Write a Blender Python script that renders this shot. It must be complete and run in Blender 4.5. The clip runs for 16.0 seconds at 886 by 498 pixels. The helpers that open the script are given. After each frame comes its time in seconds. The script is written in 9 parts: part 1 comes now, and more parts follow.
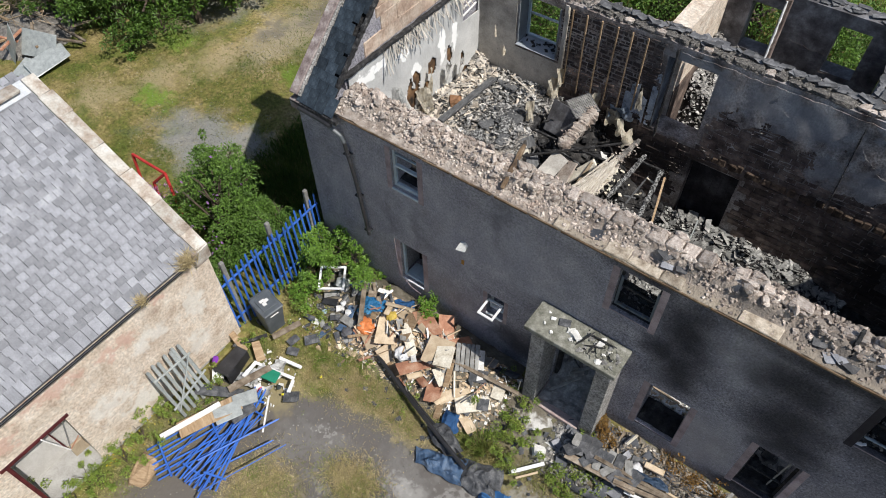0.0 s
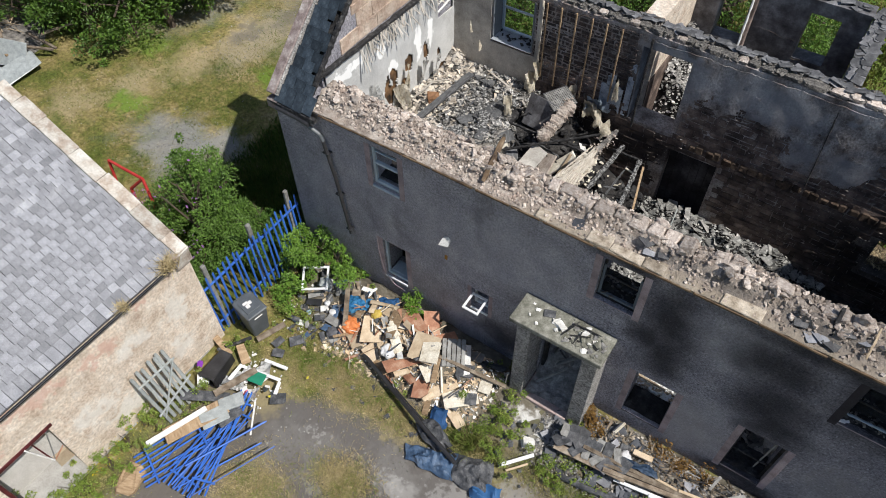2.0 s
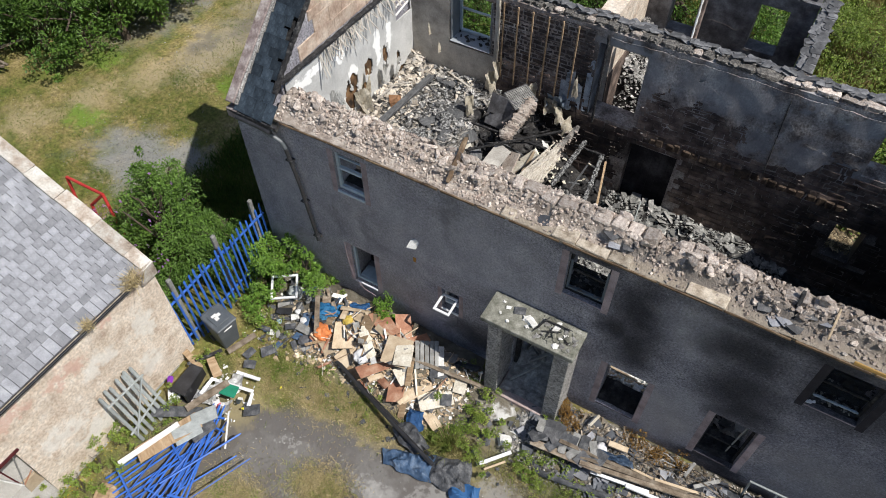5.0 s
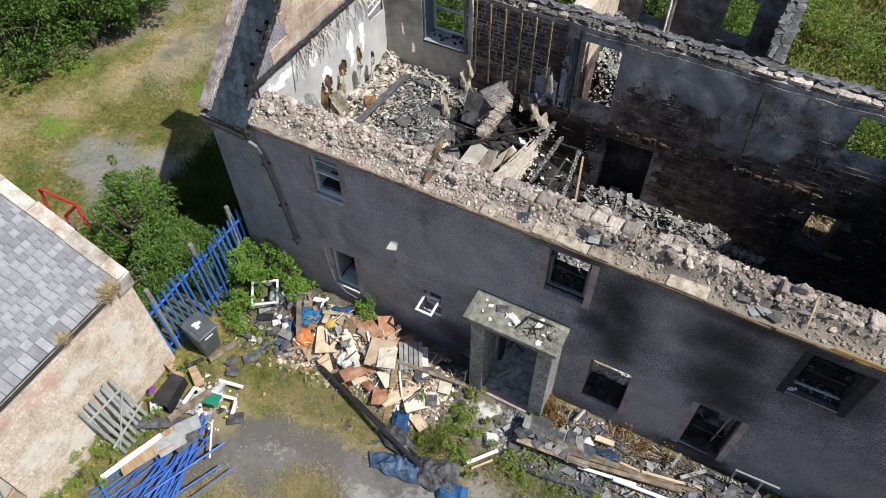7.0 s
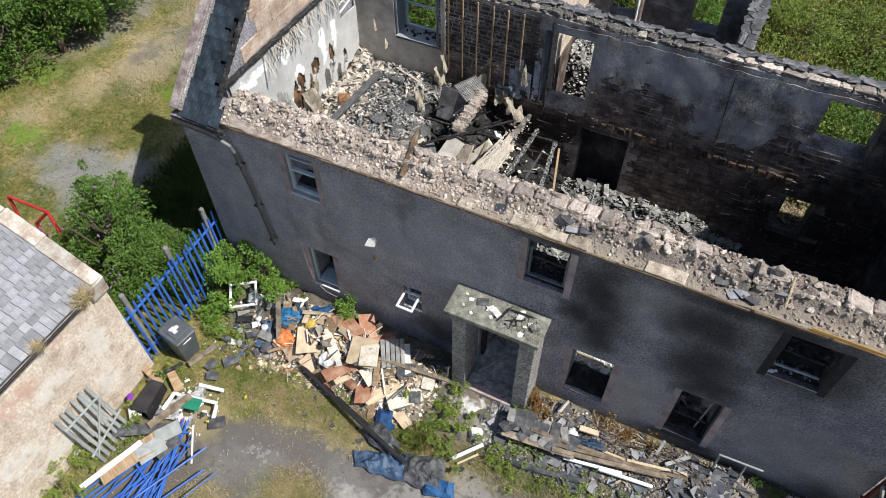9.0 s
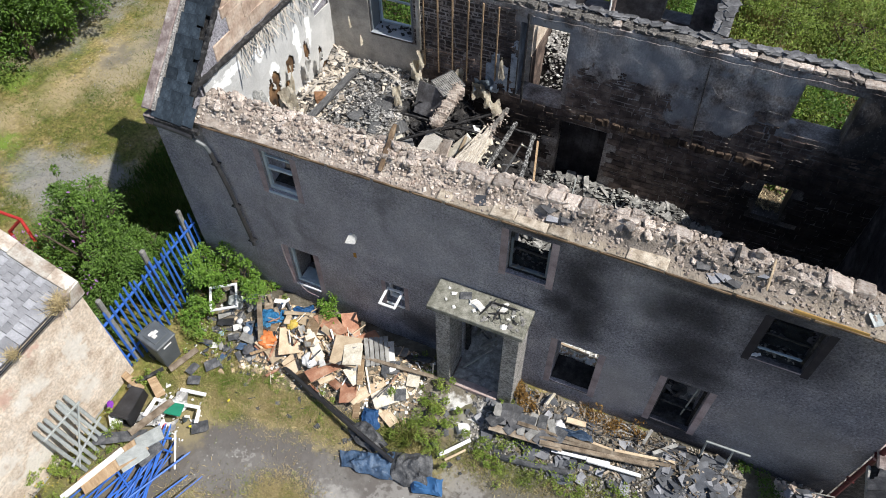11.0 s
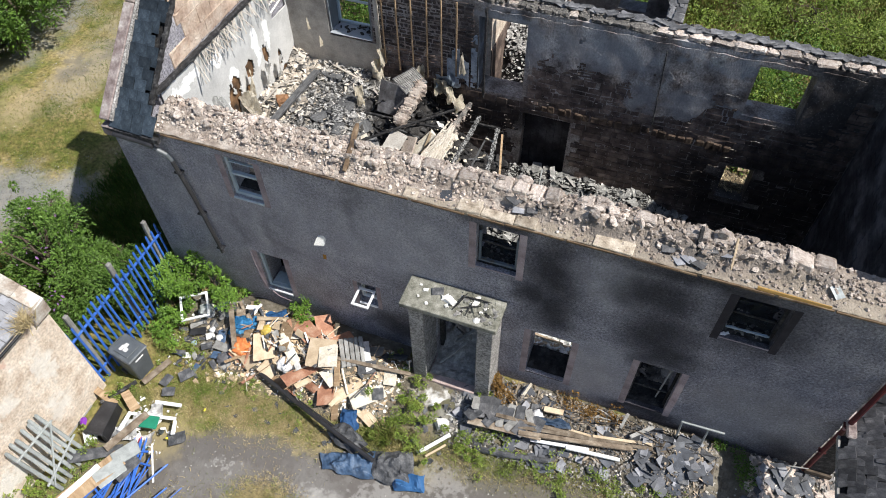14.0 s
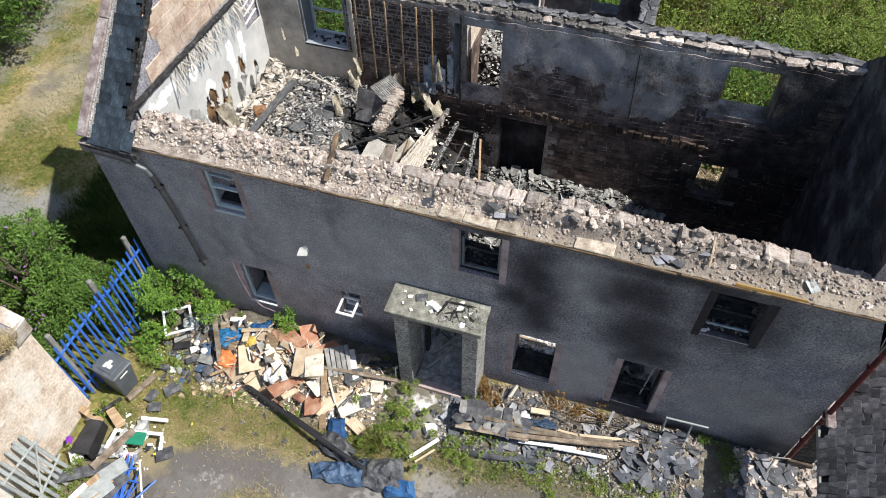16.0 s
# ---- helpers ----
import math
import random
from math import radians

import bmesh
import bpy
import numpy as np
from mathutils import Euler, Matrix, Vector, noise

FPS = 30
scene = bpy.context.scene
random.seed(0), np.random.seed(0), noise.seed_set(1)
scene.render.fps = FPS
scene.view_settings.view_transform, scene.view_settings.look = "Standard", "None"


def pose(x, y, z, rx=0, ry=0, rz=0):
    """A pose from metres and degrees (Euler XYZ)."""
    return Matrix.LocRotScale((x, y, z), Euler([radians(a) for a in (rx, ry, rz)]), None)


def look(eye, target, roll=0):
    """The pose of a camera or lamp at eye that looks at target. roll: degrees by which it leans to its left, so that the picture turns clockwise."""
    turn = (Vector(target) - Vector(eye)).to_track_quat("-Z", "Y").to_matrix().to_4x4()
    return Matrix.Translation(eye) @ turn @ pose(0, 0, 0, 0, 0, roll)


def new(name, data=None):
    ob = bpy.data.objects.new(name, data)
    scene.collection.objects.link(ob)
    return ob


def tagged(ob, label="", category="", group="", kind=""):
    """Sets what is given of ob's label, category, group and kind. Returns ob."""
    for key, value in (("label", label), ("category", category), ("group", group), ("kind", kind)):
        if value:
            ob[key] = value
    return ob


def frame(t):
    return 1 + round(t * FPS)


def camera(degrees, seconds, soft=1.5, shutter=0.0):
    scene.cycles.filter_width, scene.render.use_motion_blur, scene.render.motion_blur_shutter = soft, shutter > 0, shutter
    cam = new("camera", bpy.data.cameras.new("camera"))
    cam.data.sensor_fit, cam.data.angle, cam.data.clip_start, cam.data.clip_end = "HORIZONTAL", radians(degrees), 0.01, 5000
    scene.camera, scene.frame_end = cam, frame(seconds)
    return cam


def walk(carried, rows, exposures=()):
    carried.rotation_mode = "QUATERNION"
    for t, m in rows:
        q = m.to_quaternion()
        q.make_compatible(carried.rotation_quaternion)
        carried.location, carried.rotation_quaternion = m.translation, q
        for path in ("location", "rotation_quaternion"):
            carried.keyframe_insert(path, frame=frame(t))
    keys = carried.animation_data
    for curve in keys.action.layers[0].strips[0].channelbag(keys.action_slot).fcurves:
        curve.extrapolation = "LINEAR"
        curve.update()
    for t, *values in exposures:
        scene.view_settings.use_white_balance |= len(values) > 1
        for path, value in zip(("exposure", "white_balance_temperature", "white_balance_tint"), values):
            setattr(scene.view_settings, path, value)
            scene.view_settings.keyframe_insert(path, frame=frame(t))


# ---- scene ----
cam = camera(63.8, 16.0, soft=0.95)
PATH = [
    (0, (10.424, -8.278, 16.12), (9.674, -7.292, 14.55), -1.2),
    (0.5, (10.419, -8.326, 16.081), (9.679, -7.332, 14.512), -1.2),
    (1, (10.431, -8.351, 16.045), (9.701, -7.349, 14.475), -1.2),
    (1.5, (10.44, -8.368, 16.043), (9.721, -7.359, 14.473), -1.2),
    (2, (10.458, -8.386, 16.044), (9.749, -7.368, 14.475), -1.2),
    (2.5, (10.468, -8.393, 16.066), (9.771, -7.368, 14.497), -1.1),
    (3, (10.497, -8.387, 16.064), (9.81, -7.353, 14.495), -1.1),
    (3.5, (10.498, -8.381, 16.083), (9.824, -7.341, 14.513), -1.0),
    (4, (10.505, -8.38, 16.073), (9.842, -7.331, 14.505), -0.9),
    (6.5, (10.542, -8.317, 16.03), (9.932, -7.234, 14.463), -1.0),
    (7, (10.542, -8.296, 16.019), (9.943, -7.208, 14.45), -1.0),
    (7.5, (10.552, -8.31, 15.956), (9.963, -7.216, 14.389), -1.0),
    (8, (10.572, -8.32, 15.906), (9.993, -7.218, 14.34), -1.0),
    (8.5, (10.593, -8.327, 15.888), (10.028, -7.219, 14.322), -0.9),
    (9, (10.613, -8.345, 15.86), (10.061, -7.23, 14.295), -0.8),
    (11.5, (10.704, -8.388, 15.645), (10.203, -7.243, 14.084), -0.9),
    (12, (10.722, -8.377, 15.663), (10.234, -7.227, 14.101), -1.0),
    (12.5, (10.759, -8.36, 15.652), (10.28, -7.206, 14.09), -1.1),
    (13, (10.783, -8.357, 15.654), (10.314, -7.2, 14.092), -1.2),
    (13.5, (10.793, -8.378, 15.65), (10.335, -7.215, 14.088), -1.2),
    (14, (10.824, -8.39, 15.659), (10.377, -7.228, 14.094), -1.3),
    (14.5, (10.8, -8.377, 15.701), (10.365, -7.209, 14.137), -1.2),
    (15, (10.795, -8.411, 15.715), (10.373, -7.234, 14.154), -1.1),
    (15.5, (10.792, -8.41, 15.753), (10.382, -7.229, 14.192), -1.1),
    (16, (10.769, -8.418, 15.804), (10.374, -7.233, 14.242), -1.1),
]
walk(cam, [(t, look(eye, target, roll)) for t, eye, target, roll in PATH], [(0, -0.03), (8, 0.1), (16, 0.37)])

# ---- light: clear summer sky, high sun from the right, grazing the front wall ----
SUN_TO = Vector((4.03, -0.09, 5.75)).normalized()
world = bpy.data.worlds.new("sky")
scene.world = world
world.use_nodes = True
wn = world.node_tree.nodes
sky = wn.new("ShaderNodeTexSky")
sky.sky_type = "NISHITA"
sky.sun_disc = False
sky.sun_elevation = math.asin(SUN_TO.z)
sky.sun_rotation = math.atan2(SUN_TO.x, SUN_TO.y)
wn["Background"].inputs["Strength"].default_value = 0.1
world.node_tree.links.new(sky.outputs["Color"], wn["Background"].inputs["Color"])
sun = new("sun", bpy.data.lights.new("sun", "SUN"))
sun.data.energy, sun.data.angle, sun.data.color = 5.0, radians(0.55), (1.0, 0.965, 0.91)
sun.matrix_world = look(SUN_TO * 60, (0, 0, 0))


# ---- materials ----
def ramp_node(nt, stops):
    r = nt.nodes.new("ShaderNodeValToRGB")
    while len(r.color_ramp.elements) < len(stops):
        r.color_ramp.elements.new(0.5)
    for e, (p, c) in zip(r.color_ramp.elements, stops):
        e.position, e.color = p, (*c, 1)
    return r


def mat(name, stops, scale=3.0, rough=0.88, bump=0.25, grain=45.0, metal=0.0, vary=0.0, grain_mix=0.35, island=True,
        relief=0.012, stretch=(1, 1, 1), through_light=0.0, spec=0.3, specks=(0.45, 1.35), crisp=0.62):
    """A surface with a broad mottle, a fine grain, a relief and a change from piece to piece."""
    m = bpy.data.materials.new(name)
    m.use_nodes = True
    nt = m.node_tree
    b = nt.nodes["Principled BSDF"]
    b.inputs["Roughness"].default_value, b.inputs["Metallic"].default_value = rough, metal
    b.inputs["Specular IOR Level"].default_value = spec
    tc = nt.nodes.new("ShaderNodeTexCoord")
    mp = nt.nodes.new("ShaderNodeMapping")
    mp.inputs["Scale"].default_value = stretch
    nt.links.new(tc.outputs["Object"], mp.inputs["Vector"])
    broad, fine = nt.nodes.new("ShaderNodeTexNoise"), nt.nodes.new("ShaderNodeTexNoise")
    broad.inputs["Scale"].default_value, broad.inputs["Detail"].default_value = scale, 6
    fine.inputs["Scale"].default_value, fine.inputs["Detail"].default_value = grain, 4
    broad.inputs["Roughness"].default_value, fine.inputs["Roughness"].default_value = 0.62, crisp
    nt.links.new(mp.outputs[0], broad.inputs["Vector"])
    nt.links.new(mp.outputs[0], fine.inputs["Vector"])
    r = ramp_node(nt, stops)
    nt.links.new(broad.outputs["Fac"], r.inputs[0])
    g = ramp_node(nt, [(0.32, (specks[0],) * 3), (0.68, (specks[1],) * 3)])
    nt.links.new(fine.outputs["Fac"], g.inputs[0])
    mix = nt.nodes.new("ShaderNodeMix")
    mix.data_type, mix.blend_type = "RGBA", "MULTIPLY"
    mix.inputs["Factor"].default_value = grain_mix
    nt.links.new(r.outputs[0], mix.inputs["A"])
    nt.links.new(g.outputs[0], mix.inputs["B"])
    out = mix.outputs["Result"]
    if vary:
        hsv = nt.nodes.new("ShaderNodeHueSaturation")
        geo, info = nt.nodes.new("ShaderNodeNewGeometry"), nt.nodes.new("ShaderNodeObjectInfo")
        add, frac = nt.nodes.new("ShaderNodeMath"), nt.nodes.new("ShaderNodeMath")
        add.operation, frac.operation = "ADD", "FRACT"
        nt.links.new(geo.outputs["Random Per Island"], add.inputs[0])
        nt.links.new(info.outputs["Random"], add.inputs[1])
        nt.links.new(add.outputs[0], frac.inputs[0])
        mr = nt.nodes.new("ShaderNodeMapRange")
        mr.inputs["To Min"].default_value, mr.inputs["To Max"].default_value = 1 - vary, 1 + vary
        nt.links.new(frac.outputs[0], mr.inputs["Value"])
        nt.links.new(mr.outputs[0], hsv.inputs["Value"])
        nt.links.new(out, hsv.inputs["Color"])
        out = hsv.outputs[0]
    nt.links.new(out, b.inputs["Base Color"])
    if bump:
        bp = nt.nodes.new("ShaderNodeBump")
        bp.inputs["Strength"].default_value, bp.inputs["Distance"].default_value = bump, relief
        nt.links.new(fine.outputs["Fac"], bp.inputs["Height"])
        nt.links.new(bp.outputs[0], b.inputs["Normal"])
    if through_light:
        tr, ms = nt.nodes.new("ShaderNodeBsdfTranslucent"), nt.nodes.new("ShaderNodeMixShader")
        ms.inputs[0].default_value = through_light
        nt.links.new(out, tr.inputs["Color"])
        nt.links.new(b.outputs[0], ms.inputs[1])
        nt.links.new(tr.outputs[0], ms.inputs[2])
        nt.links.new(ms.outputs[0], nt.nodes["Material Output"].inputs[0])
    return m


def blotch(m, spots, colour, strength=1.0, wobble=0.5, freq=1.6, soft=(1.15, 0.45)):
    """Lays soft-edged stains (x, y, z, radius in x, y, z) over a material's colour."""
    nt = m.node_tree
    b = nt.nodes["Principled BSDF"]
    src = b.inputs["Base Color"].links[0].from_socket
    tc = nt.nodes.new("ShaderNodeTexCoord")
    nz = nt.nodes.new("ShaderNodeTexNoise")
    nz.inputs["Scale"].default_value, nz.inputs["Detail"].default_value = freq, 5
    nt.links.new(tc.outputs["Object"], nz.inputs["Vector"])
    sub = nt.nodes.new("ShaderNodeVectorMath")
    sub.operation = "SUBTRACT"
    sub.inputs[1].default_value = (0.5, 0.5, 0.5)
    nt.links.new(nz.outputs["Color"], sub.inputs[0])
    ma = nt.nodes.new("ShaderNodeVectorMath")
    ma.operation = "MULTIPLY_ADD"
    ma.inputs[1].default_value = (wobble * 2,) * 3
    nt.links.new(sub.outputs[0], ma.inputs[0])
    nt.links.new(tc.outputs["Object"], ma.inputs[2])
    total = None
    for x, y, z, rx, ry, rz in spots:
        mp = nt.nodes.new("ShaderNodeMapping")
        mp.vector_type = "TEXTURE"
        mp.inputs["Location"].default_value, mp.inputs["Scale"].default_value = (x, y, z), (rx, ry, rz)
        nt.links.new(ma.outputs[0], mp.inputs["Vector"])
        ln = nt.nodes.new("ShaderNodeVectorMath")
        ln.operation = "LENGTH"
        nt.links.new(mp.outputs[0], ln.inputs[0])
        mr = nt.nodes.new("ShaderNodeMapRange")
        mr.interpolation_type = "SMOOTHSTEP"
        mr.inputs["From Min"].default_value, mr.inputs["From Max"].default_value = soft
        mr.inputs["To Min"].default_value, mr.inputs["To Max"].default_value = 0, strength
        nt.links.new(ln.outputs["Value"], mr.inputs["Value"])
        if total is None:
            total = mr.outputs[0]
        else:
            mx = nt.nodes.new("ShaderNodeMath")
            mx.operation = "MAXIMUM"
            nt.links.new(total, mx.inputs[0])
            nt.links.new(mr.outputs[0], mx.inputs[1])
            total = mx.outputs[0]
    mix = nt.nodes.new("ShaderNodeMix")
    mix.data_type = "RGBA"
    mix.inputs["B"].default_value = (*colour, 1)
    nt.links.new(total, mix.inputs["Factor"])
    nt.links.new(src, mix.inputs["A"])
    nt.links.new(mix.outputs["Result"], b.inputs["Base Color"])
    return m


def flecks(m, scale, size, colour):
    """Scattered pale pebbles in a rough coat."""
    nt = m.node_tree
    b = nt.nodes["Principled BSDF"]
    src = b.inputs["Base Color"].links[0].from_socket
    tc, vo, lt, gate, mul, mix = (nt.nodes.new("ShaderNode" + n) for n in ("TexCoord", "TexVoronoi", "Math", "Math", "Math", "Mix"))
    vo.inputs["Scale"].default_value = scale
    nt.links.new(tc.outputs["Object"], vo.inputs["Vector"])
    lt.operation, gate.operation, mul.operation = "LESS_THAN", "GREATER_THAN", "MULTIPLY"
    lt.inputs[1].default_value, gate.inputs[1].default_value = size * 1.6, 0.8
    nt.links.new(vo.outputs["Distance"], lt.inputs[0])
    sep = nt.nodes.new("ShaderNodeSeparateColor")
    nt.links.new(vo.outputs["Color"], sep.inputs[0])
    nt.links.new(sep.outputs[0], gate.inputs[0])
    nt.links.new(lt.outputs[0], mul.inputs[0])
    nt.links.new(gate.outputs[0], mul.inputs[1])
    half = nt.nodes.new("ShaderNodeMath")
    half.operation = "MULTIPLY"
    half.inputs[1].default_value = 0.7
    nt.links.new(mul.outputs[0], half.inputs[0])
    mix.data_type = "RGBA"
    mix.inputs["B"].default_value = (*colour, 1)
    nt.links.new(half.outputs[0], mix.inputs["Factor"])
    nt.links.new(src, mix.inputs["A"])
    nt.links.new(mix.outputs["Result"], b.inputs["Base Color"])
    return m


def grey(v):
    return (v, v, v)


HARL = mat("roughcast", [(0.28, (0.166, 0.161, 0.186)), (0.5, (0.26, 0.252, 0.28)), (0.72, (0.39, 0.376, 0.398))], 1.7, 0.95, 0.9, 19, grain_mix=1.0, relief=0.035, specks=(0.2, 1.95), crisp=0.85)
blotch(HARL, [(2.6, 0, 1.2, 3.2, 2, 1.0), (10.9, 0, 1.2, 1.0, 2, 1.1)], (0.29, 0.255, 0.235), 0.4, 0.5)
blotch(HARL, [(3.2, 0, 3.6, 3.4, 2, 2.0), (6.4, 0, 4.0, 2.0, 2, 1.8), (11.2, 0, 1.5, 1.0, 2, 1.5), (10.9, 0, 4.6, 0.7, 2, 1.0), (14.6, 0, 1.6, 1.6, 2, 1.4)], (0.44, 0.43, 0.445), 0.4, 0.7, 0.9, (1.3, 0.4))
flecks(HARL, 24.0, 0.17, (0.48, 0.47, 0.5))
blotch(HARL, [(14.4, 0, 2.6, 2.8, 2, 4.0), (12.4, 0, 3.6, 1.3, 2, 2.2), (9.8, 0, 4.2, 1.0, 2, 1.8)], (0.065, 0.06, 0.08), 0.26, 0.7, 0.7, (1.35, 0.2))
flecks(HARL, 13.0, 0.16, (0.42, 0.42, 0.48))
blotch(HARL, [(9.8, 0, 4.5, 0.7, 2, 1.5), (10.0, 0, 3.4, 0.7, 2, 1.1), (9.5, 0, 3.6, 0.5, 2, 0.7), (12.15, 0, 3.5, 1.0, 2, 1.1), (12.4, 0, 2.8, 0.8, 2, 0.8), (12.3, 0, 3.0, 0.6, 2, 0.7), (11.8, 0, 4.7, 1.0, 2, 0.9), (13.7, 0, 4.75, 1.15, 2, 1.25), (12.6, 0, 5.5, 2.4, 2, 0.45), (6.4, 0, 0.8, 0.8, 2, 0.9),
              (15.6, 0, 0.2, 1.1, 2, 0.9), (13.9, 0, 0.0, 2.6, 2, 0.45), (8.7, 0, 5.7, 1.0, 2, 0.5), (12.4, 0, 0.35, 1.0, 2, 0.4)], (0.018, 0.0175, 0.022), 0.86, 0.5, 1.1, (1.35, 0.15))
blotch(HARL, [(2.5, 0, 3.2, 0.35, 2, 0.9), (3.5, 0, 3.1, 0.3, 2, 0.9), (5.6, 0, 4.9, 0.25, 2, 0.8)], (0.05, 0.048, 0.055), 0.4, 0.9, 1.6, (1.4, 0.1))
flecks(HARL, 17.0, 0.11, (0.15, 0.145, 0.165))
PIER = mat("pale_roughcast", [(0.28, (0.2, 0.19, 0.18)), (0.5, (0.3, 0.288, 0.275)), (0.72, (0.42, 0.4, 0.38))], 2.0, 0.95, 1.0, 25, grain_mix=1.0, relief=0.04, specks=(0.3, 1.7))
STEP = mat("worn_pink_step", [(0.3, (0.34, 0.25, 0.235)), (0.7, (0.55, 0.45, 0.42))], 4, 0.9, 0.4, 40)
MARGIN_DARK = mat("sooted_margin", [(0.3, (0.02, 0.018, 0.022)), (0.6, (0.036, 0.032, 0.038)), (0.8, (0.07, 0.063, 0.07))], 3, 0.92, 0.4, 50)
WEATHERED = mat("weathered_plank", [(0.3, (0.11, 0.082, 0.057)), (0.5, (0.24, 0.19, 0.14)), (0.74, (0.42, 0.365, 0.29))], 5, 0.88, 0.5, 50, vary=0.35)
LIME_ASH = mat("pale_ash_flakes", [(0.3, (0.12, 0.116, 0.112)), (0.55, (0.3, 0.29, 0.275)), (0.75, (0.55, 0.53, 0.5))], 6, 0.95, 0.5, 30, vary=0.6)
MARGIN = mat("painted_sandstone", [(0.3, (0.2, 0.155, 0.16)), (0.55, (0.37, 0.298, 0.302)), (0.8, (0.5, 0.42, 0.42))], 2.2, 0.9, 0.5, 40, vary=0.15, island=False)
STONE = mat("pink_rubble", [(0.25, (0.27, 0.2, 0.165)), (0.42, (0.49, 0.405, 0.345)), (0.56, (0.64, 0.56, 0.495)), (0.75, (0.79, 0.73, 0.665))], 4, 0.93, 0.9, 38, vary=0.42, island=False, relief=0.03)
STONE_I = mat("pink_rubble_bed", [(0.25, (0.25, 0.19, 0.155)), (0.45, (0.46, 0.38, 0.325)), (0.6, (0.58, 0.51, 0.45)), (0.78, (0.72, 0.66, 0.6))], 3, 0.95, 0.8, 35, vary=0.42, relief=0.03)
GABLE_STONE = mat("bare_gable_stone", [(0.28, (0.3, 0.2, 0.15)), (0.45, (0.48, 0.36, 0.28)), (0.6, (0.6, 0.49, 0.4)), (0.78, (0.68, 0.6, 0.52))], 2.2, 0.95, 0.9, 16, vary=0.08, relief=0.05)
MORTAR = mat("lime_mortar", [(0.28, (0.235, 0.188, 0.155)), (0.45, (0.395, 0.330, 0.282)), (0.58, (0.498, 0.436, 0.380)), (0.74, (0.564, 0.514, 0.469))], 3.0, 0.97, 0.9, 26, relief=0.04)
SOOT = mat("sooted_masonry", [(0.3, (0.05, 0.037, 0.032)), (0.48, (0.135, 0.1, 0.085)), (0.66, (0.3, 0.228, 0.188))], 2.4, 0.9, 0.8, 24, vary=0.35, relief=0.02)
SOOT_BLACK = mat("black_sooted_masonry", [(0.3, (0.02, 0.018, 0.02)), (0.48, (0.042, 0.039, 0.042)), (0.66, (0.115, 0.108, 0.115))], 1.3, 0.97, 0.7, 18, vary=0.06, relief=0.03, spec=0.1)
blotch(SOOT, [(6.0, 0, 2.6, 1.6, 2, 1.0), (4.6, 0, 2.8, 1.0, 2, 1.0), (12.5, 0, 2.0, 2.5, 2, 1.6), (15.3, 3.0, 3.0, 1.2, 5, 4.5), (13.6, 0, 2.2, 2.4, 2, 2.2)], (0.018, 0.015, 0.015), 0.85, 0.4, 1.6, (1.3, 0.3))
SOOT_WARM = mat("scorched_pink_rubble", [(0.3, (0.028, 0.022, 0.021)), (0.5, (0.066, 0.052, 0.048)), (0.7, (0.15, 0.12, 0.107))], 3.0, 0.9, 0.9, 24, vary=0.2, relief=0.03)
BACKWALL = mat("fire_blackened_wall", [(0.32, (0.085, 0.066, 0.058)), (0.44, (0.225, 0.19, 0.172)), (0.56, (0.39, 0.35, 0.325)), (0.68, (0.59, 0.55, 0.52))], 2.0, 0.85, 0.8, 22, relief=0.03, grain_mix=0.9, stretch=(1, 1, 0.8))
blotch(BACKWALL, [(13.9, 0, 4.6, 1.3, 2, 2.6), (5.25, 0, 4.2, 0.5, 2, 2.6), (6.2, 0, 2.8, 1.3, 2, 0.6), (6.1, 0, 5.85, 0.9, 2, 0.25), (12.6, 0, 3.2, 1.5, 2, 0.8), (12.4, 0.3, 2.2, 1.2, 2, 1.2)], (0.028, 0.024, 0.024), 0.92, 0.4, 2.0, (1.3, 0.2))
blotch(BACKWALL, [(8.6, 0, 5.45, 1.5, 2, 0.75), (9.6, 0, 4.3, 0.42, 2, 0.5), (10.7, 0, 4.45, 0.75, 2, 0.62), (10.5, 0, 5.85, 0.4, 2, 0.25), (11.6, 0, 5.7, 0.9, 2, 0.3), (6.2, 0, 5.75, 1.0, 2, 0.3), (11.75, 0, 4.4, 0.35, 2, 0.35), (6.9, 0, 5.2, 0.5, 2, 0.7)], (0.35, 0.362, 0.385), 0.6, 0.6, 3.0)
flecks(BACKWALL, 27.0, 0.2, (0.3, 0.28, 0.265))
SOOT_PLASTER = mat("sooted_plaster", [(0.34, (0.05, 0.046, 0.047)), (0.5, (0.12, 0.117, 0.122)), (0.66, (0.25, 0.25, 0.262))], 2.4, 0.8, 0.5, 26, relief=0.012)
PLASTER = mat("grey_plaster", [(0.3, (0.43, 0.43, 0.42)), (0.55, (0.56, 0.56, 0.545)), (0.75, (0.66, 0.655, 0.64))], 1.4, 0.85, 0.2, 30)
WHITE = mat("chalky_white", [(0.3, (0.6, 0.59, 0.56)), (0.6, (0.8, 0.79, 0.76))], 4, 0.8, 0.3, 40, vary=0.12)
UPVC = mat("white_plastic", [(0.3, (0.7, 0.7, 0.7)), (0.6, (0.82, 0.82, 0.82))], 3, 0.4, 0.0, 40, grain_mix=0.1, spec=0.5)
SLATE = mat("roof_slate", [(0.28, (0.17, 0.175, 0.192)), (0.5, (0.23, 0.235, 0.257)), (0.74, (0.34, 0.345, 0.365))], 3.0, 0.62, 0.4, 45, vary=0.26, island=False, spec=0.45)
SLATE_I = mat("roof_slate_bed", [(0.28, (0.17, 0.175, 0.192)), (0.5, (0.23, 0.235, 0.257)), (0.74, (0.34, 0.345, 0.365))], 3.0, 0.62, 0.4, 45, vary=0.26, spec=0.45)
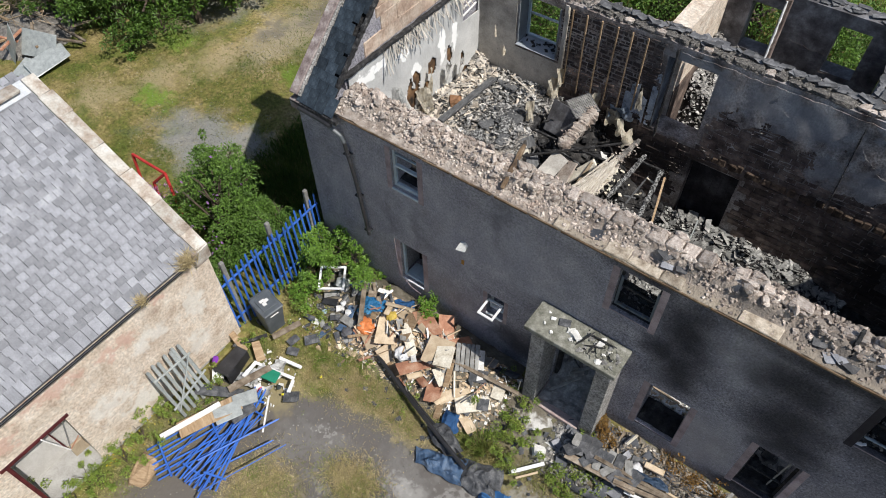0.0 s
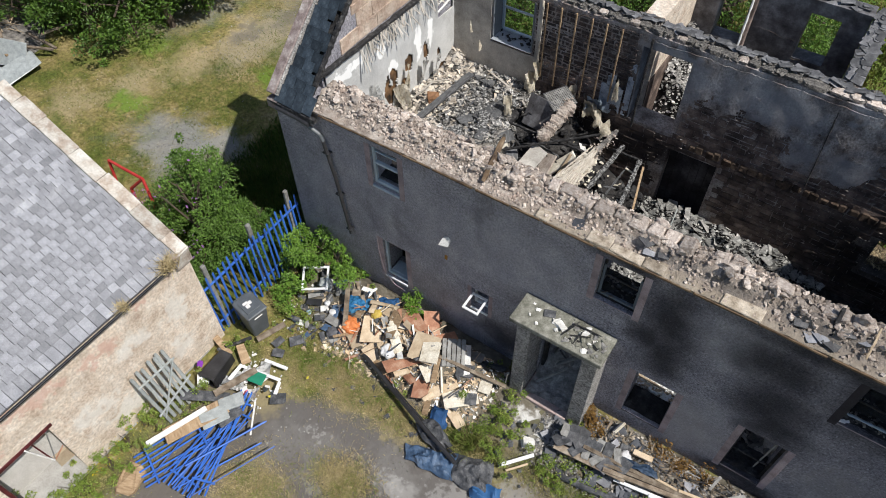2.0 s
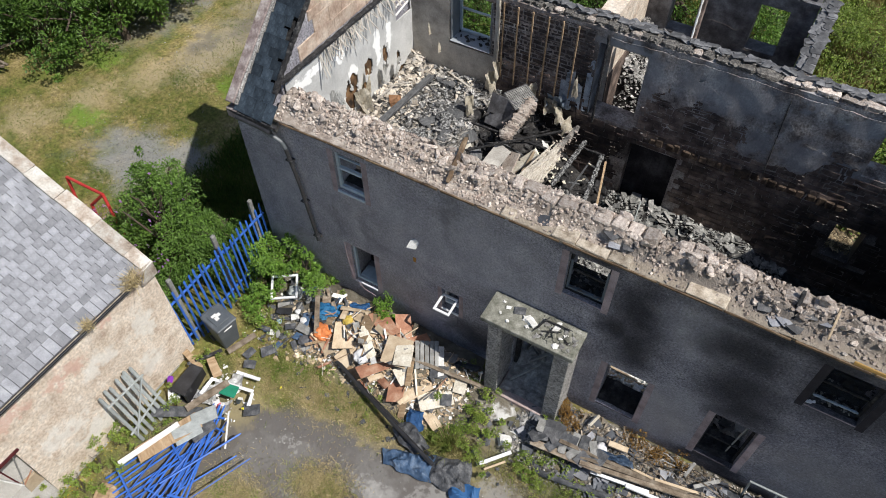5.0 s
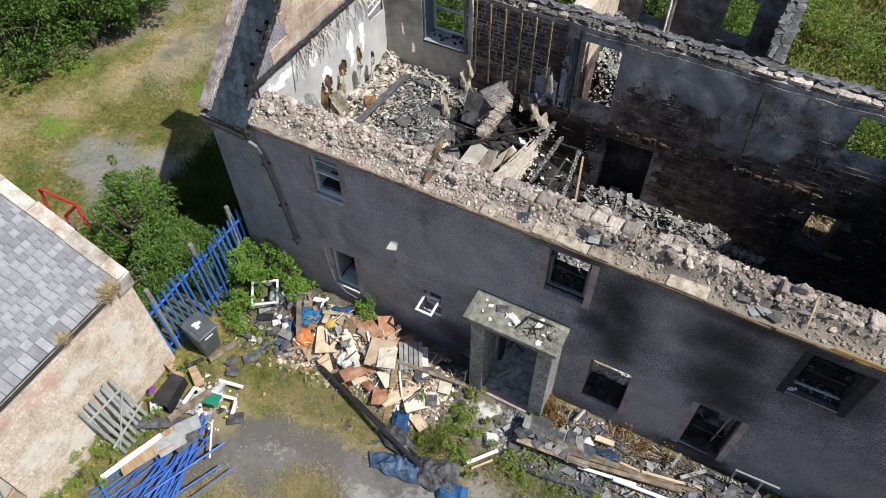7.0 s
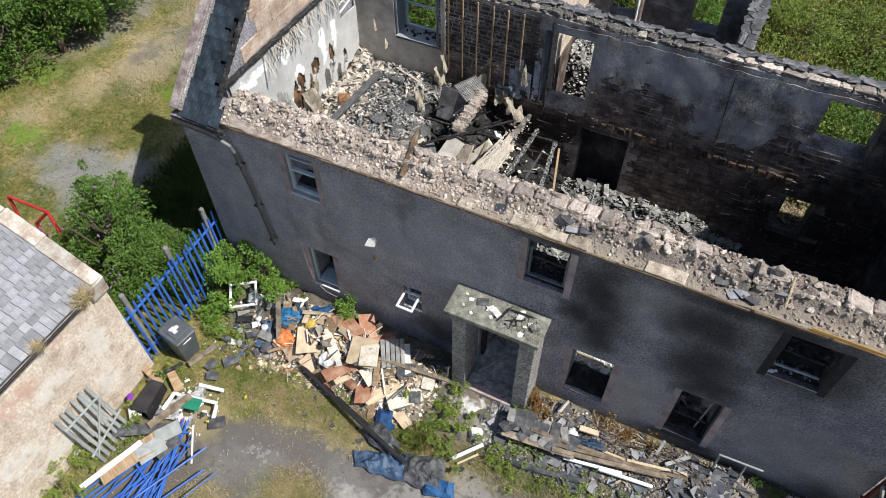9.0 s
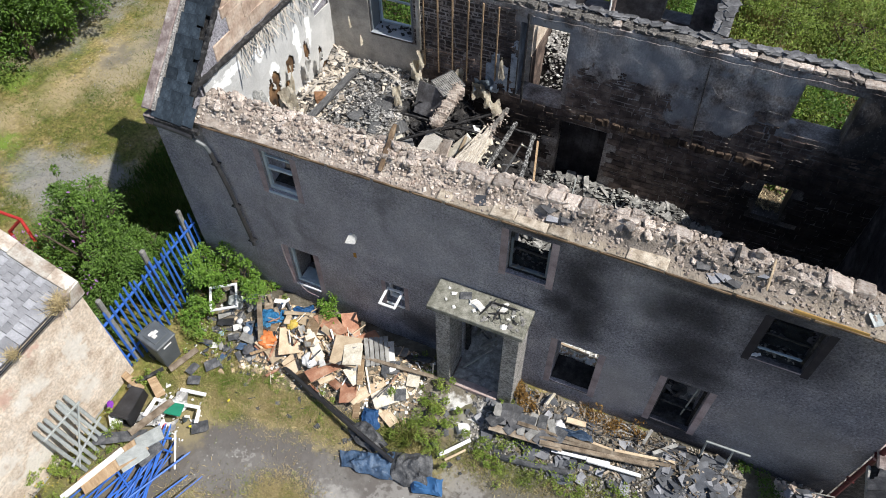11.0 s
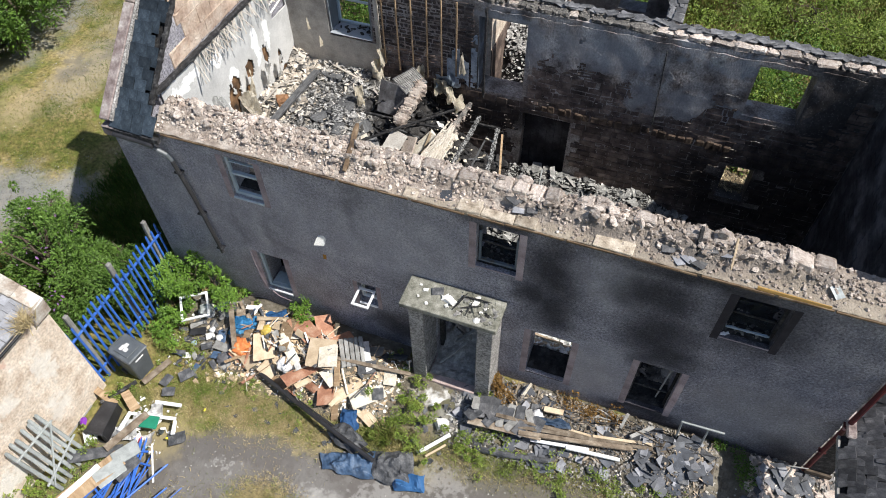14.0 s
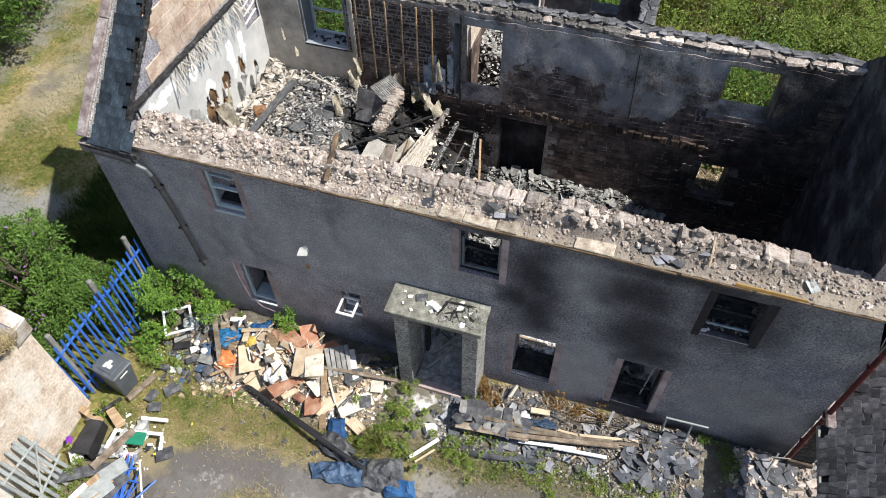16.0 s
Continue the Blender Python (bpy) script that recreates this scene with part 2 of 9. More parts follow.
DARK_SLATE = mat("dark_blue_slate", [(0.3, (0.04, 0.044, 0.052)), (0.55, (0.085, 0.092, 0.108)), (0.75, (0.15, 0.16, 0.18))], 3.5, 0.6, 0.4, 50, vary=0.35, spec=0.45, island=False)
GABLE_SLATE = mat("blue_black_slate", [(0.3, (0.015, 0.022, 0.03)), (0.52, (0.032, 0.044, 0.058)), (0.72, (0.075, 0.094, 0.112))], 5, 0.6, 0.4, 40, vary=0.45, spec=0.25, island=False)
BURNT_SLATE = mat("burnt_slate", [(0.3, (0.06, 0.061, 0.065)), (0.55, (0.14, 0.14, 0.145)), (0.78, (0.27, 0.265, 0.26))], 4.5, 0.75, 0.5, 40, vary=0.5, island=False)
COPE = mat("coping_stone", [(0.28, (0.2, 0.15, 0.11)), (0.42, (0.38, 0.32, 0.265)), (0.55, (0.5, 0.47, 0.42)), (0.76, (0.62, 0.6, 0.565))], 2.6, 0.93, 0.9, 26, vary=0.16, island=False)
COPE_DARK = mat("weathered_coping", [(0.3, (0.12, 0.088, 0.082)), (0.46, (0.22, 0.175, 0.165)), (0.6, (0.33, 0.285, 0.265)), (0.76, (0.5, 0.47, 0.44))], 5.0, 0.93, 0.9, 26, vary=0.1, island=False)
SANDSTONE = mat("barn_sandstone", [(0.28, (0.46, 0.34, 0.26)), (0.43, (0.6, 0.5, 0.4)), (0.57, (0.69, 0.6, 0.5)), (0.74, (0.74, 0.69, 0.62))], 3.2, 0.94, 0.6, 13, relief=0.03, grain_mix=0.6, stretch=(1, 1, 1.4))
blotch(SANDSTONE, [(0, -6.2, 2.95, 2, 0.5, 0.2), (0, -7.5, 3.1, 2, 0.45, 0.22), (0, -8.1, 3.3, 2, 0.5, 0.2), (0, -5.0, 3.3, 2, 0.3, 0.15), (0, -9.0, 2.9, 2, 0.4, 0.2), (0, -6.9, 2.2, 2, 0.25, 0.12)], (0.56, 0.37, 0.29), 0.6, 0.6, 4.0)
blotch(SANDSTONE, [(0, -5.6, 2.6, 2, 0.35, 0.25), (0, -4.3, 2.2, 2, 0.3, 0.5), (0, -7.0, 1.5, 2, 0.5, 0.3), (0, -4.6, 1.0, 2, 0.4, 0.4)], (0.66, 0.64, 0.6), 0.6, 0.4, 3.0)
CHAR = mat("charred_timber", [(0.3, (0.01, 0.01, 0.011)), (0.52, (0.03, 0.029, 0.03)), (0.74, (0.12, 0.118, 0.115))], 9, 0.75, 1.0, 30, vary=0.4, relief=0.03)
ASH = mat("ash_rubble", [(0.26, (0.05, 0.046, 0.042)), (0.45, (0.15, 0.14, 0.13)), (0.62, (0.29, 0.27, 0.24)), (0.8, (0.42, 0.39, 0.35))], 5.0, 0.95, 1.0, 22, relief=0.06)
ASH_DARK = mat("black_ash", [(0.3, (0.016, 0.015, 0.015)), (0.55, (0.046, 0.043, 0.042)), (0.78, (0.14, 0.134, 0.127))], 5.0, 0.95, 1.0, 24, relief=0.06)
TIMBER = mat("weathered_timber", [(0.3, (0.2, 0.13, 0.075)), (0.55, (0.34, 0.24, 0.145)), (0.8, (0.46, 0.36, 0.25))], 3, 0.8, 0.4, 50, vary=0.3, stretch=(1, 6, 6))
BOARD = mat("chipboard", [(0.3, (0.38, 0.28, 0.18)), (0.55, (0.54, 0.43, 0.3)), (0.8, (0.66, 0.57, 0.44))], 3, 0.85, 0.3, 70, vary=0.32)
RUSTWOOD = mat("red_brown_board", [(0.3, (0.24, 0.105, 0.065)), (0.5, (0.37, 0.185, 0.115)), (0.62, (0.46, 0.28, 0.19)), (0.75, (0.56, 0.42, 0.32))], 3, 0.75, 0.3, 40, vary=0.2)
GREYWOOD = mat("silvered_timber", [(0.3, (0.16, 0.155, 0.145)), (0.55, (0.29, 0.285, 0.27)), (0.8, (0.42, 0.41, 0.39))], 5, 0.85, 0.5, 50, vary=0.2)
BLUE = mat("blue_paint", [(0.3, (0.025, 0.095, 0.38)), (0.6, (0.045, 0.15, 0.53)), (0.8, (0.13, 0.25, 0.6))], 7, 0.45, 0.1, 60, vary=0.15, spec=0.5)
GALV = mat("galvanised_steel", [(0.3, (0.28, 0.3, 0.295)), (0.6, (0.42, 0.445, 0.435)), (0.8, (0.52, 0.54, 0.53))], 6, 0.5, 0.15, 60, metal=0.3, vary=0.15)
BLACKPL = mat("black_plastic", [(0.3, (0.015, 0.015, 0.017)), (0.6, (0.032, 0.032, 0.035)), (0.85, (0.07, 0.07, 0.073))], 3, 0.4, 0.15, 30, spec=0.5)
BINGREY = mat("grey_bin_plastic", [(0.3, (0.065, 0.075, 0.084)), (0.6, (0.105, 0.117, 0.128)), (0.85, (0.16, 0.172, 0.185))], 3, 0.45, 0.1, 50, spec=0.5)
RED = mat("red_paint", [(0.3, (0.4, 0.03, 0.03)), (0.7, (0.55, 0.06, 0.05))], 5, 0.5, 0.1, 40)
MAROON = mat("maroon_paint", [(0.3, (0.05, 0.01, 0.012)), (0.7, (0.13, 0.025, 0.028))], 5, 0.5, 0.2, 40)
BLUECLOTH = mat("blue_tarpaulin", [(0.3, (0.026, 0.05, 0.09)), (0.5, (0.054, 0.1, 0.18)), (0.75, (0.15, 0.2, 0.275))], 4, 0.6, 0.5, 22, spec=0.4)
FELT = mat("roofing_felt", [(0.3, (0.035, 0.037, 0.04)), (0.5, (0.08, 0.083, 0.09)), (0.7, (0.18, 0.18, 0.182))], 5, 0.85, 0.5, 40, vary=0.2)
CONCRETE = mat("lichened_concrete", [(0.3, (0.1, 0.1, 0.078)), (0.46, (0.19, 0.188, 0.155)), (0.6, (0.28, 0.275, 0.235)), (0.76, (0.42, 0.41, 0.37))], 5, 0.93, 0.5, 40)
LEAF = mat("leaf_green", [(0.3, (0.075, 0.15, 0.025)), (0.6, (0.14, 0.245, 0.045)), (0.85, (0.22, 0.32, 0.08))], 1.2, 0.5, 0.0, 30, vary=0.45, grain_mix=0.15, through_light=0.3, spec=0.4)
LEAF_YARD = mat("yard_weed_green", [(0.3, (0.13, 0.2, 0.033)), (0.52, (0.22, 0.3, 0.055)), (0.7, (0.34, 0.37, 0.1)), (0.88, (0.42, 0.36, 0.14))], 3.5, 0.5, 0.0, 30, vary=0.45, grain_mix=0.15, through_light=0.3, spec=0.4)
LEAF_FRESH = mat("fresh_leaf_green", [(0.3, (0.11, 0.22, 0.03)), (0.6, (0.2, 0.34, 0.055)), (0.85, (0.3, 0.43, 0.1))], 1.2, 0.5, 0.0, 30, vary=0.4, grain_mix=0.15, through_light=0.3, spec=0.4)
LEAF_DARK = mat("hedge_green", [(0.3, (0.055, 0.115, 0.016)), (0.55, (0.1, 0.185, 0.028)), (0.8, (0.17, 0.26, 0.05))], 0.7, 0.5, 0.0, 30, vary=0.45, grain_mix=0.15, through_light=0.3, spec=0.4)
GRASS = mat("grass_blades", [(0.32, (0.066, 0.12, 0.014)), (0.46, (0.122, 0.155, 0.029)), (0.56, (0.235, 0.205, 0.07)), (0.7, (0.4, 0.33, 0.165))], 0.75, 0.75, 0.0, 30, vary=0.35, grain_mix=0.1, through_light=0.25)
GRASS_LUSH = mat("lush_grass_blades", [(0.3, (0.04, 0.085, 0.012)), (0.5, (0.07, 0.125, 0.02)), (0.7, (0.15, 0.19, 0.045))], 0.9, 0.75, 0.0, 30, vary=0.35, grain_mix=0.1, through_light=0.15)
DRYGRASS = mat("dry_grass", [(0.3, (0.38, 0.3, 0.15)), (0.7, (0.56, 0.46, 0.27))], 2, 0.85, 0.0, 30, vary=0.3, through_light=0.15)
RUSTLEAF = mat("brown_weed", [(0.3, (0.16, 0.085, 0.025)), (0.7, (0.28, 0.17, 0.05))], 2, 0.7, 0.0, 30, vary=0.35, through_light=0.2)
BARK = mat("bark", [(0.3, (0.05, 0.038, 0.028)), (0.7, (0.13, 0.1, 0.075))], 6, 0.95, 0.6, 30)
CREAM = mat("cream_wallpaper", [(0.3, (0.36, 0.29, 0.2)), (0.42, (0.62, 0.56, 0.45)), (0.7, (0.8, 0.76, 0.66))], 4, 0.85, 0.2, 30, vary=0.15)


SLATE_EDGE = mat("slate_edge", [(0.3, (0.07, 0.07, 0.076)), (0.7, (0.13, 0.13, 0.138))], 6, 0.85, 0.2, 40)


def tint(name, c, rough=0.6):
    return mat(name, [(0.3, tuple(v * 0.75 for v in c)), (0.7, c)], 4, rough, 0.1, 40, grain_mix=0.2)


GLASS = bpy.data.materials.new("sooty_glass")
GLASS.use_nodes = True
gb = GLASS.node_tree.nodes["Principled BSDF"]
gb.inputs["Base Color"].default_value = (0.012, 0.016, 0.022, 1)
gb.inputs["Roughness"].default_value, gb.inputs["Transmission Weight"].default_value = 0.2, 0.1
gt, gbump = GLASS.node_tree.nodes.new("ShaderNodeTexVoronoi"), GLASS.node_tree.nodes.new("ShaderNodeBump")
gt.inputs["Scale"].default_value, gbump.inputs["Strength"].default_value, gbump.inputs["Distance"].default_value = 22.0, 1.0, 0.06
GLASS.node_tree.links.new(gt.outputs["Distance"], gbump.inputs["Height"])
GLASS.node_tree.links.new(gbump.outputs[0], gb.inputs["Normal"])


# ---- building helpers ----
def mesh_of(name, verts, faces, material):
    me = bpy.data.meshes.new(name)
    me.from_pydata([tuple(v) for v in verts], [], faces)
    me.materials.append(material)
    me.update()
    return me


def done(bm, name, material):
    me = bpy.data.meshes.new(name)
    bm.normal_update()
    bm.to_mesh(me)
    bm.free()
    me.materials.append(material)
    return me


def as_mesh(data, name, material):
    return done(data, name, material) if isinstance(data, bmesh.types.BMesh) else data


def part(name, data, material, parent, label="", m=None, kind=""):
    ob = new(name, as_mesh(data, name, material))
    ob.parent = parent
    if m is not None:
        ob.matrix_basis = m
    if label or kind:
        tagged(ob, label, kind=kind)
    return ob


def solo(name, data, material, label, category, m=None, group="", kind=""):
    ob = new(name, as_mesh(data, name, material))
    if m is not None:
        ob.matrix_basis = m
    return tagged(ob, label, category, group, kind)


def empty(name, label, category, m=None, group="", kind=""):
    ob = new(name)
    ob.empty_display_size = 0.2
    if m is not None:
        ob.matrix_basis = m
    return tagged(ob, label, category, group, kind)


R = random.Random(11)


def block(x0, x1, y0, y1, z0, z1, bevel=0.0, jitter=0.0, rng=R):
    bm = bmesh.new()
    bmesh.ops.create_cube(bm, size=1)
    for v in bm.verts:
        v.co = Vector((x0 + (v.co.x + 0.5) * (x1 - x0), y0 + (v.co.y + 0.5) * (y1 - y0), z0 + (v.co.z + 0.5) * (z1 - z0)))
        if jitter:
            v.co += Vector((rng.uniform(-jitter, jitter), rng.uniform(-jitter, jitter), rng.uniform(-jitter, jitter)))
    if bevel:
        bmesh.ops.bevel(bm, geom=bm.edges[:], offset=bevel, segments=1, affect="EDGES")
    return bm


def join(*bms):
    out = bmesh.new()
    for b in bms:
        me = bpy.data.meshes.new("tmp")
        b.to_mesh(me)
        b.free()
        out.from_mesh(me)
        bpy.data.meshes.remove(me)
    return out


def beam(a, b, w, h, bevel=0.004, rng=R, jitter=0.0, roll=0.0):
    """A squared timber or bar from a to b."""
    a, b = Vector(a), Vector(b)
    d = b - a
    bm = block(-w / 2, w / 2, -h / 2, h / 2, 0, d.length, bevel, jitter, rng)
    q = d.to_track_quat("Z", "Y").to_matrix().to_4x4() @ pose(0, 0, 0, 0, 0, roll)
    bm.transform(Matrix.Translation(a) @ q)
    return bm


def charred(a, b, w, h, rng=R, rings=9, lump=0.12):
    """A burnt timber with alligatored, necked sides."""
    a, b = Vector(a), Vector(b)
    d = b - a
    bm = bmesh.new()
    rows = []
    n = max(rings, int(d.length / 0.16))
    for i in range(n + 1):
        s = rng.uniform(0.78, 1.08) * (0.6 if i in (0, n) else 1)
        ox, oy = rng.uniform(-0.06, 0.06) * w, rng.uniform(-0.06, 0.06) * h
        row = []
        for k in range(8):
            an = k * math.pi / 4 + math.pi / 8
            rr = rng.uniform(1 - lump, 1 + lump) * s
            row.append(bm.verts.new((ox + math.copysign(abs(math.cos(an)) ** 0.5, math.cos(an)) * w / 2 * rr, oy + math.copysign(abs(math.sin(an)) ** 0.5, math.sin(an)) * h / 2 * rr, d.length * i / n)))
        rows.append(row)
    for p, q in zip(rows, rows[1:]):
        for k in range(8):
            bm.faces.new((p[k], p[(k + 1) % 8], q[(k + 1) % 8], q[k]))
    bm.faces.new(rows[0][::-1])
    bm.faces.new(rows[-1])
    bm.transform(Matrix.Translation(a) @ d.to_track_quat("Z", "Y").to_matrix().to_4x4())
    return bm


def tube(points, r, seg=8, taper=1.0):
    pts = [Vector(p) for p in points]
    bm = bmesh.new()
    rows = []
    for i, p in enumerate(pts):
        d = (pts[min(i + 1, len(pts) - 1)] - pts[max(i - 1, 0)]).normalized()
        q = d.to_track_quat("Z", "Y")
        rr = r * (1 + (taper - 1) * i / max(1, len(pts) - 1))
        rows.append([bm.verts.new(p + q @ Vector((math.cos(k * 2 * math.pi / seg) * rr, math.sin(k * 2 * math.pi / seg) * rr, 0))) for k in range(seg)])
    for p, q in zip(rows, rows[1:]):
        for k in range(seg):
            bm.faces.new((p[k], p[(k + 1) % seg], q[(k + 1) % seg], q[k]))
    bm.faces.new(rows[0][::-1])
    bm.faces.new(rows[-1])
    return bm


def rock(rng, sx=1.0, sy=1.0, sz=1.0, rough=0.16):
    """A broken, flat-faced stone of unit size."""
    bm = bmesh.new()
    bmesh.ops.create_cube(bm, size=1)
    bmesh.ops.bevel(bm, geom=bm.edges[:], offset=0.16, segments=1, affect="EDGES")
    for v in bm.verts:
        v.co = Vector((v.co.x * sx, v.co.y * sy, v.co.z * sz)) + Vector((rng.uniform(-rough, rough), rng.uniform(-rough, rough), rng.uniform(-rough, rough) * 0.8))
    return bm


def boulder(rng, sub=2, wy=0.8, wz=0.65):
    """A worn stone of unit length: a lumpy ball broken along a few planes."""
    bm = bmesh.new()
    bmesh.ops.create_icosphere(bm, subdivisions=sub, radius=0.55)
    seed = rng.uniform(0, 90)
    cuts = [(Vector((rng.gauss(0, 1), rng.gauss(0, 1), rng.gauss(0, 1))).normalized(), rng.uniform(0.2, 0.4)) for _ in range(15)]
    for v in bm.verts:
        v.co *= 1.15 + 0.25 * noise.noise(v.co * 2.4 + Vector((seed, 0, 0)))
        for n, d in cuts:
            over = v.co.dot(n) - d
            if over > 0:
                v.co -= n * over
        v.co = Vector((v.co.x, v.co.y * wy, v.co.z * wz)) + 0.03 * noise.noise_vector(v.co * 5 + Vector((seed, 3, 0)))
    return bm


def pierced(length, z0, z1, thick, holes, along="x", top=None, step=0.5):
    """A wall along x (or y), thick in the other way, with openings (a0, a1, z0, z1) that go through it. top(a): height of its head."""
    cuts = sorted({0.0, length, *[h[0] for h in holes], *[h[1] for h in holes], *[i * step for i in range(1, int(length / step) + 1) if i * step < length - 0.02]})
    zs = sorted({z0, z1, *[h[2] for h in holes], *[h[3] for h in holes]})
    bm = bmesh.new()
    solid = lambda i, k: 0 <= i < len(cuts) - 1 and 0 <= k < len(zs) - 1 and not any(
        h[0] - 1e-6 <= cuts[i] and cuts[i + 1] <= h[1] + 1e-6 and h[2] - 1e-6 <= zs[k] and zs[k + 1] <= h[3] + 1e-6 for h in holes)
    cache = {}

    def vert(i, j, k):
        key = (i, j, k)
        if key not in cache:
            a, z, t = cuts[i], zs[k], j * thick
            if top and k == len(zs) - 1:
                z = top(a)
            cache[key] = bm.verts.new((a, t, z) if along == "x" else (t, a, z))
        return cache[key]

    def face(*c):
        bm.faces.new([vert(*q) for q in c])

    for i in range(len(cuts) - 1):
        for k in range(len(zs) - 1):
            if not solid(i, k):
                continue
            face((i, 0, k), (i + 1, 0, k), (i + 1, 0, k + 1), (i, 0, k + 1))
            face((i, 1, k), (i, 1, k + 1), (i + 1, 1, k + 1), (i + 1, 1, k))
            if not solid(i - 1, k):
                face((i, 0, k), (i, 0, k + 1), (i, 1, k + 1), (i, 1, k))
            if not solid(i + 1, k):
                face((i + 1, 0, k), (i + 1, 1, k), (i + 1, 1, k + 1), (i + 1, 0, k + 1))
            if not solid(i, k - 1):
                face((i, 0, k), (i, 1, k), (i + 1, 1, k), (i + 1, 0, k))
            if not solid(i, k + 1):
                face((i, 0, k + 1), (i + 1, 0, k + 1), (i + 1, 1, k + 1), (i, 1, k + 1))
    bmesh.ops.recalc_face_normals(bm, faces=bm.faces[:])
    return bm


def stonework(a0, a1, z0, z1, holes, rng, w=(0.18, 0.5), h=(0.1, 0.22), depth=0.05, top=None, gap=0.014):
    """Random-coursed rubble on the plane b = 0, proud towards -b: vertices (a, b, z) and faces, one island a stone."""
    verts, faces = [], []
    z = z0
    while z < z1:
        hh = rng.uniform(*h)
        a = a0 + rng.uniform(-0.2, 0)
        while a < a1:
            ww = rng.uniform(*w)
            x0, x1 = max(a, a0) + gap, min(a + ww, a1) - gap
            zt = min(z + hh, z1) - gap
            c = ((x0 + x1) / 2, (z + zt) / 2)
            ok = x1 - x0 > 0.06 and not any(q[0] - 0.03 < x1 and x0 < q[1] + 0.03 and q[2] - 0.03 < zt and z < q[3] + 0.03 for q in holes)
            if top and ok and zt > top(c[0]):
                ok = False
            if ok:
                d = depth * rng.uniform(0.25, 1.0)
                j = lambda s: rng.uniform(-s, s)
                n = len(verts)
                for x, zz in ((x0, z + gap), (x1, z + gap), (x1, zt), (x0, zt)):
                    verts.append((x + j(0.012), 0.03, zz + j(0.012)))
                ins = 0.025
                for x, zz in ((x0 + ins, z + gap + ins), (x1 - ins, z + gap + ins), (x1 - ins, zt - ins), (x0 + ins, zt - ins)):
                    verts.append((x + j(0.015), -d + j(0.014), zz + j(0.015)))
                faces += [(n + 4, n + 5, n + 6, n + 7), (n, n + 1, n + 5, n + 4), (n + 1, n + 2, n + 6, n + 5), (n + 2, n + 3, n + 7, n + 6), (n + 3, n, n + 4, n + 7)]
            a += ww
        z += hh
    return verts, faces


def leaves(spots, size, rng, spread=0.0, droop=0.2, aspect=0.5):
    """Folded leaves, one at each spot (point, outward direction)."""
    verts, faces = [], []
    for p, d in spots:
        s = size * rng.uniform(0.6, 1.35)
        d = (Vector(d) + Vector((rng.gauss(0, 0.6), rng.gauss(0, 0.6), rng.gauss(0, 0.45) - droop * 0.4))).normalized()
        side = d.cross(Vector((rng.gauss(0, 0.4), rng.gauss(0, 0.4), 1))).normalized()
        up = side.cross(d)
        p = Vector(p)
        n = len(verts)
        verts += [p, p + d * s * 0.5 + side * s * aspect * 0.5 + up * s * 0.12, p + d * s - up * s * 0.1, p + d * s * 0.5 - side * s * aspect * 0.5 + up * s * 0.12]
        faces += [(n, n + 1, n + 2), (n, n + 2, n + 3)]
    return verts, faces


def blades(spots, rng, h=(0.12, 0.35), w=0.018, lean=0.5):
    verts, faces = [], []
    for x, y, z in spots:
        a, hh = rng.uniform(0, 6.283), rng.uniform(*h)
        dx, dy = math.cos(a), math.sin(a)
        l = rng.uniform(0.1, lean) * hh
        b = rng.uniform(0, 6.283)
        lx, ly = math.cos(b) * l, math.sin(b) * l
        n = len(verts)
        verts += [(x - dx * w, y - dy * w, z), (x + dx * w, y + dy * w, z), (x + lx * 0.4 + dx * w * 0.8, y + ly * 0.4 + dy * w * 0.8, z + hh * 0.6),
                  (x + lx * 0.4 - dx * w * 0.8, y + ly * 0.4 - dy * w * 0.8, z + hh * 0.6), (x + lx, y + ly, z + hh)]
        faces += [(n, n + 1, n + 2, n + 3), (n + 3, n + 2, n + 4)]
    return verts, faces


def smooth01(a, b, v):
    t = min(1.0, max(0.0, (v - a) / (b - a)))
    return t * t * (3 - 2 * t)


def heap(x0, x1, y0, y1, height, step=0.12):
    """A sheet of rubble whose height is height(x, y)."""
    nx, ny = int((x1 - x0) / step) + 1, int((y1 - y0) / step) + 1
    verts, faces = [], []
    for i in range(nx + 1):
        for j in range(ny + 1):
            x, y = x0 + (x1 - x0) * i / nx, y0 + (y1 - y0) * j / ny
            verts.append((x, y, height(x, y)))
    for i in range(nx):
        for j in range(ny):
            n = i * (ny + 1) + j
            faces.append((n, n + ny + 1, n + ny + 2, n + 1))
    return verts, faces


def fbm(x, y, z=0.0, f=1.0, oct=4):
    return noise.fractal(Vector((x * f, y * f, z)), 0.9, 2.1, oct)


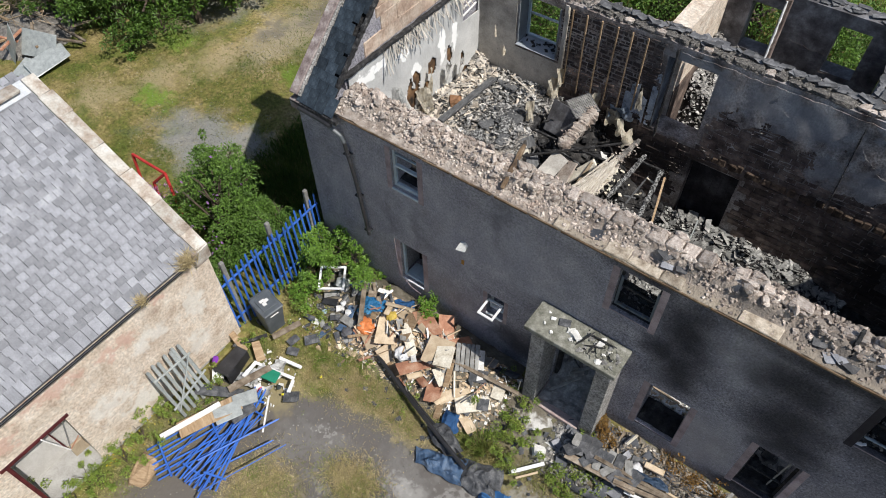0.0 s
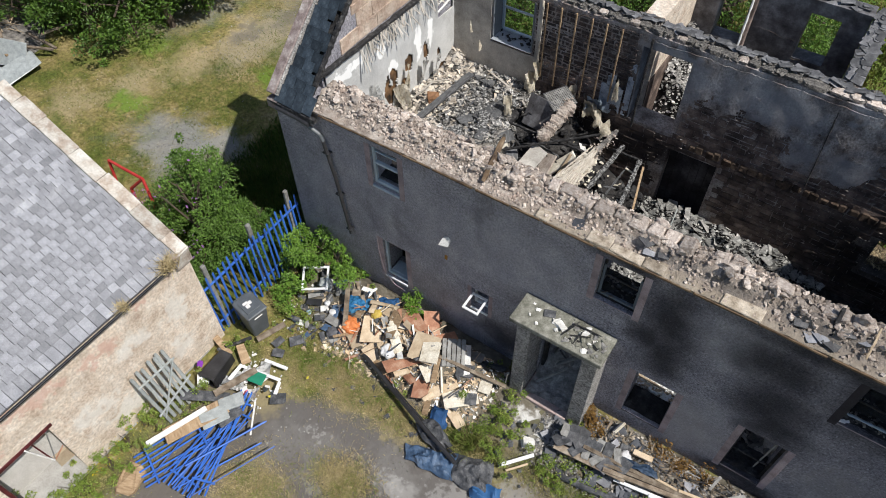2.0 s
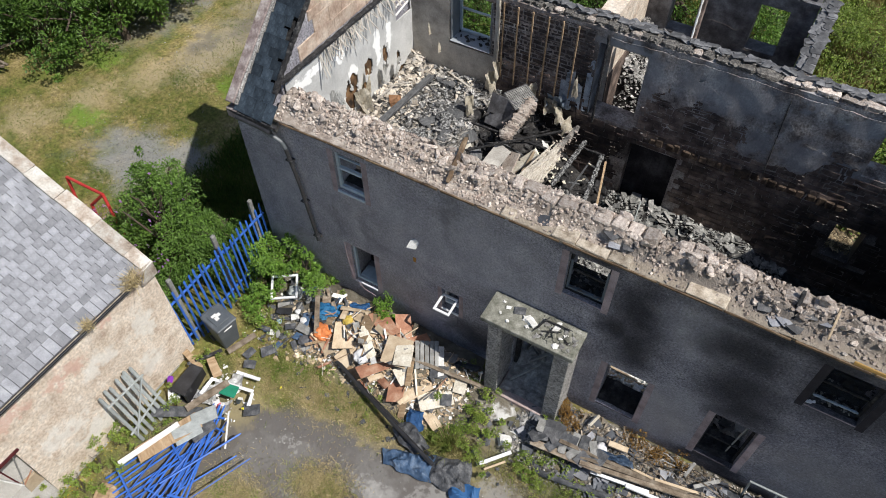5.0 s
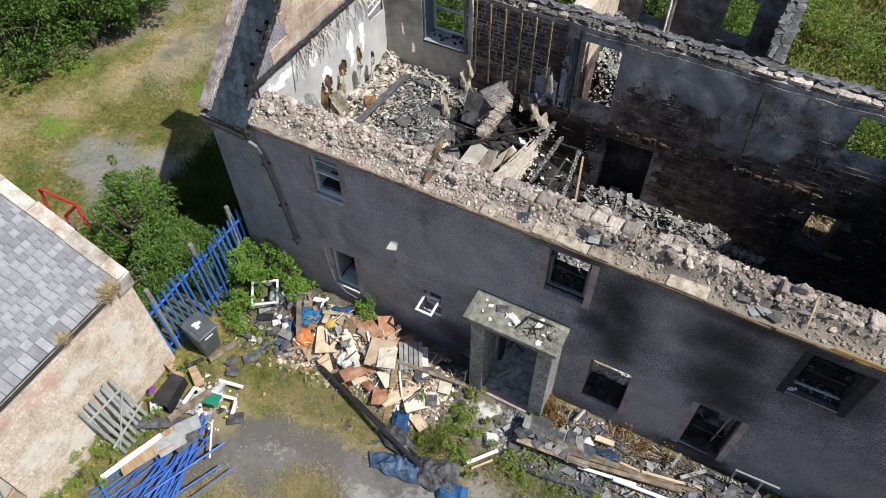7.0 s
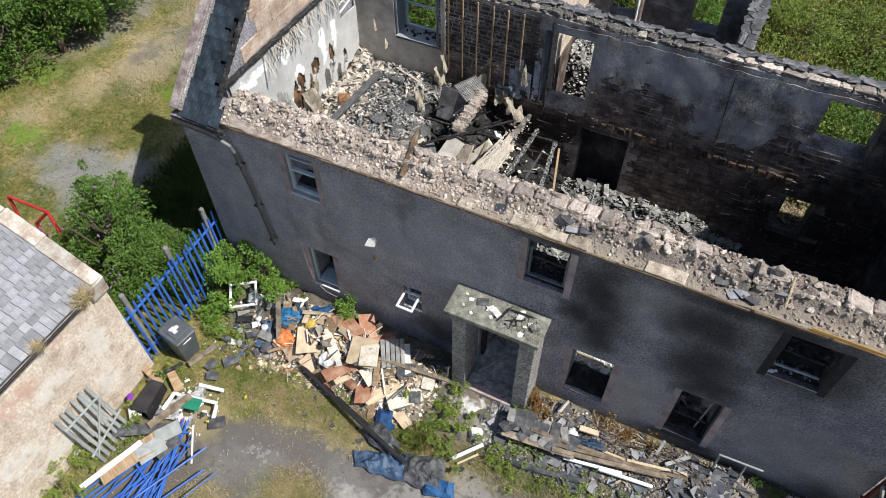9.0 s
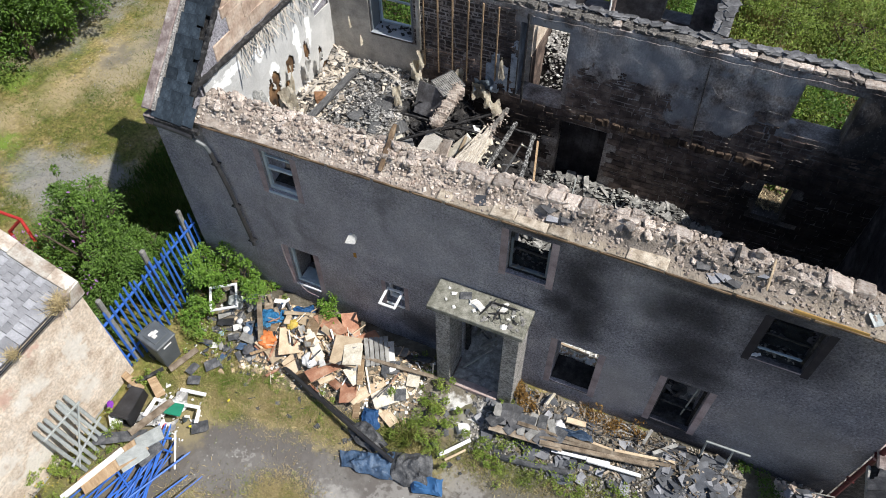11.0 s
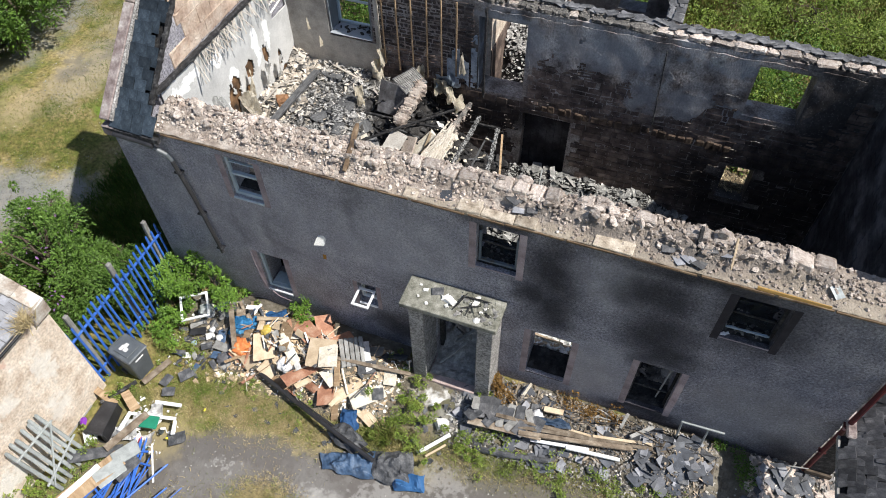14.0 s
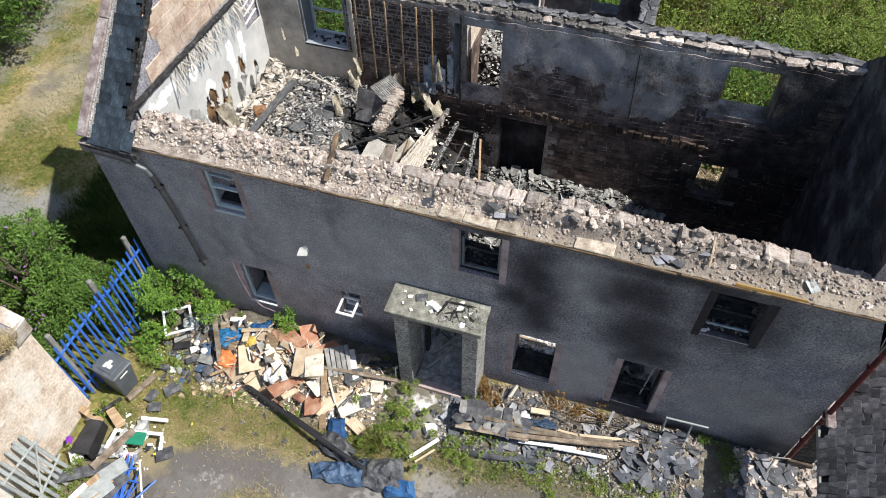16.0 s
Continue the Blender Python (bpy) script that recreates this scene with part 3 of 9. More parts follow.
# ---- ground: one sheet to the horizon ----
def ground_material():
    m = mat("yard_and_field", [(0.28, (0.07, 0.1, 0.018)), (0.44, (0.135, 0.14, 0.034)), (0.56, (0.23, 0.188, 0.072)), (0.7, (0.33, 0.26, 0.13))], 0.9, 0.95, 0.6, 9, relief=0.04, grain_mix=0.8, specks=(0.4, 1.5))
    grav = (0.25, 0.25, 0.242)
    blotch(m, [(17.0, -0.4, 0, 1.8, 2.6, 3), (16.8, 3.0, 0, 1.0, 4.0, 3)], (0.16, 0.15, 0.135), 1.0, 0.3, 2.0)
    blotch(m, [(-6.4, 0.9, 0, 2.0, 1.2, 3), (-5.2, 1.6, 0, 1.2, 0.7, 3), (-12.0, 8.5, 0, 1.5, 4.0, 3)], grav, 0.85, 1.5, 1.3, (1.5, 0.3))
    blotch(m, [(-11.2, 0.4, 0, 1.0, 0.9, 3), (-10.1, 2.3, 0, 0.9, 1.2, 3), (-9.3, 4.2, 0, 0.9, 1.2, 3), (-8.3, 5.6, 0, 1.2, 1.0, 3)], (0.36, 0.29, 0.17), 0.75, 1.2, 1.3, (1.5, 0.2))
    blotch(m, [(-8.2, 7.0, 0, 1.3, 2.4, 3), (-8.6, 10.0, 0, 1.3, 2.0, 3)], (0.34, 0.29, 0.2), 0.8, 1.5, 1.6, (1.5, 0.2))
    blotch(m, [(-8.0, 8.6, 0, 1.0, 1.2, 3), (-8.8, 6.6, 0, 0.6, 0.8, 3)], (0.15, 0.135, 0.115), 0.7, 1.2, 2.0, (1.4, 0.3))
    blotch(m, [(-9.5, 1.4, 0, 0.9, 0.6, 3), (-6.0, 5.2, 0, 1.2, 0.7, 3), (-11.5, 4.0, 0, 1.0, 0.8, 3), (-3.0, 3.0, 0, 1.0, 0.8, 3)], (0.14, 0.225, 0.03), 0.9, 0.8, 2.5)
    blotch(m, [(6.5, -8.0, 0, 6.0, 5.3, 4), (3.4, -6.0, 0, 2.3, 2.5, 4), (12.0, -8.0, 0, 8.0, 6.2, 4)], (0.122, 0.111, 0.102), 1.0, 0.45, 1.3, (1.05, 0.85))
    blotch(m, [(4.6, -3.6, 0, 1.6, 0.4, 3), (5.8, -5.4, 0, 1.4, 0.5, 3), (3.2, -4.4, 0, 0.6, 0.6, 3), (8.2, -5.6, 0, 2.0, 0.8, 3), (11.6, -4.9, 0, 0.5, 0.4, 3)], (0.125, 0.117, 0.11), 0.7, 0.9, 2.4)
    blotch(m, [(4.2, -4.7, 0, 1.1, 0.7, 3), (6.0, -4.0, 0, 0.9, 0.5, 3), (3.2, -5.2, 0, 0.5, 0.8, 3), (7.0, -5.2, 0, 1.2, 0.5, 3)], (0.19, 0.182, 0.17), 0.55, 0.9, 3.5)
    blotch(m, [(5.1, -4.5, 0, 0.35, 0.25, 3), (6.0, -4.35, 0, 0.4, 0.25, 3), (3.8, -4.3, 0, 0.3, 0.12, 3), (7.2, -4.0, 0, 0.4, 0.3, 3), (6.8, -4.9, 0, 0.6, 0.2, 3), (4.6, -5.4, 0, 0.3, 0.2, 3), (7.9, -4.7, 0, 0.5, 0.3, 3), (7.6, -3.7, 0, 0.7, 0.35, 3), (8.6, -3.0, 0, 0.7, 0.4, 3)], (0.36, 0.35, 0.33), 0.45, 0.8, 8.0)
    flecks(m, 9.0, 0.1, (0.42, 0.41, 0.38))
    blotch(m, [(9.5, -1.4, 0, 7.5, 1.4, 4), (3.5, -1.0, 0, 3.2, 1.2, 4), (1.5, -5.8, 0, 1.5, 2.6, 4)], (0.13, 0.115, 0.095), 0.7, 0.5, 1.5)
    blotch(m, [(5.0, -4.9, 0, 0.75, 0.5, 3), (3.5, -6.3, 0, 1.0, 0.9, 3), (5.2, -2.6, 0, 0.9, 0.5, 3), (6.4, -5.9, 0, 0.6, 0.6, 3), (3.6, -2.9, 0, 1.9, 0.55, 3), (5.3, -3.0, 0, 0.9, 0.5, 3), (2.1, -3.8, 0, 0.7, 1.2, 3)], (0.3, 0.25, 0.13), 0.75, 0.7, 3.0)
    blotch(m, [(6.3, -4.3, 0, 0.5, 0.3, 3), (7.4, -4.6, 0, 0.4, 0.25, 3), (9.2, -2.2, 0, 0.5, 0.3, 3), (8.2, -1.7, 0, 0.5, 0.4, 3)], (0.34, 0.33, 0.31), 0.6, 0.4, 4.0)
    return m


def ground_height(x, y):
    d = max(abs(x - 6) - 12, abs(y - 1) - 9, 0)
    bump = 0.05 * fbm(x, y, 3, 0.6) if d > 0 or x < -0.3 else 0.015 * fbm(x, y, 3, 0.9)
    return bump - 0.02


def ground():
    def axis(lo, hi, far):
        core = list(np.arange(lo, hi + 0.01, 0.4))
        out, s = [], 0.8
        v = hi
        while v < far:
            v += s
            s *= 1.35
            out.append(v)
        neg, s, v = [], 0.8, lo
        while v > -far:
            v -= s
            s *= 1.35
            neg.append(v)
        return neg[::-1] + core + out

    xs, ys = axis(-20, 20, 2500), axis(-12, 22, 2500)
    verts = [(x, y, ground_height(x, y) if abs(x) < 60 and abs(y) < 60 else 0.0) for x in xs for y in ys]
    ny = len(ys)
    faces = [(i * ny + j, (i + 1) * ny + j, (i + 1) * ny + j + 1, i * ny + j + 1) for i in range(len(xs) - 1) for j in range(ny - 1)]
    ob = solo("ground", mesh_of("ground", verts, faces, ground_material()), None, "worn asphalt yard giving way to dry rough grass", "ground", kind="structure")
    for p in ob.data.polygons:
        p.use_smooth = True


ground()

# ---- the burnt-out house ----
HX, EAVE, BACK, BTOP = 16.05, 5.66, 6.05, 6.08
RX = 15.55  # inner face of the right gable
FRONT_HOLES = {
    "window_1": (2.72, 3.46, 4.22, 5.42), "window_2": (2.78, 3.48, 0.80, 2.25), "window_3": (5.42, 5.90, 1.45, 2.22), "window_4": (8.29, 9.14, 4.12, 5.42),
    "window_5": (9.62, 10.54, 0.58, 2.34), "window_6": (12.0, 12.87, 0.55, 2.38), "window_7": (13.14, 14.05, 4.03, 5.34), "door_1": (7.42, 8.56, 0.08, 2.75)}


def front_top(x):
    return EAVE + 0.02 * noise.noise(Vector((x * 1.3, 0, 0))) - 0.9 * smooth01(15.85, 16.05, x)


wall_front = solo("wall_front", pierced(HX, -0.15, EAVE, 0.72, list(FRONT_HOLES.values()), top=front_top, step=0.25), HARL,
                  "dark grey roughcast front wall with soot stains above its openings", "wall", kind="structure")


def gable_top(y):
    return 5.62 + 0.86 * (min(y, 6.66 - y) + 0.05)


def gable_shape(x0, x1, y0=0.72, up=0.0):
    ys = list(np.linspace(y0, 6.66, 27))
    bm = bmesh.new()
    rows = []
    for y in ys:
        zt = gable_top(y) + up
        rows.append([bm.verts.new((x0, y, -0.15)), bm.verts.new((x0, y, zt)), bm.verts.new((x1, y, zt)), bm.verts.new((x1, y, -0.15))])
    for p, q in zip(rows, rows[1:]):
        for k in range(4):
            bm.faces.new((p[k], q[k], q[(k + 1) % 4], p[(k + 1) % 4]))
    bm.faces.new(rows[0])
    bm.faces.new(rows[-1][::-1])
    bmesh.ops.recalc_face_normals(bm, faces=bm.faces[:])
    return bm


def gable(name, x0, x1, label, material=HARL, up=0.0):
    return solo(name, gable_shape(x0, x1, 0.72, up), material, label, "wall", kind="structure")


wall_left = gable("wall_left", 0.0, 0.9, "roughcast gable wall with pink rubble showing inside")
wall_right = gable("wall_right", RX, HX, "fire-blackened gable wall of rough masonry", up=0.42)

BACK_HOLES = [(2.2, 3.42, 4.36, 5.85), (6.34, 7.57, 3.5, 5.7), (7.64, 8.92, 0.1, 3.05), (12.85, 14.05, 4.44, 5.82), (12.98, 13.66, 1.72, 2.84)]


def back_top(x):
    return BTOP + 0.05 * noise.noise(Vector((x * 0.9, 4, 0)))


wall_back = solo("wall_back", pierced(RX - 0.9, -0.1, BTOP, 0.62, [(a - 0.9, b - 0.9, c, d) for a, b, c, d in BACK_HOLES], top=lambda a: back_top(a + 0.9), step=0.3), BACKWALL,
                 "blackened rear wall with scorched plaster and empty openings", "wall", pose(0.9, BACK, 0), kind="structure")

# near-black boards added to paint the shaded depth of the ground-floor doorway
for k in range(6):
    x0 = 6.745 + k * 0.213
    part("door_board", block(x0, x0 + 0.205, 0.3, 0.34, 0.1, 3.04, 0.004, 0.004), SOOT_BLACK, wall_back, "near-black boards standing in for shade in the doorway")

# scorched rubble masonry of the inner faces
rngm = random.Random(5)


def face_stones(name, v, f, material, parent, m, label):
    return part(name, mesh_of(name, v, f, material), None, parent, label, m, kind="stuff")


holes_rel = [(a - 0.9, b - 0.9, c, d) for a, b, c, d in BACK_HOLES]
v, f = stonework(0.2, 14.62, 0.1, 3.6, holes_rel, rngm, w=(0.1, 0.5), h=(0.05, 0.2), depth=0.035, gap=-0.012)
v1, f1 = stonework(5.4, 14.62, 3.6, 5.4, holes_rel, rngm, w=(0.1, 0.46), h=(0.06, 0.2), depth=0.018, gap=-0.012)
v2, f2 = stonework(0.2, 5.4, 3.6, 4.3, holes_rel, rngm, w=(0.1, 0.42), h=(0.06, 0.18), depth=0.035, gap=0.0)
f += [tuple(k + len(v) for k in q) for q in f1] + [tuple(k + len(v) + len(v1) for k in q) for q in f2]
v = v + v1 + v2
face_stones("rubble_masonry", v, f, SOOT, wall_back, None, "sooty rubble stonework")
v, f = stonework(2.55, 5.35, 4.3, 6.0, holes_rel, rngm, h=(0.05, 0.15), w=(0.08, 0.36), depth=0.02, gap=0.0)
face_stones("rubble_masonry", v, f, SOOT_WARM, wall_back, None, "sooty rubble stonework")
# right gable, inner face (towards -x)
v, f = stonework(0.75, 6.05, 0.1, 8.3, [], rngm, w=(0.15, 0.6), h=(0.1, 0.26), depth=0.012, gap=0.003, top=lambda a: gable_top(a) + 0.27)
part("soot_skin", gable_shape(RX - 0.014, RX - 0.0005, 0.73, 0.41), SOOT_BLACK, wall_right, "soot-black inner face")
face_stones("rubble_masonry", [(RX - 0.012 + b, a, z) for a, b, z in v], [q[::-1] for q in f], SOOT_BLACK, wall_right, None, "sooty rubble stonework")
# front wall, inner face
fr = [tuple(h) for h in FRONT_HOLES.values()]
v, f = stonework(0.95, 15.5, 0.1, 5.5, fr, rngm, depth=0.05)
face_stones("rubble_masonry", [(a, 0.72 - b, z) for a, b, z in v], [q[::-1] for q in f], SOOT, wall_front, None, "sooty rubble stonework")
# left gable, inner face above the ceiling line: clean pink stone
v, f = stonework(0.5, 6.2, 6.12, 8.4, [], rngm, w=(0.2, 0.9), h=(0.16, 0.45), depth=0.03, gap=-0.02, top=lambda a: gable_top(a) - 0.2)
face_stones("rubble_masonry", [(0.9 - b, a, z) for a, b, z in v], [q[::-1] for q in f], GABLE_STONE, wall_left, None, "pink rubble stonework")
# left gable below: darker rubble at the ground floor
v, f = stonework(0.75, 6.05, 0.1, 3.0, [], rngm, depth=0.05)
face_stones("rubble_masonry", [(0.9 - b, a, z) for a, b, z in v], [q[::-1] for q in f], SOOT, wall_left, None, "sooty rubble stonework")


def chips(n, place, size, rng, flat=1.0, thin=1.0):
    """Loose angular fragments: place() gives a point for each."""
    v, f = [], []
    for i in range(n):
        c = Vector(place())
        s = rng.uniform(*size)
        q = Euler((rng.uniform(-0.7, 0.7), rng.uniform(-0.7, 0.7), rng.uniform(0, 6.3))).to_matrix()
        k = len(v)
        ax, ay, az = s * rng.uniform(0.5, 1.3), s * rng.uniform(0.4, 1.0) * thin, s * flat * rng.uniform(0.3, 0.8)
        for a in ((-1, -1, -1), (1, -1, -1), (1, 1, -1), (-1, 1, -1), (-1, -1, 1), (1, -1, 1), (1, 1, 1), (-1, 1, 1)):
            v.append(c + q @ Vector((a[0] * ax * rng.uniform(0.35, 0.55), a[1] * ay * rng.uniform(0.35, 0.55), a[2] * az * 0.5)))
        f += [(k, k + 3, k + 2, k + 1), (k + 4, k + 5, k + 6, k + 7), (k, k + 1, k + 5, k + 4), (k + 1, k + 2, k + 6, k + 5), (k + 2, k + 3, k + 7, k + 6), (k + 3, k, k + 4, k + 7)]
    return v, f


def ragged_panel(y0, y1, low, high, step, thick, rng, hole=lambda a, z: False):
    """A plaster skin in the plane (a, z) with torn edges; vertices (a, b, z)."""
    na, nz = int((y1 - y0) / step), int(3.4 / step)
    bm = bmesh.new()
    cache = {}

    def vt(i, k, s):
        if (i, k, s) not in cache:
            a = y0 + (y1 - y0) * i / na
            z = low(a) + (high(a) - low(a)) * k / nz
            cache[(i, k, s)] = bm.verts.new((a, -thick * s + 0.012 * noise.noise(Vector((a * 2, z * 2, s))), z))
        return cache[(i, k, s)]

    keep = lambda i, k: 0 <= i < na and 0 <= k < nz and not hole(y0 + (y1 - y0) * (i + 0.5) / na, low(y0 + (y1 - y0) * (i + 0.5) / na) + (high(y0 + (y1 - y0) * (i + 0.5) / na) - low(y0 + (y1 - y0) * (i + 0.5) / na)) * (k + 0.5) / nz)
    for i in range(na):
        for k in range(nz):
            if keep(i, k):
                bm.faces.new((vt(i, k, 1), vt(i + 1, k, 1), vt(i + 1, k + 1, 1), vt(i, k + 1, 1)))
                for di, dk, p, q in ((-1, 0, (i, k + 1), (i, k)), (1, 0, (i + 1, k), (i + 1, k + 1)), (0, -1, (i, k), (i + 1, k)), (0, 1, (i + 1, k + 1), (i, k + 1))):
                    if not keep(i + di, k + dk):
                        bm.faces.new((vt(*p, 1), vt(*p, 0), vt(*q, 0), vt(*q, 1)))
    return bm


# ---- window and door margins, frames and panes of the front wall ----
def window(name, hole, kind, label):
    x0, x1, z0, z1 = hole
    w = empty(name, label, "window", pose(x0, 0, z0), kind="structure")
    W, H = x1 - x0, z1 - z0
    mw = 0.15 if name != "window_3" else 0.11
    for a0, a1 in ((-mw, -0.002), (W + 0.002, W + mw)):
        part("margin", block(a0, a1, -0.004, 0.2, -0.11, min(H + 0.02, 5.62 - z0), 0.004), MARGIN_DARK if name == "window_7" else MARGIN, w)
    white = kind in ("white", "pale")
    part("window_sill", block(0.0, W, -0.035 if white else -0.012, 0.3, -0.06 if white else -0.03, -0.004, 0.008), PALEFRAME if name == "window_1" else UPVC if white else MARGIN_DARK if name in ("window_5", "window_6") else MARGIN, w)
    # Black ash on the inner sill; its colour also paints shade in the reveal.
    if not white or name == "window_1":
        v_, f_ = heap(0.01, W - 0.01, 0.26 if white else 0.08, 0.7, lambda x, y: 0.03 + 0.1 * max(0, fbm(x + x0, y, 2, 3)) + 0.05 * y, 0.06)
        part("sill_ash", mesh_of("sill_ash", v_, f_, ASH_DARK), None, w)
        n_, m_ = {"window_4": (70, ASH), "window_7": (110, ASH), "window_6": (16, ASH_DARK)}.get(name, (70, ASH_DARK))
        v_, f_ = chips(n_, lambda: (rngm.uniform(0.05, W - 0.05), rngm.uniform(0.3 if white else 0.12, 0.68), 0.06 + rngm.uniform(0, 0.05)), (0.02, 0.09), rngm, 0.3)
        part("sill_litter", mesh_of("sill_litter", v_, f_, m_), None, w, kind="stuff")
    if kind == "empty":
        return w
    fy, t = (0.07, 0.065) if kind == "pale" else (0.16, 0.055)
    fm = {"white": UPVC, "pale": PALEFRAME, "dark": CHAR}[kind]
    fr = join(block(0, t, fy, fy + 0.08, 0, H, 0.006), block(W - t, W, fy, fy + 0.08, 0, H, 0.006), block(t, W - t, fy, fy + 0.08, 0, t * 1.3, 0.006), block(t, W - t, fy, fy + 0.08, H - t, H, 0.006))
    part("window_frame", fr, fm, w)
    return w


PALEFRAME = tint("pale_blue_frame", (0.5, 0.58, 0.62))
WINDOWS = {}
for n, k, l in (("window_1", "pale", "pale plastic sash window with its upper glass broken out"), ("window_2", "pale", "pale blue plastic window frame standing open and empty"),
                ("window_3", "white", "small window with its white casement hanging open"), ("window_4", "dark", "burnt sash window with charred frame"),
                ("window_5", "empty", "burnt-out window opening with pinkish margins"), ("window_6", "dark", "burnt-out window opening with a broken charred frame"),
                ("window_7", "dark", "soot-stained upper window with glassless charred frame")):
    WINDOWS[n] = window(n, FRONT_HOLES[n], k, l)
w = WINDOWS["window_1"]
part("meeting_rail", block(0.066, 0.674, 0.065, 0.155, 0.62, 0.68, 0.006), PALEFRAME, w)
part("glazing_bar", block(0.066, 0.674, 0.085, 0.135, 0.97, 1.0, 0.004), PALEFRAME, w)
w = WINDOWS["window_2"]
part("sill_board", block(0.066, 0.634, 0.155, 0.5, 0.06, 0.09, 0.005), PALEFRAME, w)
part("cable", tube([(-0.16, -0.03, 1.5), (-0.14, -0.03, 0.9), (-0.02, -0.04, 0.1), (0.3, -0.06, -0.2), (0.62, -0.05, -0.28)], 0.008, 5), MARGIN, w)
w = WINDOWS["window_3"]
cas = join(block(0, 0.06, 0, 0.05, 0, 0.5, 0.006), block(0.42, 0.48, 0, 0.05, 0, 0.5, 0.006), block(0.06, 0.42, 0, 0.05, 0, 0.06, 0.006), block(0.06, 0.42, 0, 0.05, 0.44, 0.5, 0.006))
part("casement", cas, UPVC, w, "white casement tipped outwards", pose(-0.02, 0.1, 0.42, 96, 0, 0) @ Matrix.Diagonal((0.92, 1, 1, 1)))
for n in ("window_4", "window_6", "window_7"):
    W = FRONT_HOLES[n][1] - FRONT_HOLES[n][0]
    part("meeting_rail", charred((0.05, 0.2, 0.62), (W - 0.05, 0.2, 0.6), 0.06, 0.06), CHAR, WINDOWS[n])
part("broken_stile", charred((0.62, 0.2, 0.25), (0.7, 0.22, 1.7), 0.03, 0.04), GREYWOOD, WINDOWS["window_6"])

# cracked, sooty glass left in the sashes
def cracked_pane(w, h, seed, gaps):
    bm = ragged_panel(0.0, w, lambda a: 0.0, lambda a: h, 0.03, 0.006, R, lambda a, z: fbm(a + seed, z, seed, 3.0) > gaps)
    for vv in bm.verts:
        vv.co.y += 0.012 * noise.noise(Vector((vv.co.x * 9, vv.co.z * 9, seed)))
    return bm


for n, x0, w_, z0, h_, gaps in (("window_4", 0.06, 0.73, 0.08, 0.72, 0.28), ("window_7", 0.08, 0.75, 0.3, 0.7, 0.2)):
    part("pane", cracked_pane(w_, h_, len(n) + x0 * 50 + z0 * 7, gaps), GLASS, WINDOWS[n], "cracked, soot-blackened glass", pose(x0, 0.21, z0))
SMOKED = tint("smoked_grey_frame", (0.17, 0.2, 0.225))
w = WINDOWS["window_4"]
part("lower_sash", join(block(0.02, 0.07, 0.13, 0.2, 0.02, 0.95, 0.006), block(0.78, 0.83, 0.13, 0.2, 0.02, 0.95, 0.006), block(0.07, 0.78, 0.13, 0.2, 0.02, 0.09, 0.006)), SMOKED, w, "smoke-greyed sash frame")
w = WINDOWS["window_7"]
part("sill_bar", charred((0.05, 0.12, 0.22), (0.84, 0.14, 0.2), 0.05, 0.05, random.Random(4), 14, 0.2), tint("blistered_blue_paint", (0.33, 0.4, 0.46)), w, "blistered pale blue bottom rail")
part("fallen_glass", charred((0.0, 0.02, 0.05), (0.16, 0.1, 0.06), 0.08, 0.02, random.Random(5), 6, 0.3), UPVC, w)

# ---- porch with a concrete slab on two piers ----
porch = empty("porch", "roughcast porch with a lichened concrete slab roof", "porch", pose(0, 0, 0), kind="structure")
part("roof_slab", block(6.86, 9.03, -0.8, -0.004, 3.03, 3.17, 0.015), CONCRETE, porch, "lichen-spotted concrete slab")
for x0, x1 in ((7.04, 7.38), (8.6, 8.95)):
    part("pier", block(x0, x1, -0.74, -0.004, -0.1, 3.028, 0.012), PIER, porch)
part("threshold", block(7.386, 8.594, -0.78, -0.01, -0.1, 0.12, 0.015), STEP, porch, "pinkish stone door step")
door_1 = empty("door_1", "burnt-out doorway with a charred frame", "doorway", pose(7.42, 0, 0.08), kind="structure")
for a in ((0.0, 0.09), (1.05, 1.14)):
    part("door_jamb", block(a[0], a[1], 0.12, 0.3, 0.05, 2.6, 0.01, 0.008), CHAR, door_1)
part("door_head", block(0.0, 1.14, 0.12, 0.3, 2.602, 2.66, 0.01), CHAR, door_1)

# ---- rear wing, seen over the back wall ----
wall_wing_left = solo("wall_wing_left", block(6.02, 6.5, 6.68, 9.8, -0.1, 6.15), SANDSTONE, "pale harled wing wall, sunlit inside", "wall", kind="structure")
WH = [(0.6, 1.35, 4.4, 5.75), (2.75, 3.5, 4.55, 5.85)]
wall_wing_back = solo("wall_wing_back", pierced(4.08, -0.1, 6.2, 0.5, WH, step=0.4), SOOT_PLASTER, "scorched wing wall with two empty windows", "wall", pose(6.51, 9.3, 0), kind="structure")
wall_wing_right = solo("wall_wing_right", block(10.6, 11.0, 6.68, 9.8, -0.1, 6.12), SOOT_PLASTER, "scorched wing wall capped with loose slates", "wall", kind="structure")
part("reveal_lining", block(5.444, 5.464, 0.006, 0.61, 3.505, 5.69, 0.003), mat("smoked_blue_lining", [(0.3, (0.05, 0.055, 0.065)), (0.55, (0.13, 0.15, 0.18)), (0.75, (0.24, 0.28, 0.33))], 3, 0.85, 0.3, 30), wall_back, "smoke-stained blue lining of the opening")
part("sooted_dado", block(6.505, 6.53, 6.69, 9.29, 0.41, 4.3, 0.0, 0.01), SOOT, wall_wing_left, "blackened lower part of the wing wall")
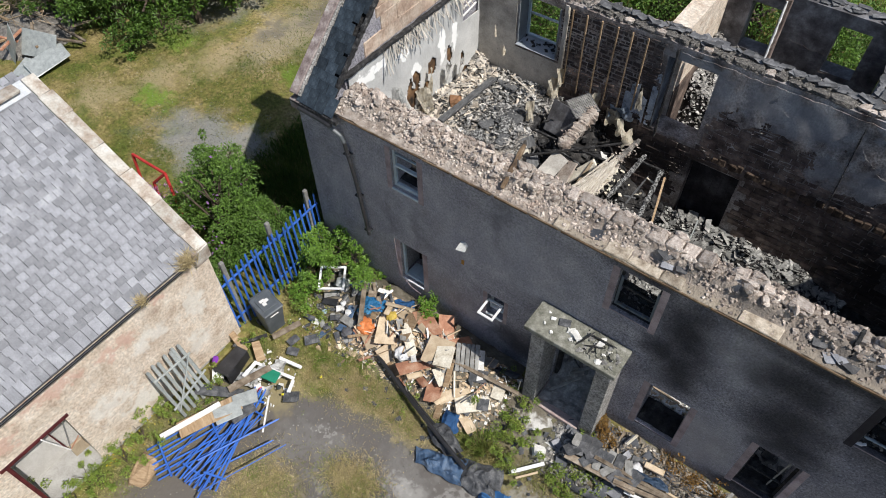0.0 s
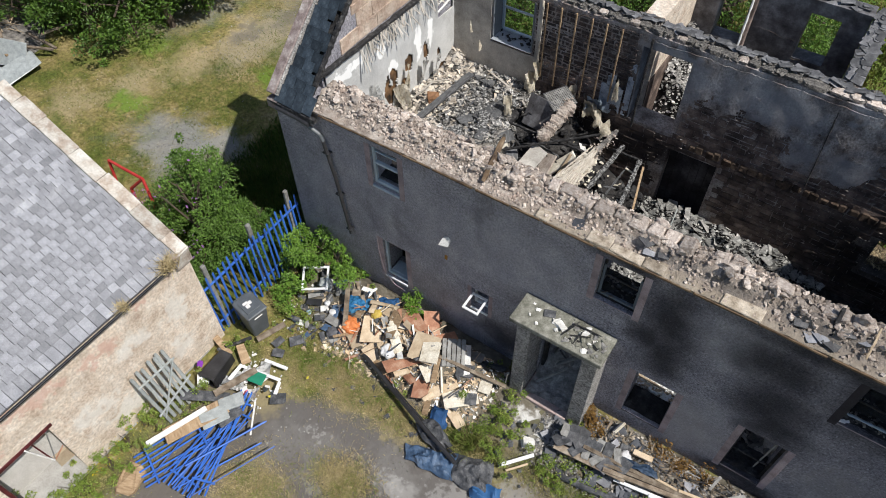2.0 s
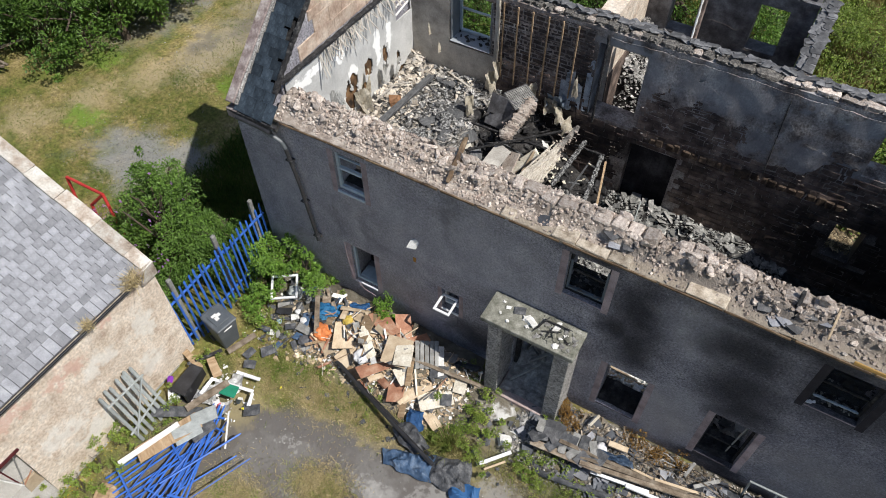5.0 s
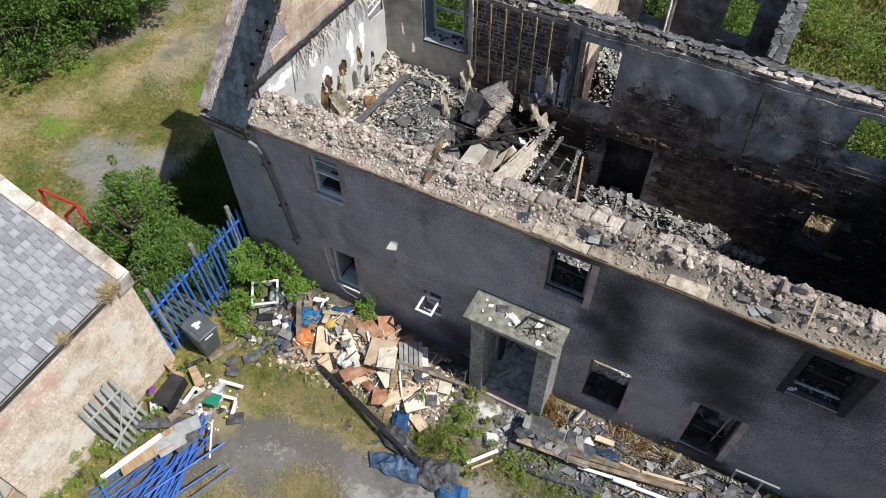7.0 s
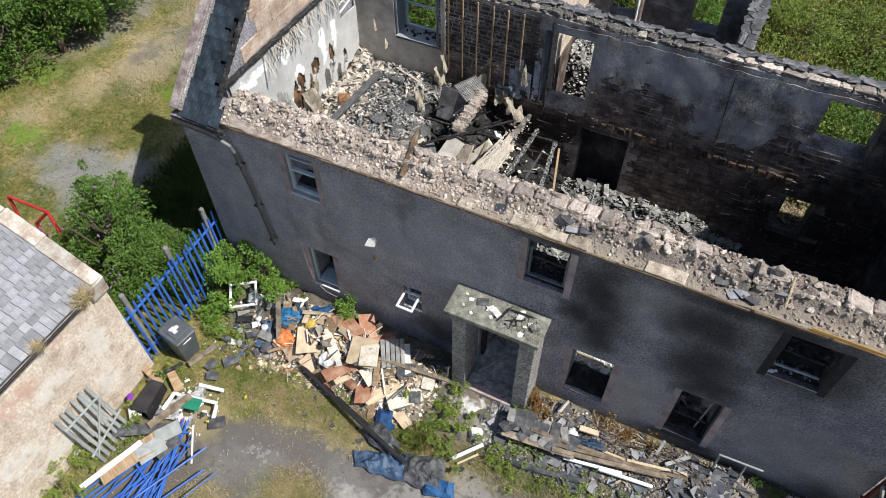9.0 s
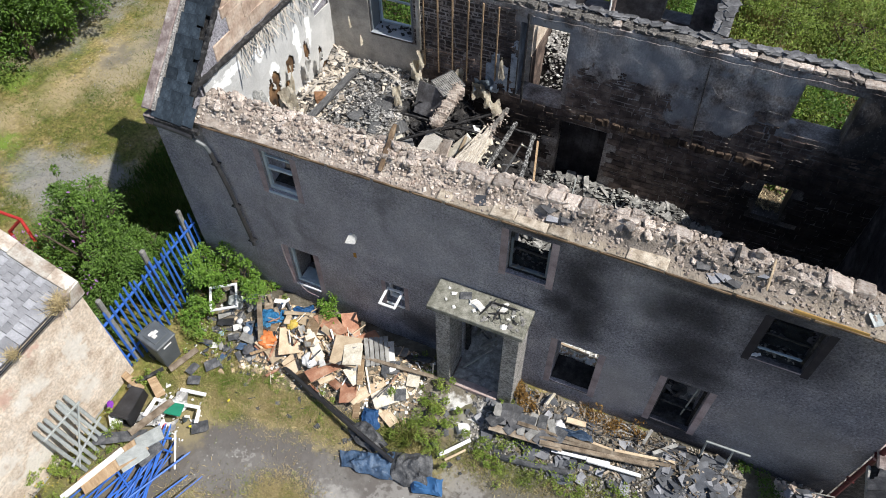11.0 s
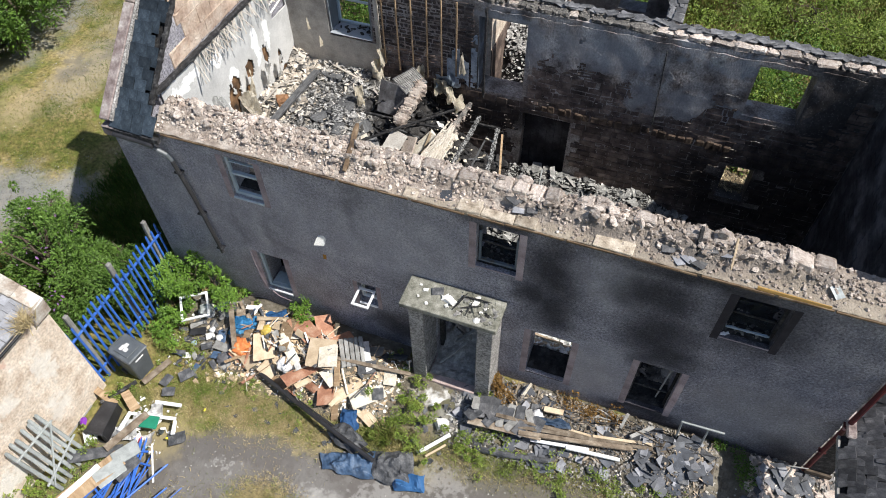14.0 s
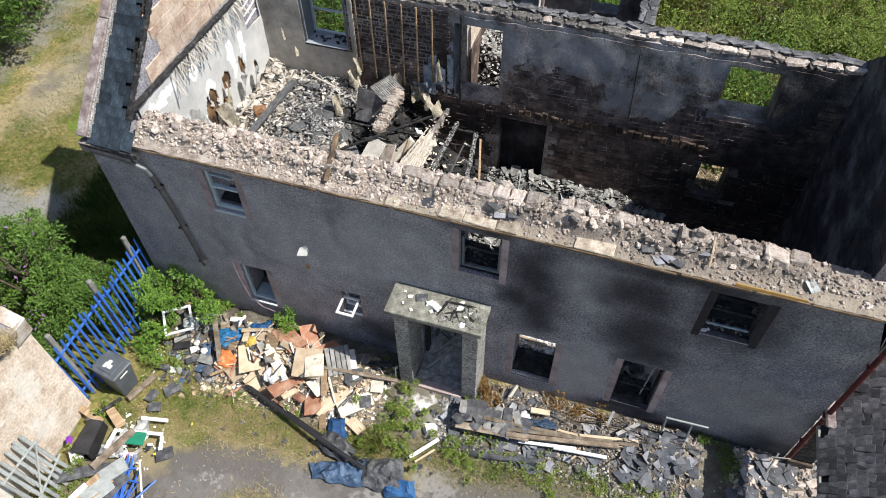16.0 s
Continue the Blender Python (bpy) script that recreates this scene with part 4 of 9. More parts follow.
wall_wing_partition = solo("wall_wing_partition", block(8.22, 8.34, 6.74, 7.02, 3.0, 7.5, 0.0, 0.02), SOOT, "stub of a scorched partition with a bare white edge", "wall", kind="structure")
# Added slab, hardly seen; it blocks light so the doorway below stays dark.
solo("floor_wing", block(8.05, 10.59, 6.69, 9.29, 2.8, 3.0, 0.0, 0.02), CHAR, "added dark slab in the rear wing, shading the doorway below", "floor", kind="structure")
part("white_edge", charred((8.29, 6.7, 3.0), (8.26, 6.72, 7.5), 0.05, 0.035, random.Random(13), 40, 0.35), WHITE, wall_wing_partition)
solo("floor_wing", block(6.5, 10.6, 6.68, 9.3, -0.1, 0.4), ASH_DARK, "charred floor of the rear wing", "floor", kind="structure")

# ---- roof remnant along the left gable ----
SL = math.atan(0.86)


def gable_coping():
    c = empty("coping", "weathered stone skew coping on the gable", "coping", kind="structure")
    n = 2
    L = 3.75 / math.cos(SL)
    base = Matrix.Translation((0.1, -0.1, 5.72)) @ Matrix.Rotation(SL, 4, "X")
    for i in range(n):
        y0, y1 = i * L / n + 0.004, (i + 1) * L / n - 0.004
        part("coping_stone", block(-0.11, 0.14, y0, y1, -0.1, 0.13, 0.02, 0.01), COPE_DARK, c, m=base)
    part("skew_corbel", block(-0.03, 0.29, -0.2, 0.12, 5.36, 5.62, 0.02), COPE_DARK, c)
    part("mortar_fillet", block(0.142, 0.2, 0, L, -0.05, 0.115, 0.02), PIER, c, "pale mortar fillet", base)


gable_coping()
part("chimney_stub", block(0.05, 0.85, 2.95, 3.9, 8.0, 9.4, 0.03), SANDSTONE, wall_left, "broad sandstone chimney stub")


# slates left along the gable, with the burnt rafter that edged them
def slate_piece(w, l, t=0.008, rng=R):
    """One thin slate lying in its own x, y, its head towards +y."""
    bm = block(-w / 2, w / 2, 0, l, -t / 2, t / 2)
    for v in bm.verts:
        if v.co.y < 0.01:
            v.co.y += rng.uniform(-0.012, 0.012)
        v.co.x += rng.uniform(-0.006, 0.006)
    for fc in bm.faces:
        if fc.calc_center_median().y < 0.03:
            fc.material_index = 1
    return bm


def edged(me):
    me.materials.append(CHAR)
    return me


def roof_remnant():
    roof = empty("roof_remnant", "strip of dark slates and charred rafter left on the gable", "roof", kind="structure")
    rng = random.Random(21)
    kinds = [edged(done(slate_piece(0.26, 0.42, 0.024, rng=rng), "slate", GABLE_SLATE)) for _ in range(5)]
    base = Matrix.Translation((0, -0.16, 5.60)) @ Matrix.Rotation(SL, 4, "X")
    L = 4.4
    row, y = 0, 0.0
    part("sarking", block(0.21, 0.9, 0.0, L, -0.06, -0.03), CHAR, roof, m=base)
    while y < L - 0.1:
        right = 1.24 if y < 0.42 else 0.86 + rng.uniform(-0.06, 0.05)
        x = 0.33 + (0.13 if row % 2 else 0.0)
        while x < right:
            part("slate", rng.choice(kinds), None, roof, m=base @ pose(x + 0.0, y + rng.uniform(-0.015, 0.015), 0.035 + rng.uniform(0, 0.012), 6.0 + rng.uniform(-1, 2.2), rng.uniform(-1.5, 1.5), rng.uniform(-2, 2)))
            x += 0.268
        y += 0.235
        row += 1
    part("rafter", charred(base @ Vector((1.06, 0.4, 0.02)), base @ Vector((1.0, L, 0.05)), 0.11, 0.1, rng, 80, 0.16), CHAR, roof, "charred rafter")
    part("eaves_board", block(0.0, 1.38, -0.2, -0.1, 5.48, 5.6, 0.01, 0.006), CHAR, roof)


roof_remnant()
gut = empty("downpipe", "dark cast-iron downpipe broken off above the ground", "downpipe", kind="structure")
part("gutter_piece", tube([(0.25, -0.2, 5.46), (0.8, -0.2, 5.44), (1.2, -0.2, 5.4)], 0.06, 8), BLACKPL, gut)
part("swan_neck", tube([(0.95, -0.2, 5.42), (1.12, -0.17, 5.32), (1.36, -0.1, 5.12), (1.44, -0.1, 4.95)], 0.05, 8), BINGREY, gut)
part("pipe", tube([(1.44, -0.1, 4.95), (1.62, -0.1, 3.9), (1.82, -0.1, 1.95)], 0.05, 8), BLACKPL, gut)
for z in (4.6, 3.3, 2.1):
    bx = 1.44 + (4.95 - z) * 0.127
    part("bracket", block(bx - 0.09, bx + 0.09, -0.155, -0.005, z, z + 0.03, 0.005), BLACKPL, gut)

# ---- broken wallhead of the front wall: bedded rubble, each stone its own ----
def domes(x, y, f):
    """Rounded lumps with creases between them, 0 to 1."""
    d = noise.voronoi(Vector((x * f + 0.4 * noise.noise(Vector((x * 3, y * 3, 5))), y * f * 1.25, 0.7)))[0]
    return min(1.0, (d[1] - d[0]) * 4.5) ** 0.7


def wallhead(x, y):
    # low mortar ledge along the outer edge, a ridge of bonded rubble rising behind it
    e = 0.5 + 0.5 * noise.noise(Vector((x * 0.8, 7, 0)))
    far = 1 - 0.75 * smooth01(13.9, 14.9, x)
    edge = 0.42 - 0.1 * smooth01(8.5, 9.5, x) + 0.14 * noise.noise(Vector((x * 1.1, 2, 0))) if x > 6.3 else 0.3
    z = EAVE + 0.05 + smooth01(edge - 0.16, edge + 0.12, y) * (0.08 + 0.12 * e) * far
    z += smooth01(edge - 0.05, edge + 0.05, y) * (0.12 if x > 6.3 else 0.1) * far * domes(x, y, 4.2 if x > 6.3 else 5.5)
    return z + 0.03 * fbm(x, y, 1, 3.2) - 0.9 * smooth01(15.85, 16.05, x)


WALLBED = mat("wallhead_mortar", [(0.28, (0.17, 0.136, 0.112)), (0.45, (0.34, 0.285, 0.24)), (0.58, (0.46, 0.4, 0.345)), (0.74, (0.57, 0.52, 0.465))], 4.0, 0.97, 1.0, 26, relief=0.05)
blotch(WALLBED, [(8.5, -0.03, 5.7, 2.2, 0.24, 1), (11.5, 0.02, 5.7, 4.5, 0.26, 1), (14.5, 0.1, 5.7, 1.6, 0.5, 1)], (0.36, 0.31, 0.235), 0.7, 0.15, 5.0)
blotch(WALLBED, [(11.8, 0.3, 5.8, 0.6, 0.25, 1), (12.6, 0.3, 5.8, 0.4, 0.3, 1), (13.4, 0.5, 5.8, 0.6, 0.2, 1), (9.6, 0.35, 5.8, 0.5, 0.12, 1), (14.3, 0.45, 5.8, 0.5, 0.2, 1), (12.2, 0.2, 5.8, 0.4, 0.2, 1), (10.6, 0.3, 5.8, 0.5, 0.15, 1)], (0.17, 0.16, 0.15), 0.8, 0.2, 6.0)
for m_ in (WALLBED, STONE_I):
    blotch(m_, [(12.4, 0.45, 5.85, 3.6, 0.7, 1.2)], (0.22, 0.185, 0.155), 0.55, 0.5, 3.0, (1.3, 0.4))
v, f = heap(1.15, 16.0, -0.055, 0.86, wallhead, 0.042)
nside = len(v)
edge = [p for p in v if abs(p[1] + 0.055) < 1e-6]
lip = [(p[0], p[1] + 0.01, p[2] - 0.07) for p in edge]
idx = {tuple(p): i for i, p in enumerate(v)}
for k in range(len(edge) - 1):
    f.append((idx[tuple(edge[k])], idx[tuple(edge[k + 1])], nside + k + 1, nside + k))
n2 = nside + len(lip)
inner = [p for p in v if abs(p[1] - 0.86) < 1e-6]
low = [(p[0], 0.80, p[2] - 0.4) for p in inner]
for k in range(len(inner) - 1):
    f.append((idx[tuple(inner[k + 1])], idx[tuple(inner[k])], n2 + k, n2 + k + 1))
bed_ob = part("wallhead_bed", mesh_of("wallhead_bed", v + lip + low, f, WALLBED), None, wall_front, "pale lime mortar and dust")
bed_ob.data.polygons.foreach_set("use_smooth", [True] * len(bed_ob.data.polygons))
re_ = random.Random(15)
LEDGE = mat("dusty_ledge_stone", [(0.28, (0.19, 0.15, 0.11)), (0.43, (0.34, 0.285, 0.22)), (0.56, (0.46, 0.4, 0.32)), (0.74, (0.56, 0.505, 0.43))], 5, 0.95, 0.9, 30, vary=0.25, relief=0.03, island=False)
EDGE = mat("rusty_eaves_edge", [(0.3, (0.06, 0.04, 0.028)), (0.55, (0.17, 0.115, 0.07)), (0.8, (0.36, 0.29, 0.2))], 3, 0.9, 0.5, 40)
x = 1.4
while x < 15.75:
    ln = re_.uniform(0.5, 1.3)
    part("eaves_fillet", beam((x, -0.062, EAVE + 0.012 + re_.uniform(-0.01, 0.01)), (min(x + ln, 15.82), -0.062, EAVE + 0.012 + re_.uniform(-0.012, 0.012)), 0.035, 0.05, 0.006, re_, 0.006), EDGE, wall_front, "rust-brown edge of the wallhead")
    x += ln + re_.uniform(0.0, 0.08)


def wallhead_stones():
    rng = random.Random(31)
    x = 6.8
    while x < 15.2:
        ln = rng.uniform(0.3, 0.8)
        if rng.random() < (0.42 if x < 10.5 else 0.15):
            part("ledge_stone", block(x, x + ln - 0.012, -0.045, rng.uniform(0.12, 0.32), EAVE + 0.02, EAVE + 0.075 + rng.uniform(-0.02, 0.015), 0.014, 0.02, rng), LEDGE, wall_front)
        x += ln
    kinds = [done(boulder(rng, 2, rng.uniform(0.6, 0.95), rng.uniform(0.5, 0.8)), "stone", STONE) for _ in range(18)]
    pebbles = [done(boulder(rng, 1, rng.uniform(0.6, 0.95), rng.uniform(0.5, 0.85)), "stone", STONE) for _ in range(12)]

    def lay_stone(x, y, s, as_part):
        if x > 14.2:  # the rubble thins out towards the far end
            y, s = max(0.2, y - 0.2), s * 0.7
        m = Matrix.LocRotScale((x, y, wallhead(x, y) + s * 0.12), Euler((rng.gauss(0, 0.22), rng.gauss(0, 0.22), rng.gauss(0, 0.5) if s > 0.2 and x > 6.5 else rng.uniform(0, 6.28))), Vector((s * rng.uniform(0.8, 1.3), s * rng.uniform(0.7, 1.0), s * rng.uniform(0.7, 1.1))))
        me = rng.choice(kinds if as_part else pebbles)
        if as_part:
            part("stone", me, None, wall_front, m=m)
            return
        n = len(small_v)
        small_v.extend(m @ q.co for q in me.vertices)
        small_f.extend(tuple(n + k for k in p.vertices) for p in me.polygons)

    small_v, small_f = [], []
    # course of squared blocks along the inner edge, broken off at both ends
    cut = [done(block(-0.5, 0.5, -0.5, 0.5, -0.5, 0.5, 0.1, 0.12, rng), "stone", STONE) for _ in range(10)]
    x = 6.5
    while x < 14.2:
        ln = rng.uniform(0.2, 0.5)
        if rng.random() < 0.88:
            dp, hh = rng.uniform(0.24, 0.36), rng.uniform(0.2, 0.32) * (1 if x < 13.2 else 0.75)
            part("stone", rng.choice(cut), None, wall_front, m=Matrix.LocRotScale((x + ln / 2, 0.83 - dp / 2 + rng.uniform(-0.06, 0.02), EAVE + 0.2 + 0.05 * rng.random()), Euler((rng.gauss(0, 0.1), rng.gauss(0, 0.09), rng.gauss(0, 0.14))), Vector((ln * 0.97, dp, hh))))
        x += ln + rng.uniform(0.0, 0.05)
    for x, y, s, h in ((13.53, 0.64, 0.2, 0.2), (11.2, 0.42, 0.26, 0.2), (10.4, 0.36, 0.28, 0.2), (9.5, 0.4, 0.24, 0.18), (12.6, 0.62, 0.3, 0.22), (13.0, 0.4, 0.2, 0.14)):
        part("stone", rng.choice(kinds), None, wall_front, m=Matrix.LocRotScale((x, y, wallhead(x, y) + 0.1), Euler((rng.gauss(0, 0.3), rng.gauss(0, 0.3), rng.uniform(0, 6))), Vector((s, s, h * 1.6))))
    for i in range(262):
        x = rng.uniform(1.25, 6.6) if rng.random() < 0.48 else rng.uniform(6.6, 14.4) if rng.random() < 0.94 else rng.uniform(14.4, 15.3)
        right = x > 6.8
        back = rng.random() < (0.75 if right else 0.45)
        y = rng.uniform(0.58, 0.82) if back else rng.uniform(0.24, 0.6)
        if x > 9.0:
            y = 0.82 - 0.56 * rng.random()
        s = (rng.uniform(0.14, 0.3) if x < 11.5 else rng.uniform(0.12, 0.24)) if back and right else rng.uniform(0.13, 0.31) if not right else rng.uniform(0.08, 0.2)
        lay_stone(x, y, s, True)
    for i in range(1250):
        x = rng.uniform(1.25, 15.2) if rng.random() < 0.6 else rng.uniform(1.25, 6.5)
        if x > 14.3 and rng.random() < 0.5:
            continue
        y = 0.84 - 0.66 * rng.random() ** (0.95 if x < 6.8 else 1.4 if x < 10.5 else 1.6)
        lay_stone(x, y, rng.uniform(0.04, 0.13), False)
    part("small_stones", mesh_of("small_stones", small_v, small_f, STONE_I), None, wall_front, kind="stuff")
    v, f = [], []
    for i in range(1800):
        x, y = rng.uniform(1.2, 15.8), rng.uniform(0.0, 0.84)
        if x > 9.0 and y < 0.3 and rng.random() < 0.4:
            continue
        s = rng.uniform(0.02, 0.07)
        n = len(v)
        c = Vector((x, y, wallhead(x, y) + s * 0.25))
        q = Euler((rng.uniform(0, 3), rng.uniform(0, 3), rng.uniform(0, 6))).to_matrix()
        for a in ((-1, -1, -1), (1, -1, -1), (1, 1, -1), (-1, 1, -1), (-1, -1, 1), (1, -1, 1), (1, 1, 1), (-1, 1, 1)):
            v.append(c + q @ Vector([t * s * 0.5 * rng.uniform(0.5, 1.1) for t in a]))
        f += [(n, n + 3, n + 2, n + 1), (n + 4, n + 5, n + 6, n + 7), (n, n + 1, n + 5, n + 4), (n + 1, n + 2, n + 6, n + 5), (n + 2, n + 3, n + 7, n + 6), (n + 3, n, n + 4, n + 7)]
    part("stone_chips", mesh_of("stone_chips", v, f, STONE_I), None, wall_front, kind="stuff")


rw = random.Random(77)
for a, b, wd, m, lab in (((12.22, 0.66, 6.14), (12.22, 0.26, 5.8), 0.08, CHAR, "charred timber stub lying across the wallhead"), ((12.82, 0.6, 6.12), (12.83, 0.14, 5.8), 0.045, BOARD, "raw timber batten lying across the wallhead"),
                         ((5.44, 1.05, 6.2), (5.53, 0.12, 5.79), 0.11, EDGE, "scorched joist end leaning over the wallhead")):
    solo("timber_stub", charred(a, b, wd, wd, rw, 8), m, lab, "timber")
solo("board_strip", beam((13.3, -0.04, 5.74), (14.5, -0.05, 5.73), 0.035, 0.07, 0.006, jitter=0.01), tint("ochre_batten", (0.46, 0.28, 0.09)), "ochre-stained timber batten lying along the wallhead edge", "timber")
solo("zinc_flap", done(block(-0.13, 0.13, -0.2, 0.2, 0, 0.012, 0.003, 0.01), "zinc_flap", GALV), None, "crumpled pale metal flap on the wallhead", "metal sheet", pose(14.55, 0.25, 5.80, 12, -14, 30) @ Matrix.Scale(0.6, 4))

# white patch of bared plaster on the roughcast
bm = bmesh.new()
pts = [(4.60, 3.44), (4.66, 3.62), (4.78, 3.66), (4.84, 3.56), (4.80, 3.40), (4.70, 3.42)]
fv = [bm.verts.new((x, -0.03 - 0.5 * (4.84 - x) + 0.3 * (z - 3.5), z)) for x, z in pts]
bk = [bm.verts.new((x, 0.02, z)) for x, z in pts]
bm.faces.new(fv)
for k in range(6):
    bm.faces.new((fv[k], bk[k], bk[(k + 1) % 6], fv[(k + 1) % 6]))
part("bare_patch", bm, WHITE, wall_front, "white flap standing off the roughcast")
part("lichen_spot", block(4.66, 4.74, -0.008, 0.01, 2.78, 2.95, 0.004, 0.01), tint("ochre_lichen", (0.42, 0.2, 0.02)), wall_front)

# ---- the upper room at the left: plastered gable, timber straps, fallen ceiling ----
def torn_sheet(w, h, rng, n=7):
    bm = bmesh.new()
    seed = rng.uniform(0, 50)
    g = []
    for i in range(n + 1):
        row = []
        for k in range(n + 1):
            x, z = (i / n - 0.5) * w, (k / n) * h
            if i in (0, n):
                x += 0.14 * w * noise.noise(Vector((k * 0.6, seed, i)))
            if k in (0, n):
                z += 0.22 * h * noise.noise(Vector((i * 0.6, seed, k + 0.5)))
            row.append(bm.verts.new((x, 0.24 * w * math.sin(i * 0.6 + k * 0.4 + seed) + 0.16 * w * noise.noise(Vector((i * 0.5, k * 0.5, seed))) + rng.uniform(-0.012, 0.012), z)))
        g.append(row)
    for i in range(n):
        for k in range(n):
            bm.faces.new((g[i][k], g[i + 1][k], g[i + 1][k + 1], g[i][k + 1]))
    bmesh.ops.solidify(bm, geom=bm.faces[:], thickness=0.012)
    return bm


def gable_hole(a, z):
    n = fbm(a, z, 2.0, 3.2)
    slot = any(((a - c) / w) ** 2 + ((z - zc) / h) ** 2 < 1 + 0.9 * n for c, w, zc, h in ((2.92, 0.2, 3.95, 0.5), (3.2, 0.15, 4.35, 0.36), (3.85, 0.17, 4.4, 0.3), (3.6, 0.1, 3.9, 0.2), (4.62, 0.12, 4.3, 0.36), (5.22, 0.09, 3.85, 0.26), (2.3, 0.2, 3.6, 0.4)))
    low = z < 3.35 + 0.5 * fbm(a, 0, 9, 1.3)
    alcove = 5.25 < a < 5.95 and z > 4.95
    return slot or low or alcove


# Smoke stain on the wing wall, built as a thin ragged panel.
wp = ragged_panel(1.4, 4.06, lambda a: 2.6, lambda a: 5.04 + 0.12 * fbm(a, 1, 3, 1.4), 0.05, 0.014, random.Random(5), lambda a, z: 2.72 < a < 3.53 and z > 4.5)
wp.transform(Matrix(((1, 0, 0, 0), (0, -1, 0, -0.004), (0, 0, 1, 0), (0, 0, 0, 1))))
bmesh.ops.recalc_face_normals(wp, faces=wp.faces[:])
part("scorched_boarding", wp, SOOT, wall_wing_back, "ragged skin drawing the smoke stain below the grey plaster")
pl = ragged_panel(0.78, 6.04, lambda a: 3.0, lambda a: 6.02 - 0.03 * a, 0.04, 0.03, R, gable_hole)
pl.transform(Matrix(((0, -1, 0, 0.94), (1, 0, 0, 0), (0, 0, 1, 0), (0, 0, 0, 1))))
bmesh.ops.recalc_face_normals(pl, faces=pl.faces[:])
part("plaster_skin", pl, blotch(PLASTER, [(0.95, 1.05, 5.62, 1, 0.24, 0.16), (0.95, 1.45, 5.6, 1, 0.28, 0.2), (0.95, 1.85, 5.68, 1, 0.2, 0.16), (0.95, 2.75, 5.5, 1, 0.26, 0.26), (0.95, 4.3, 4.75, 1, 0.14, 0.6), (0.95, 4.85, 4.8, 1, 0.12, 0.5), (0.95, 3.2, 4.7, 1, 0.2, 0.2), (0.95, 2.6, 3.9, 1, 0.2, 0.4)], (0.9, 0.9, 0.88), 1.0, 0.22, 4.5, (1.05, 0.75)), wall_left, "pale grey plaster, torn and holed")
part("lath_backing", block(0.90, 0.912, 0.8, 6.0, 3.0, 4.9), mat("brown_lath_backing", [(0.35, (0.025, 0.018, 0.013)), (0.55, (0.16, 0.09, 0.045)), (0.7, (0.34, 0.2, 0.1))], 2.6, 0.9, 0.6, 20), wall_left)
part("ceiling_beam", charred((1.0, 0.6, 6.1), (1.0, 6.0, 6.02), 0.12, 0.12, random.Random(3), 50), CHAR, wall_left, "charred ceiling beam against the gable")
rl = random.Random(8)
LATH = mat("bleached_lath", [(0.3, (0.3, 0.27, 0.23)), (0.7, (0.55, 0.51, 0.45))], 4, 0.85, 0.3, 40, vary=0.25)
for i in range(80):
    y = rl.uniform(2.0, 5.4)
    ln = rl.uniform(0.25, 0.62)
    part("lath", beam((1.0, y, 6.02 + rl.uniform(-0.08, 0.06)), (1.08 + rl.uniform(0, 0.3), y + rl.uniform(-0.3, 0.1), 6.0 - ln * rl.uniform(0.2, 0.9)), 0.022, 0.008, 0), LATH, wall_left)
for k in range(4):
    part("alcove_slat", beam((0.92, 5.3, 5.1 + k * 0.22), (0.92, 5.92, 5.2 + k * 0.22), 0.05, 0.02, 0), WHITE, wall_left)
# plaster round the back window of this room
pb = ragged_panel(0.97, 3.62, lambda a: 3.2, lambda a: 6.03, 0.09, 0.025, R, lambda a, z: 2.12 < a < 3.5 and z > 4.28)
pb.transform(Matrix.Translation((-0.9, -0.02, 0)))
ROOMPLASTER = mat("smoked_plaster", [(0.3, (0.24, 0.225, 0.2)), (0.52, (0.44, 0.415, 0.375)), (0.75, (0.62, 0.59, 0.53))], 1.4, 0.85, 0.3, 30)
part("plaster_skin", pb, ROOMPLASTER, wall_back, "smoke-greyed plaster")
bw = empty("window_8", "rear window opening with a pale painted lining", "window", pose(2.2, BACK, 4.36), kind="structure")
part("window_sill", block(0.0, 1.22, -0.1, 0.6, 0.004, 0.03, 0.008), tint("grey_sill", (0.36, 0.39, 0.42)), bw)
v, f = chips(28, lambda: (rl.uniform(0.05, 1.15), rl.uniform(0.05, 0.4), 0.045), (0.03, 0.16), rl, 0.25)
part("sill_litter", mesh_of("sill_litter", v, f, ASH_DARK), None, bw, kind="stuff")
part("window_lining", join(block(-0.0, 0.03, -0.03, 0.5, 0.034, 1.48), block(1.19, 1.22, -0.03, 0.5, 0.034, 1.48)), tint("grey_lining", (0.2, 0.22, 0.24)), bw)
part("window_frame", join(block(0.03, 0.09, 0.42, 0.5, 0.034, 1.48, 0.005), block(1.13, 1.19, 0.42, 0.5, 0.034, 1.48, 0.005), block(0.09, 1.13, 0.42, 0.5, 0.034, 0.1, 0.005), block(0.09, 1.13, 0.43, 0.49, 0.72, 0.77, 0.005)), PALEFRAME, bw)
part("plaster_edge", charred((2.74, -0.05, 3.5), (2.75, -0.05, 6.0), 0.06, 0.03, random.Random(9), 34, 0.45), CREAM, wall_back, "torn pale plaster edge")
part("plaster_flap", ragged_panel(10.88, 11.2, lambda a: 5.6 + 0.9 * abs(a - 11.1) ** 1.2, lambda a: 5.92 - 0.3 * max(0, a - 11.05), 0.02, 0.008, R, lambda a, z: fbm(a, z, 3, 5) > 0.2), LIME_ASH, wall_back, "pale flap of torn plaster", pose(0, -0.036, 0))
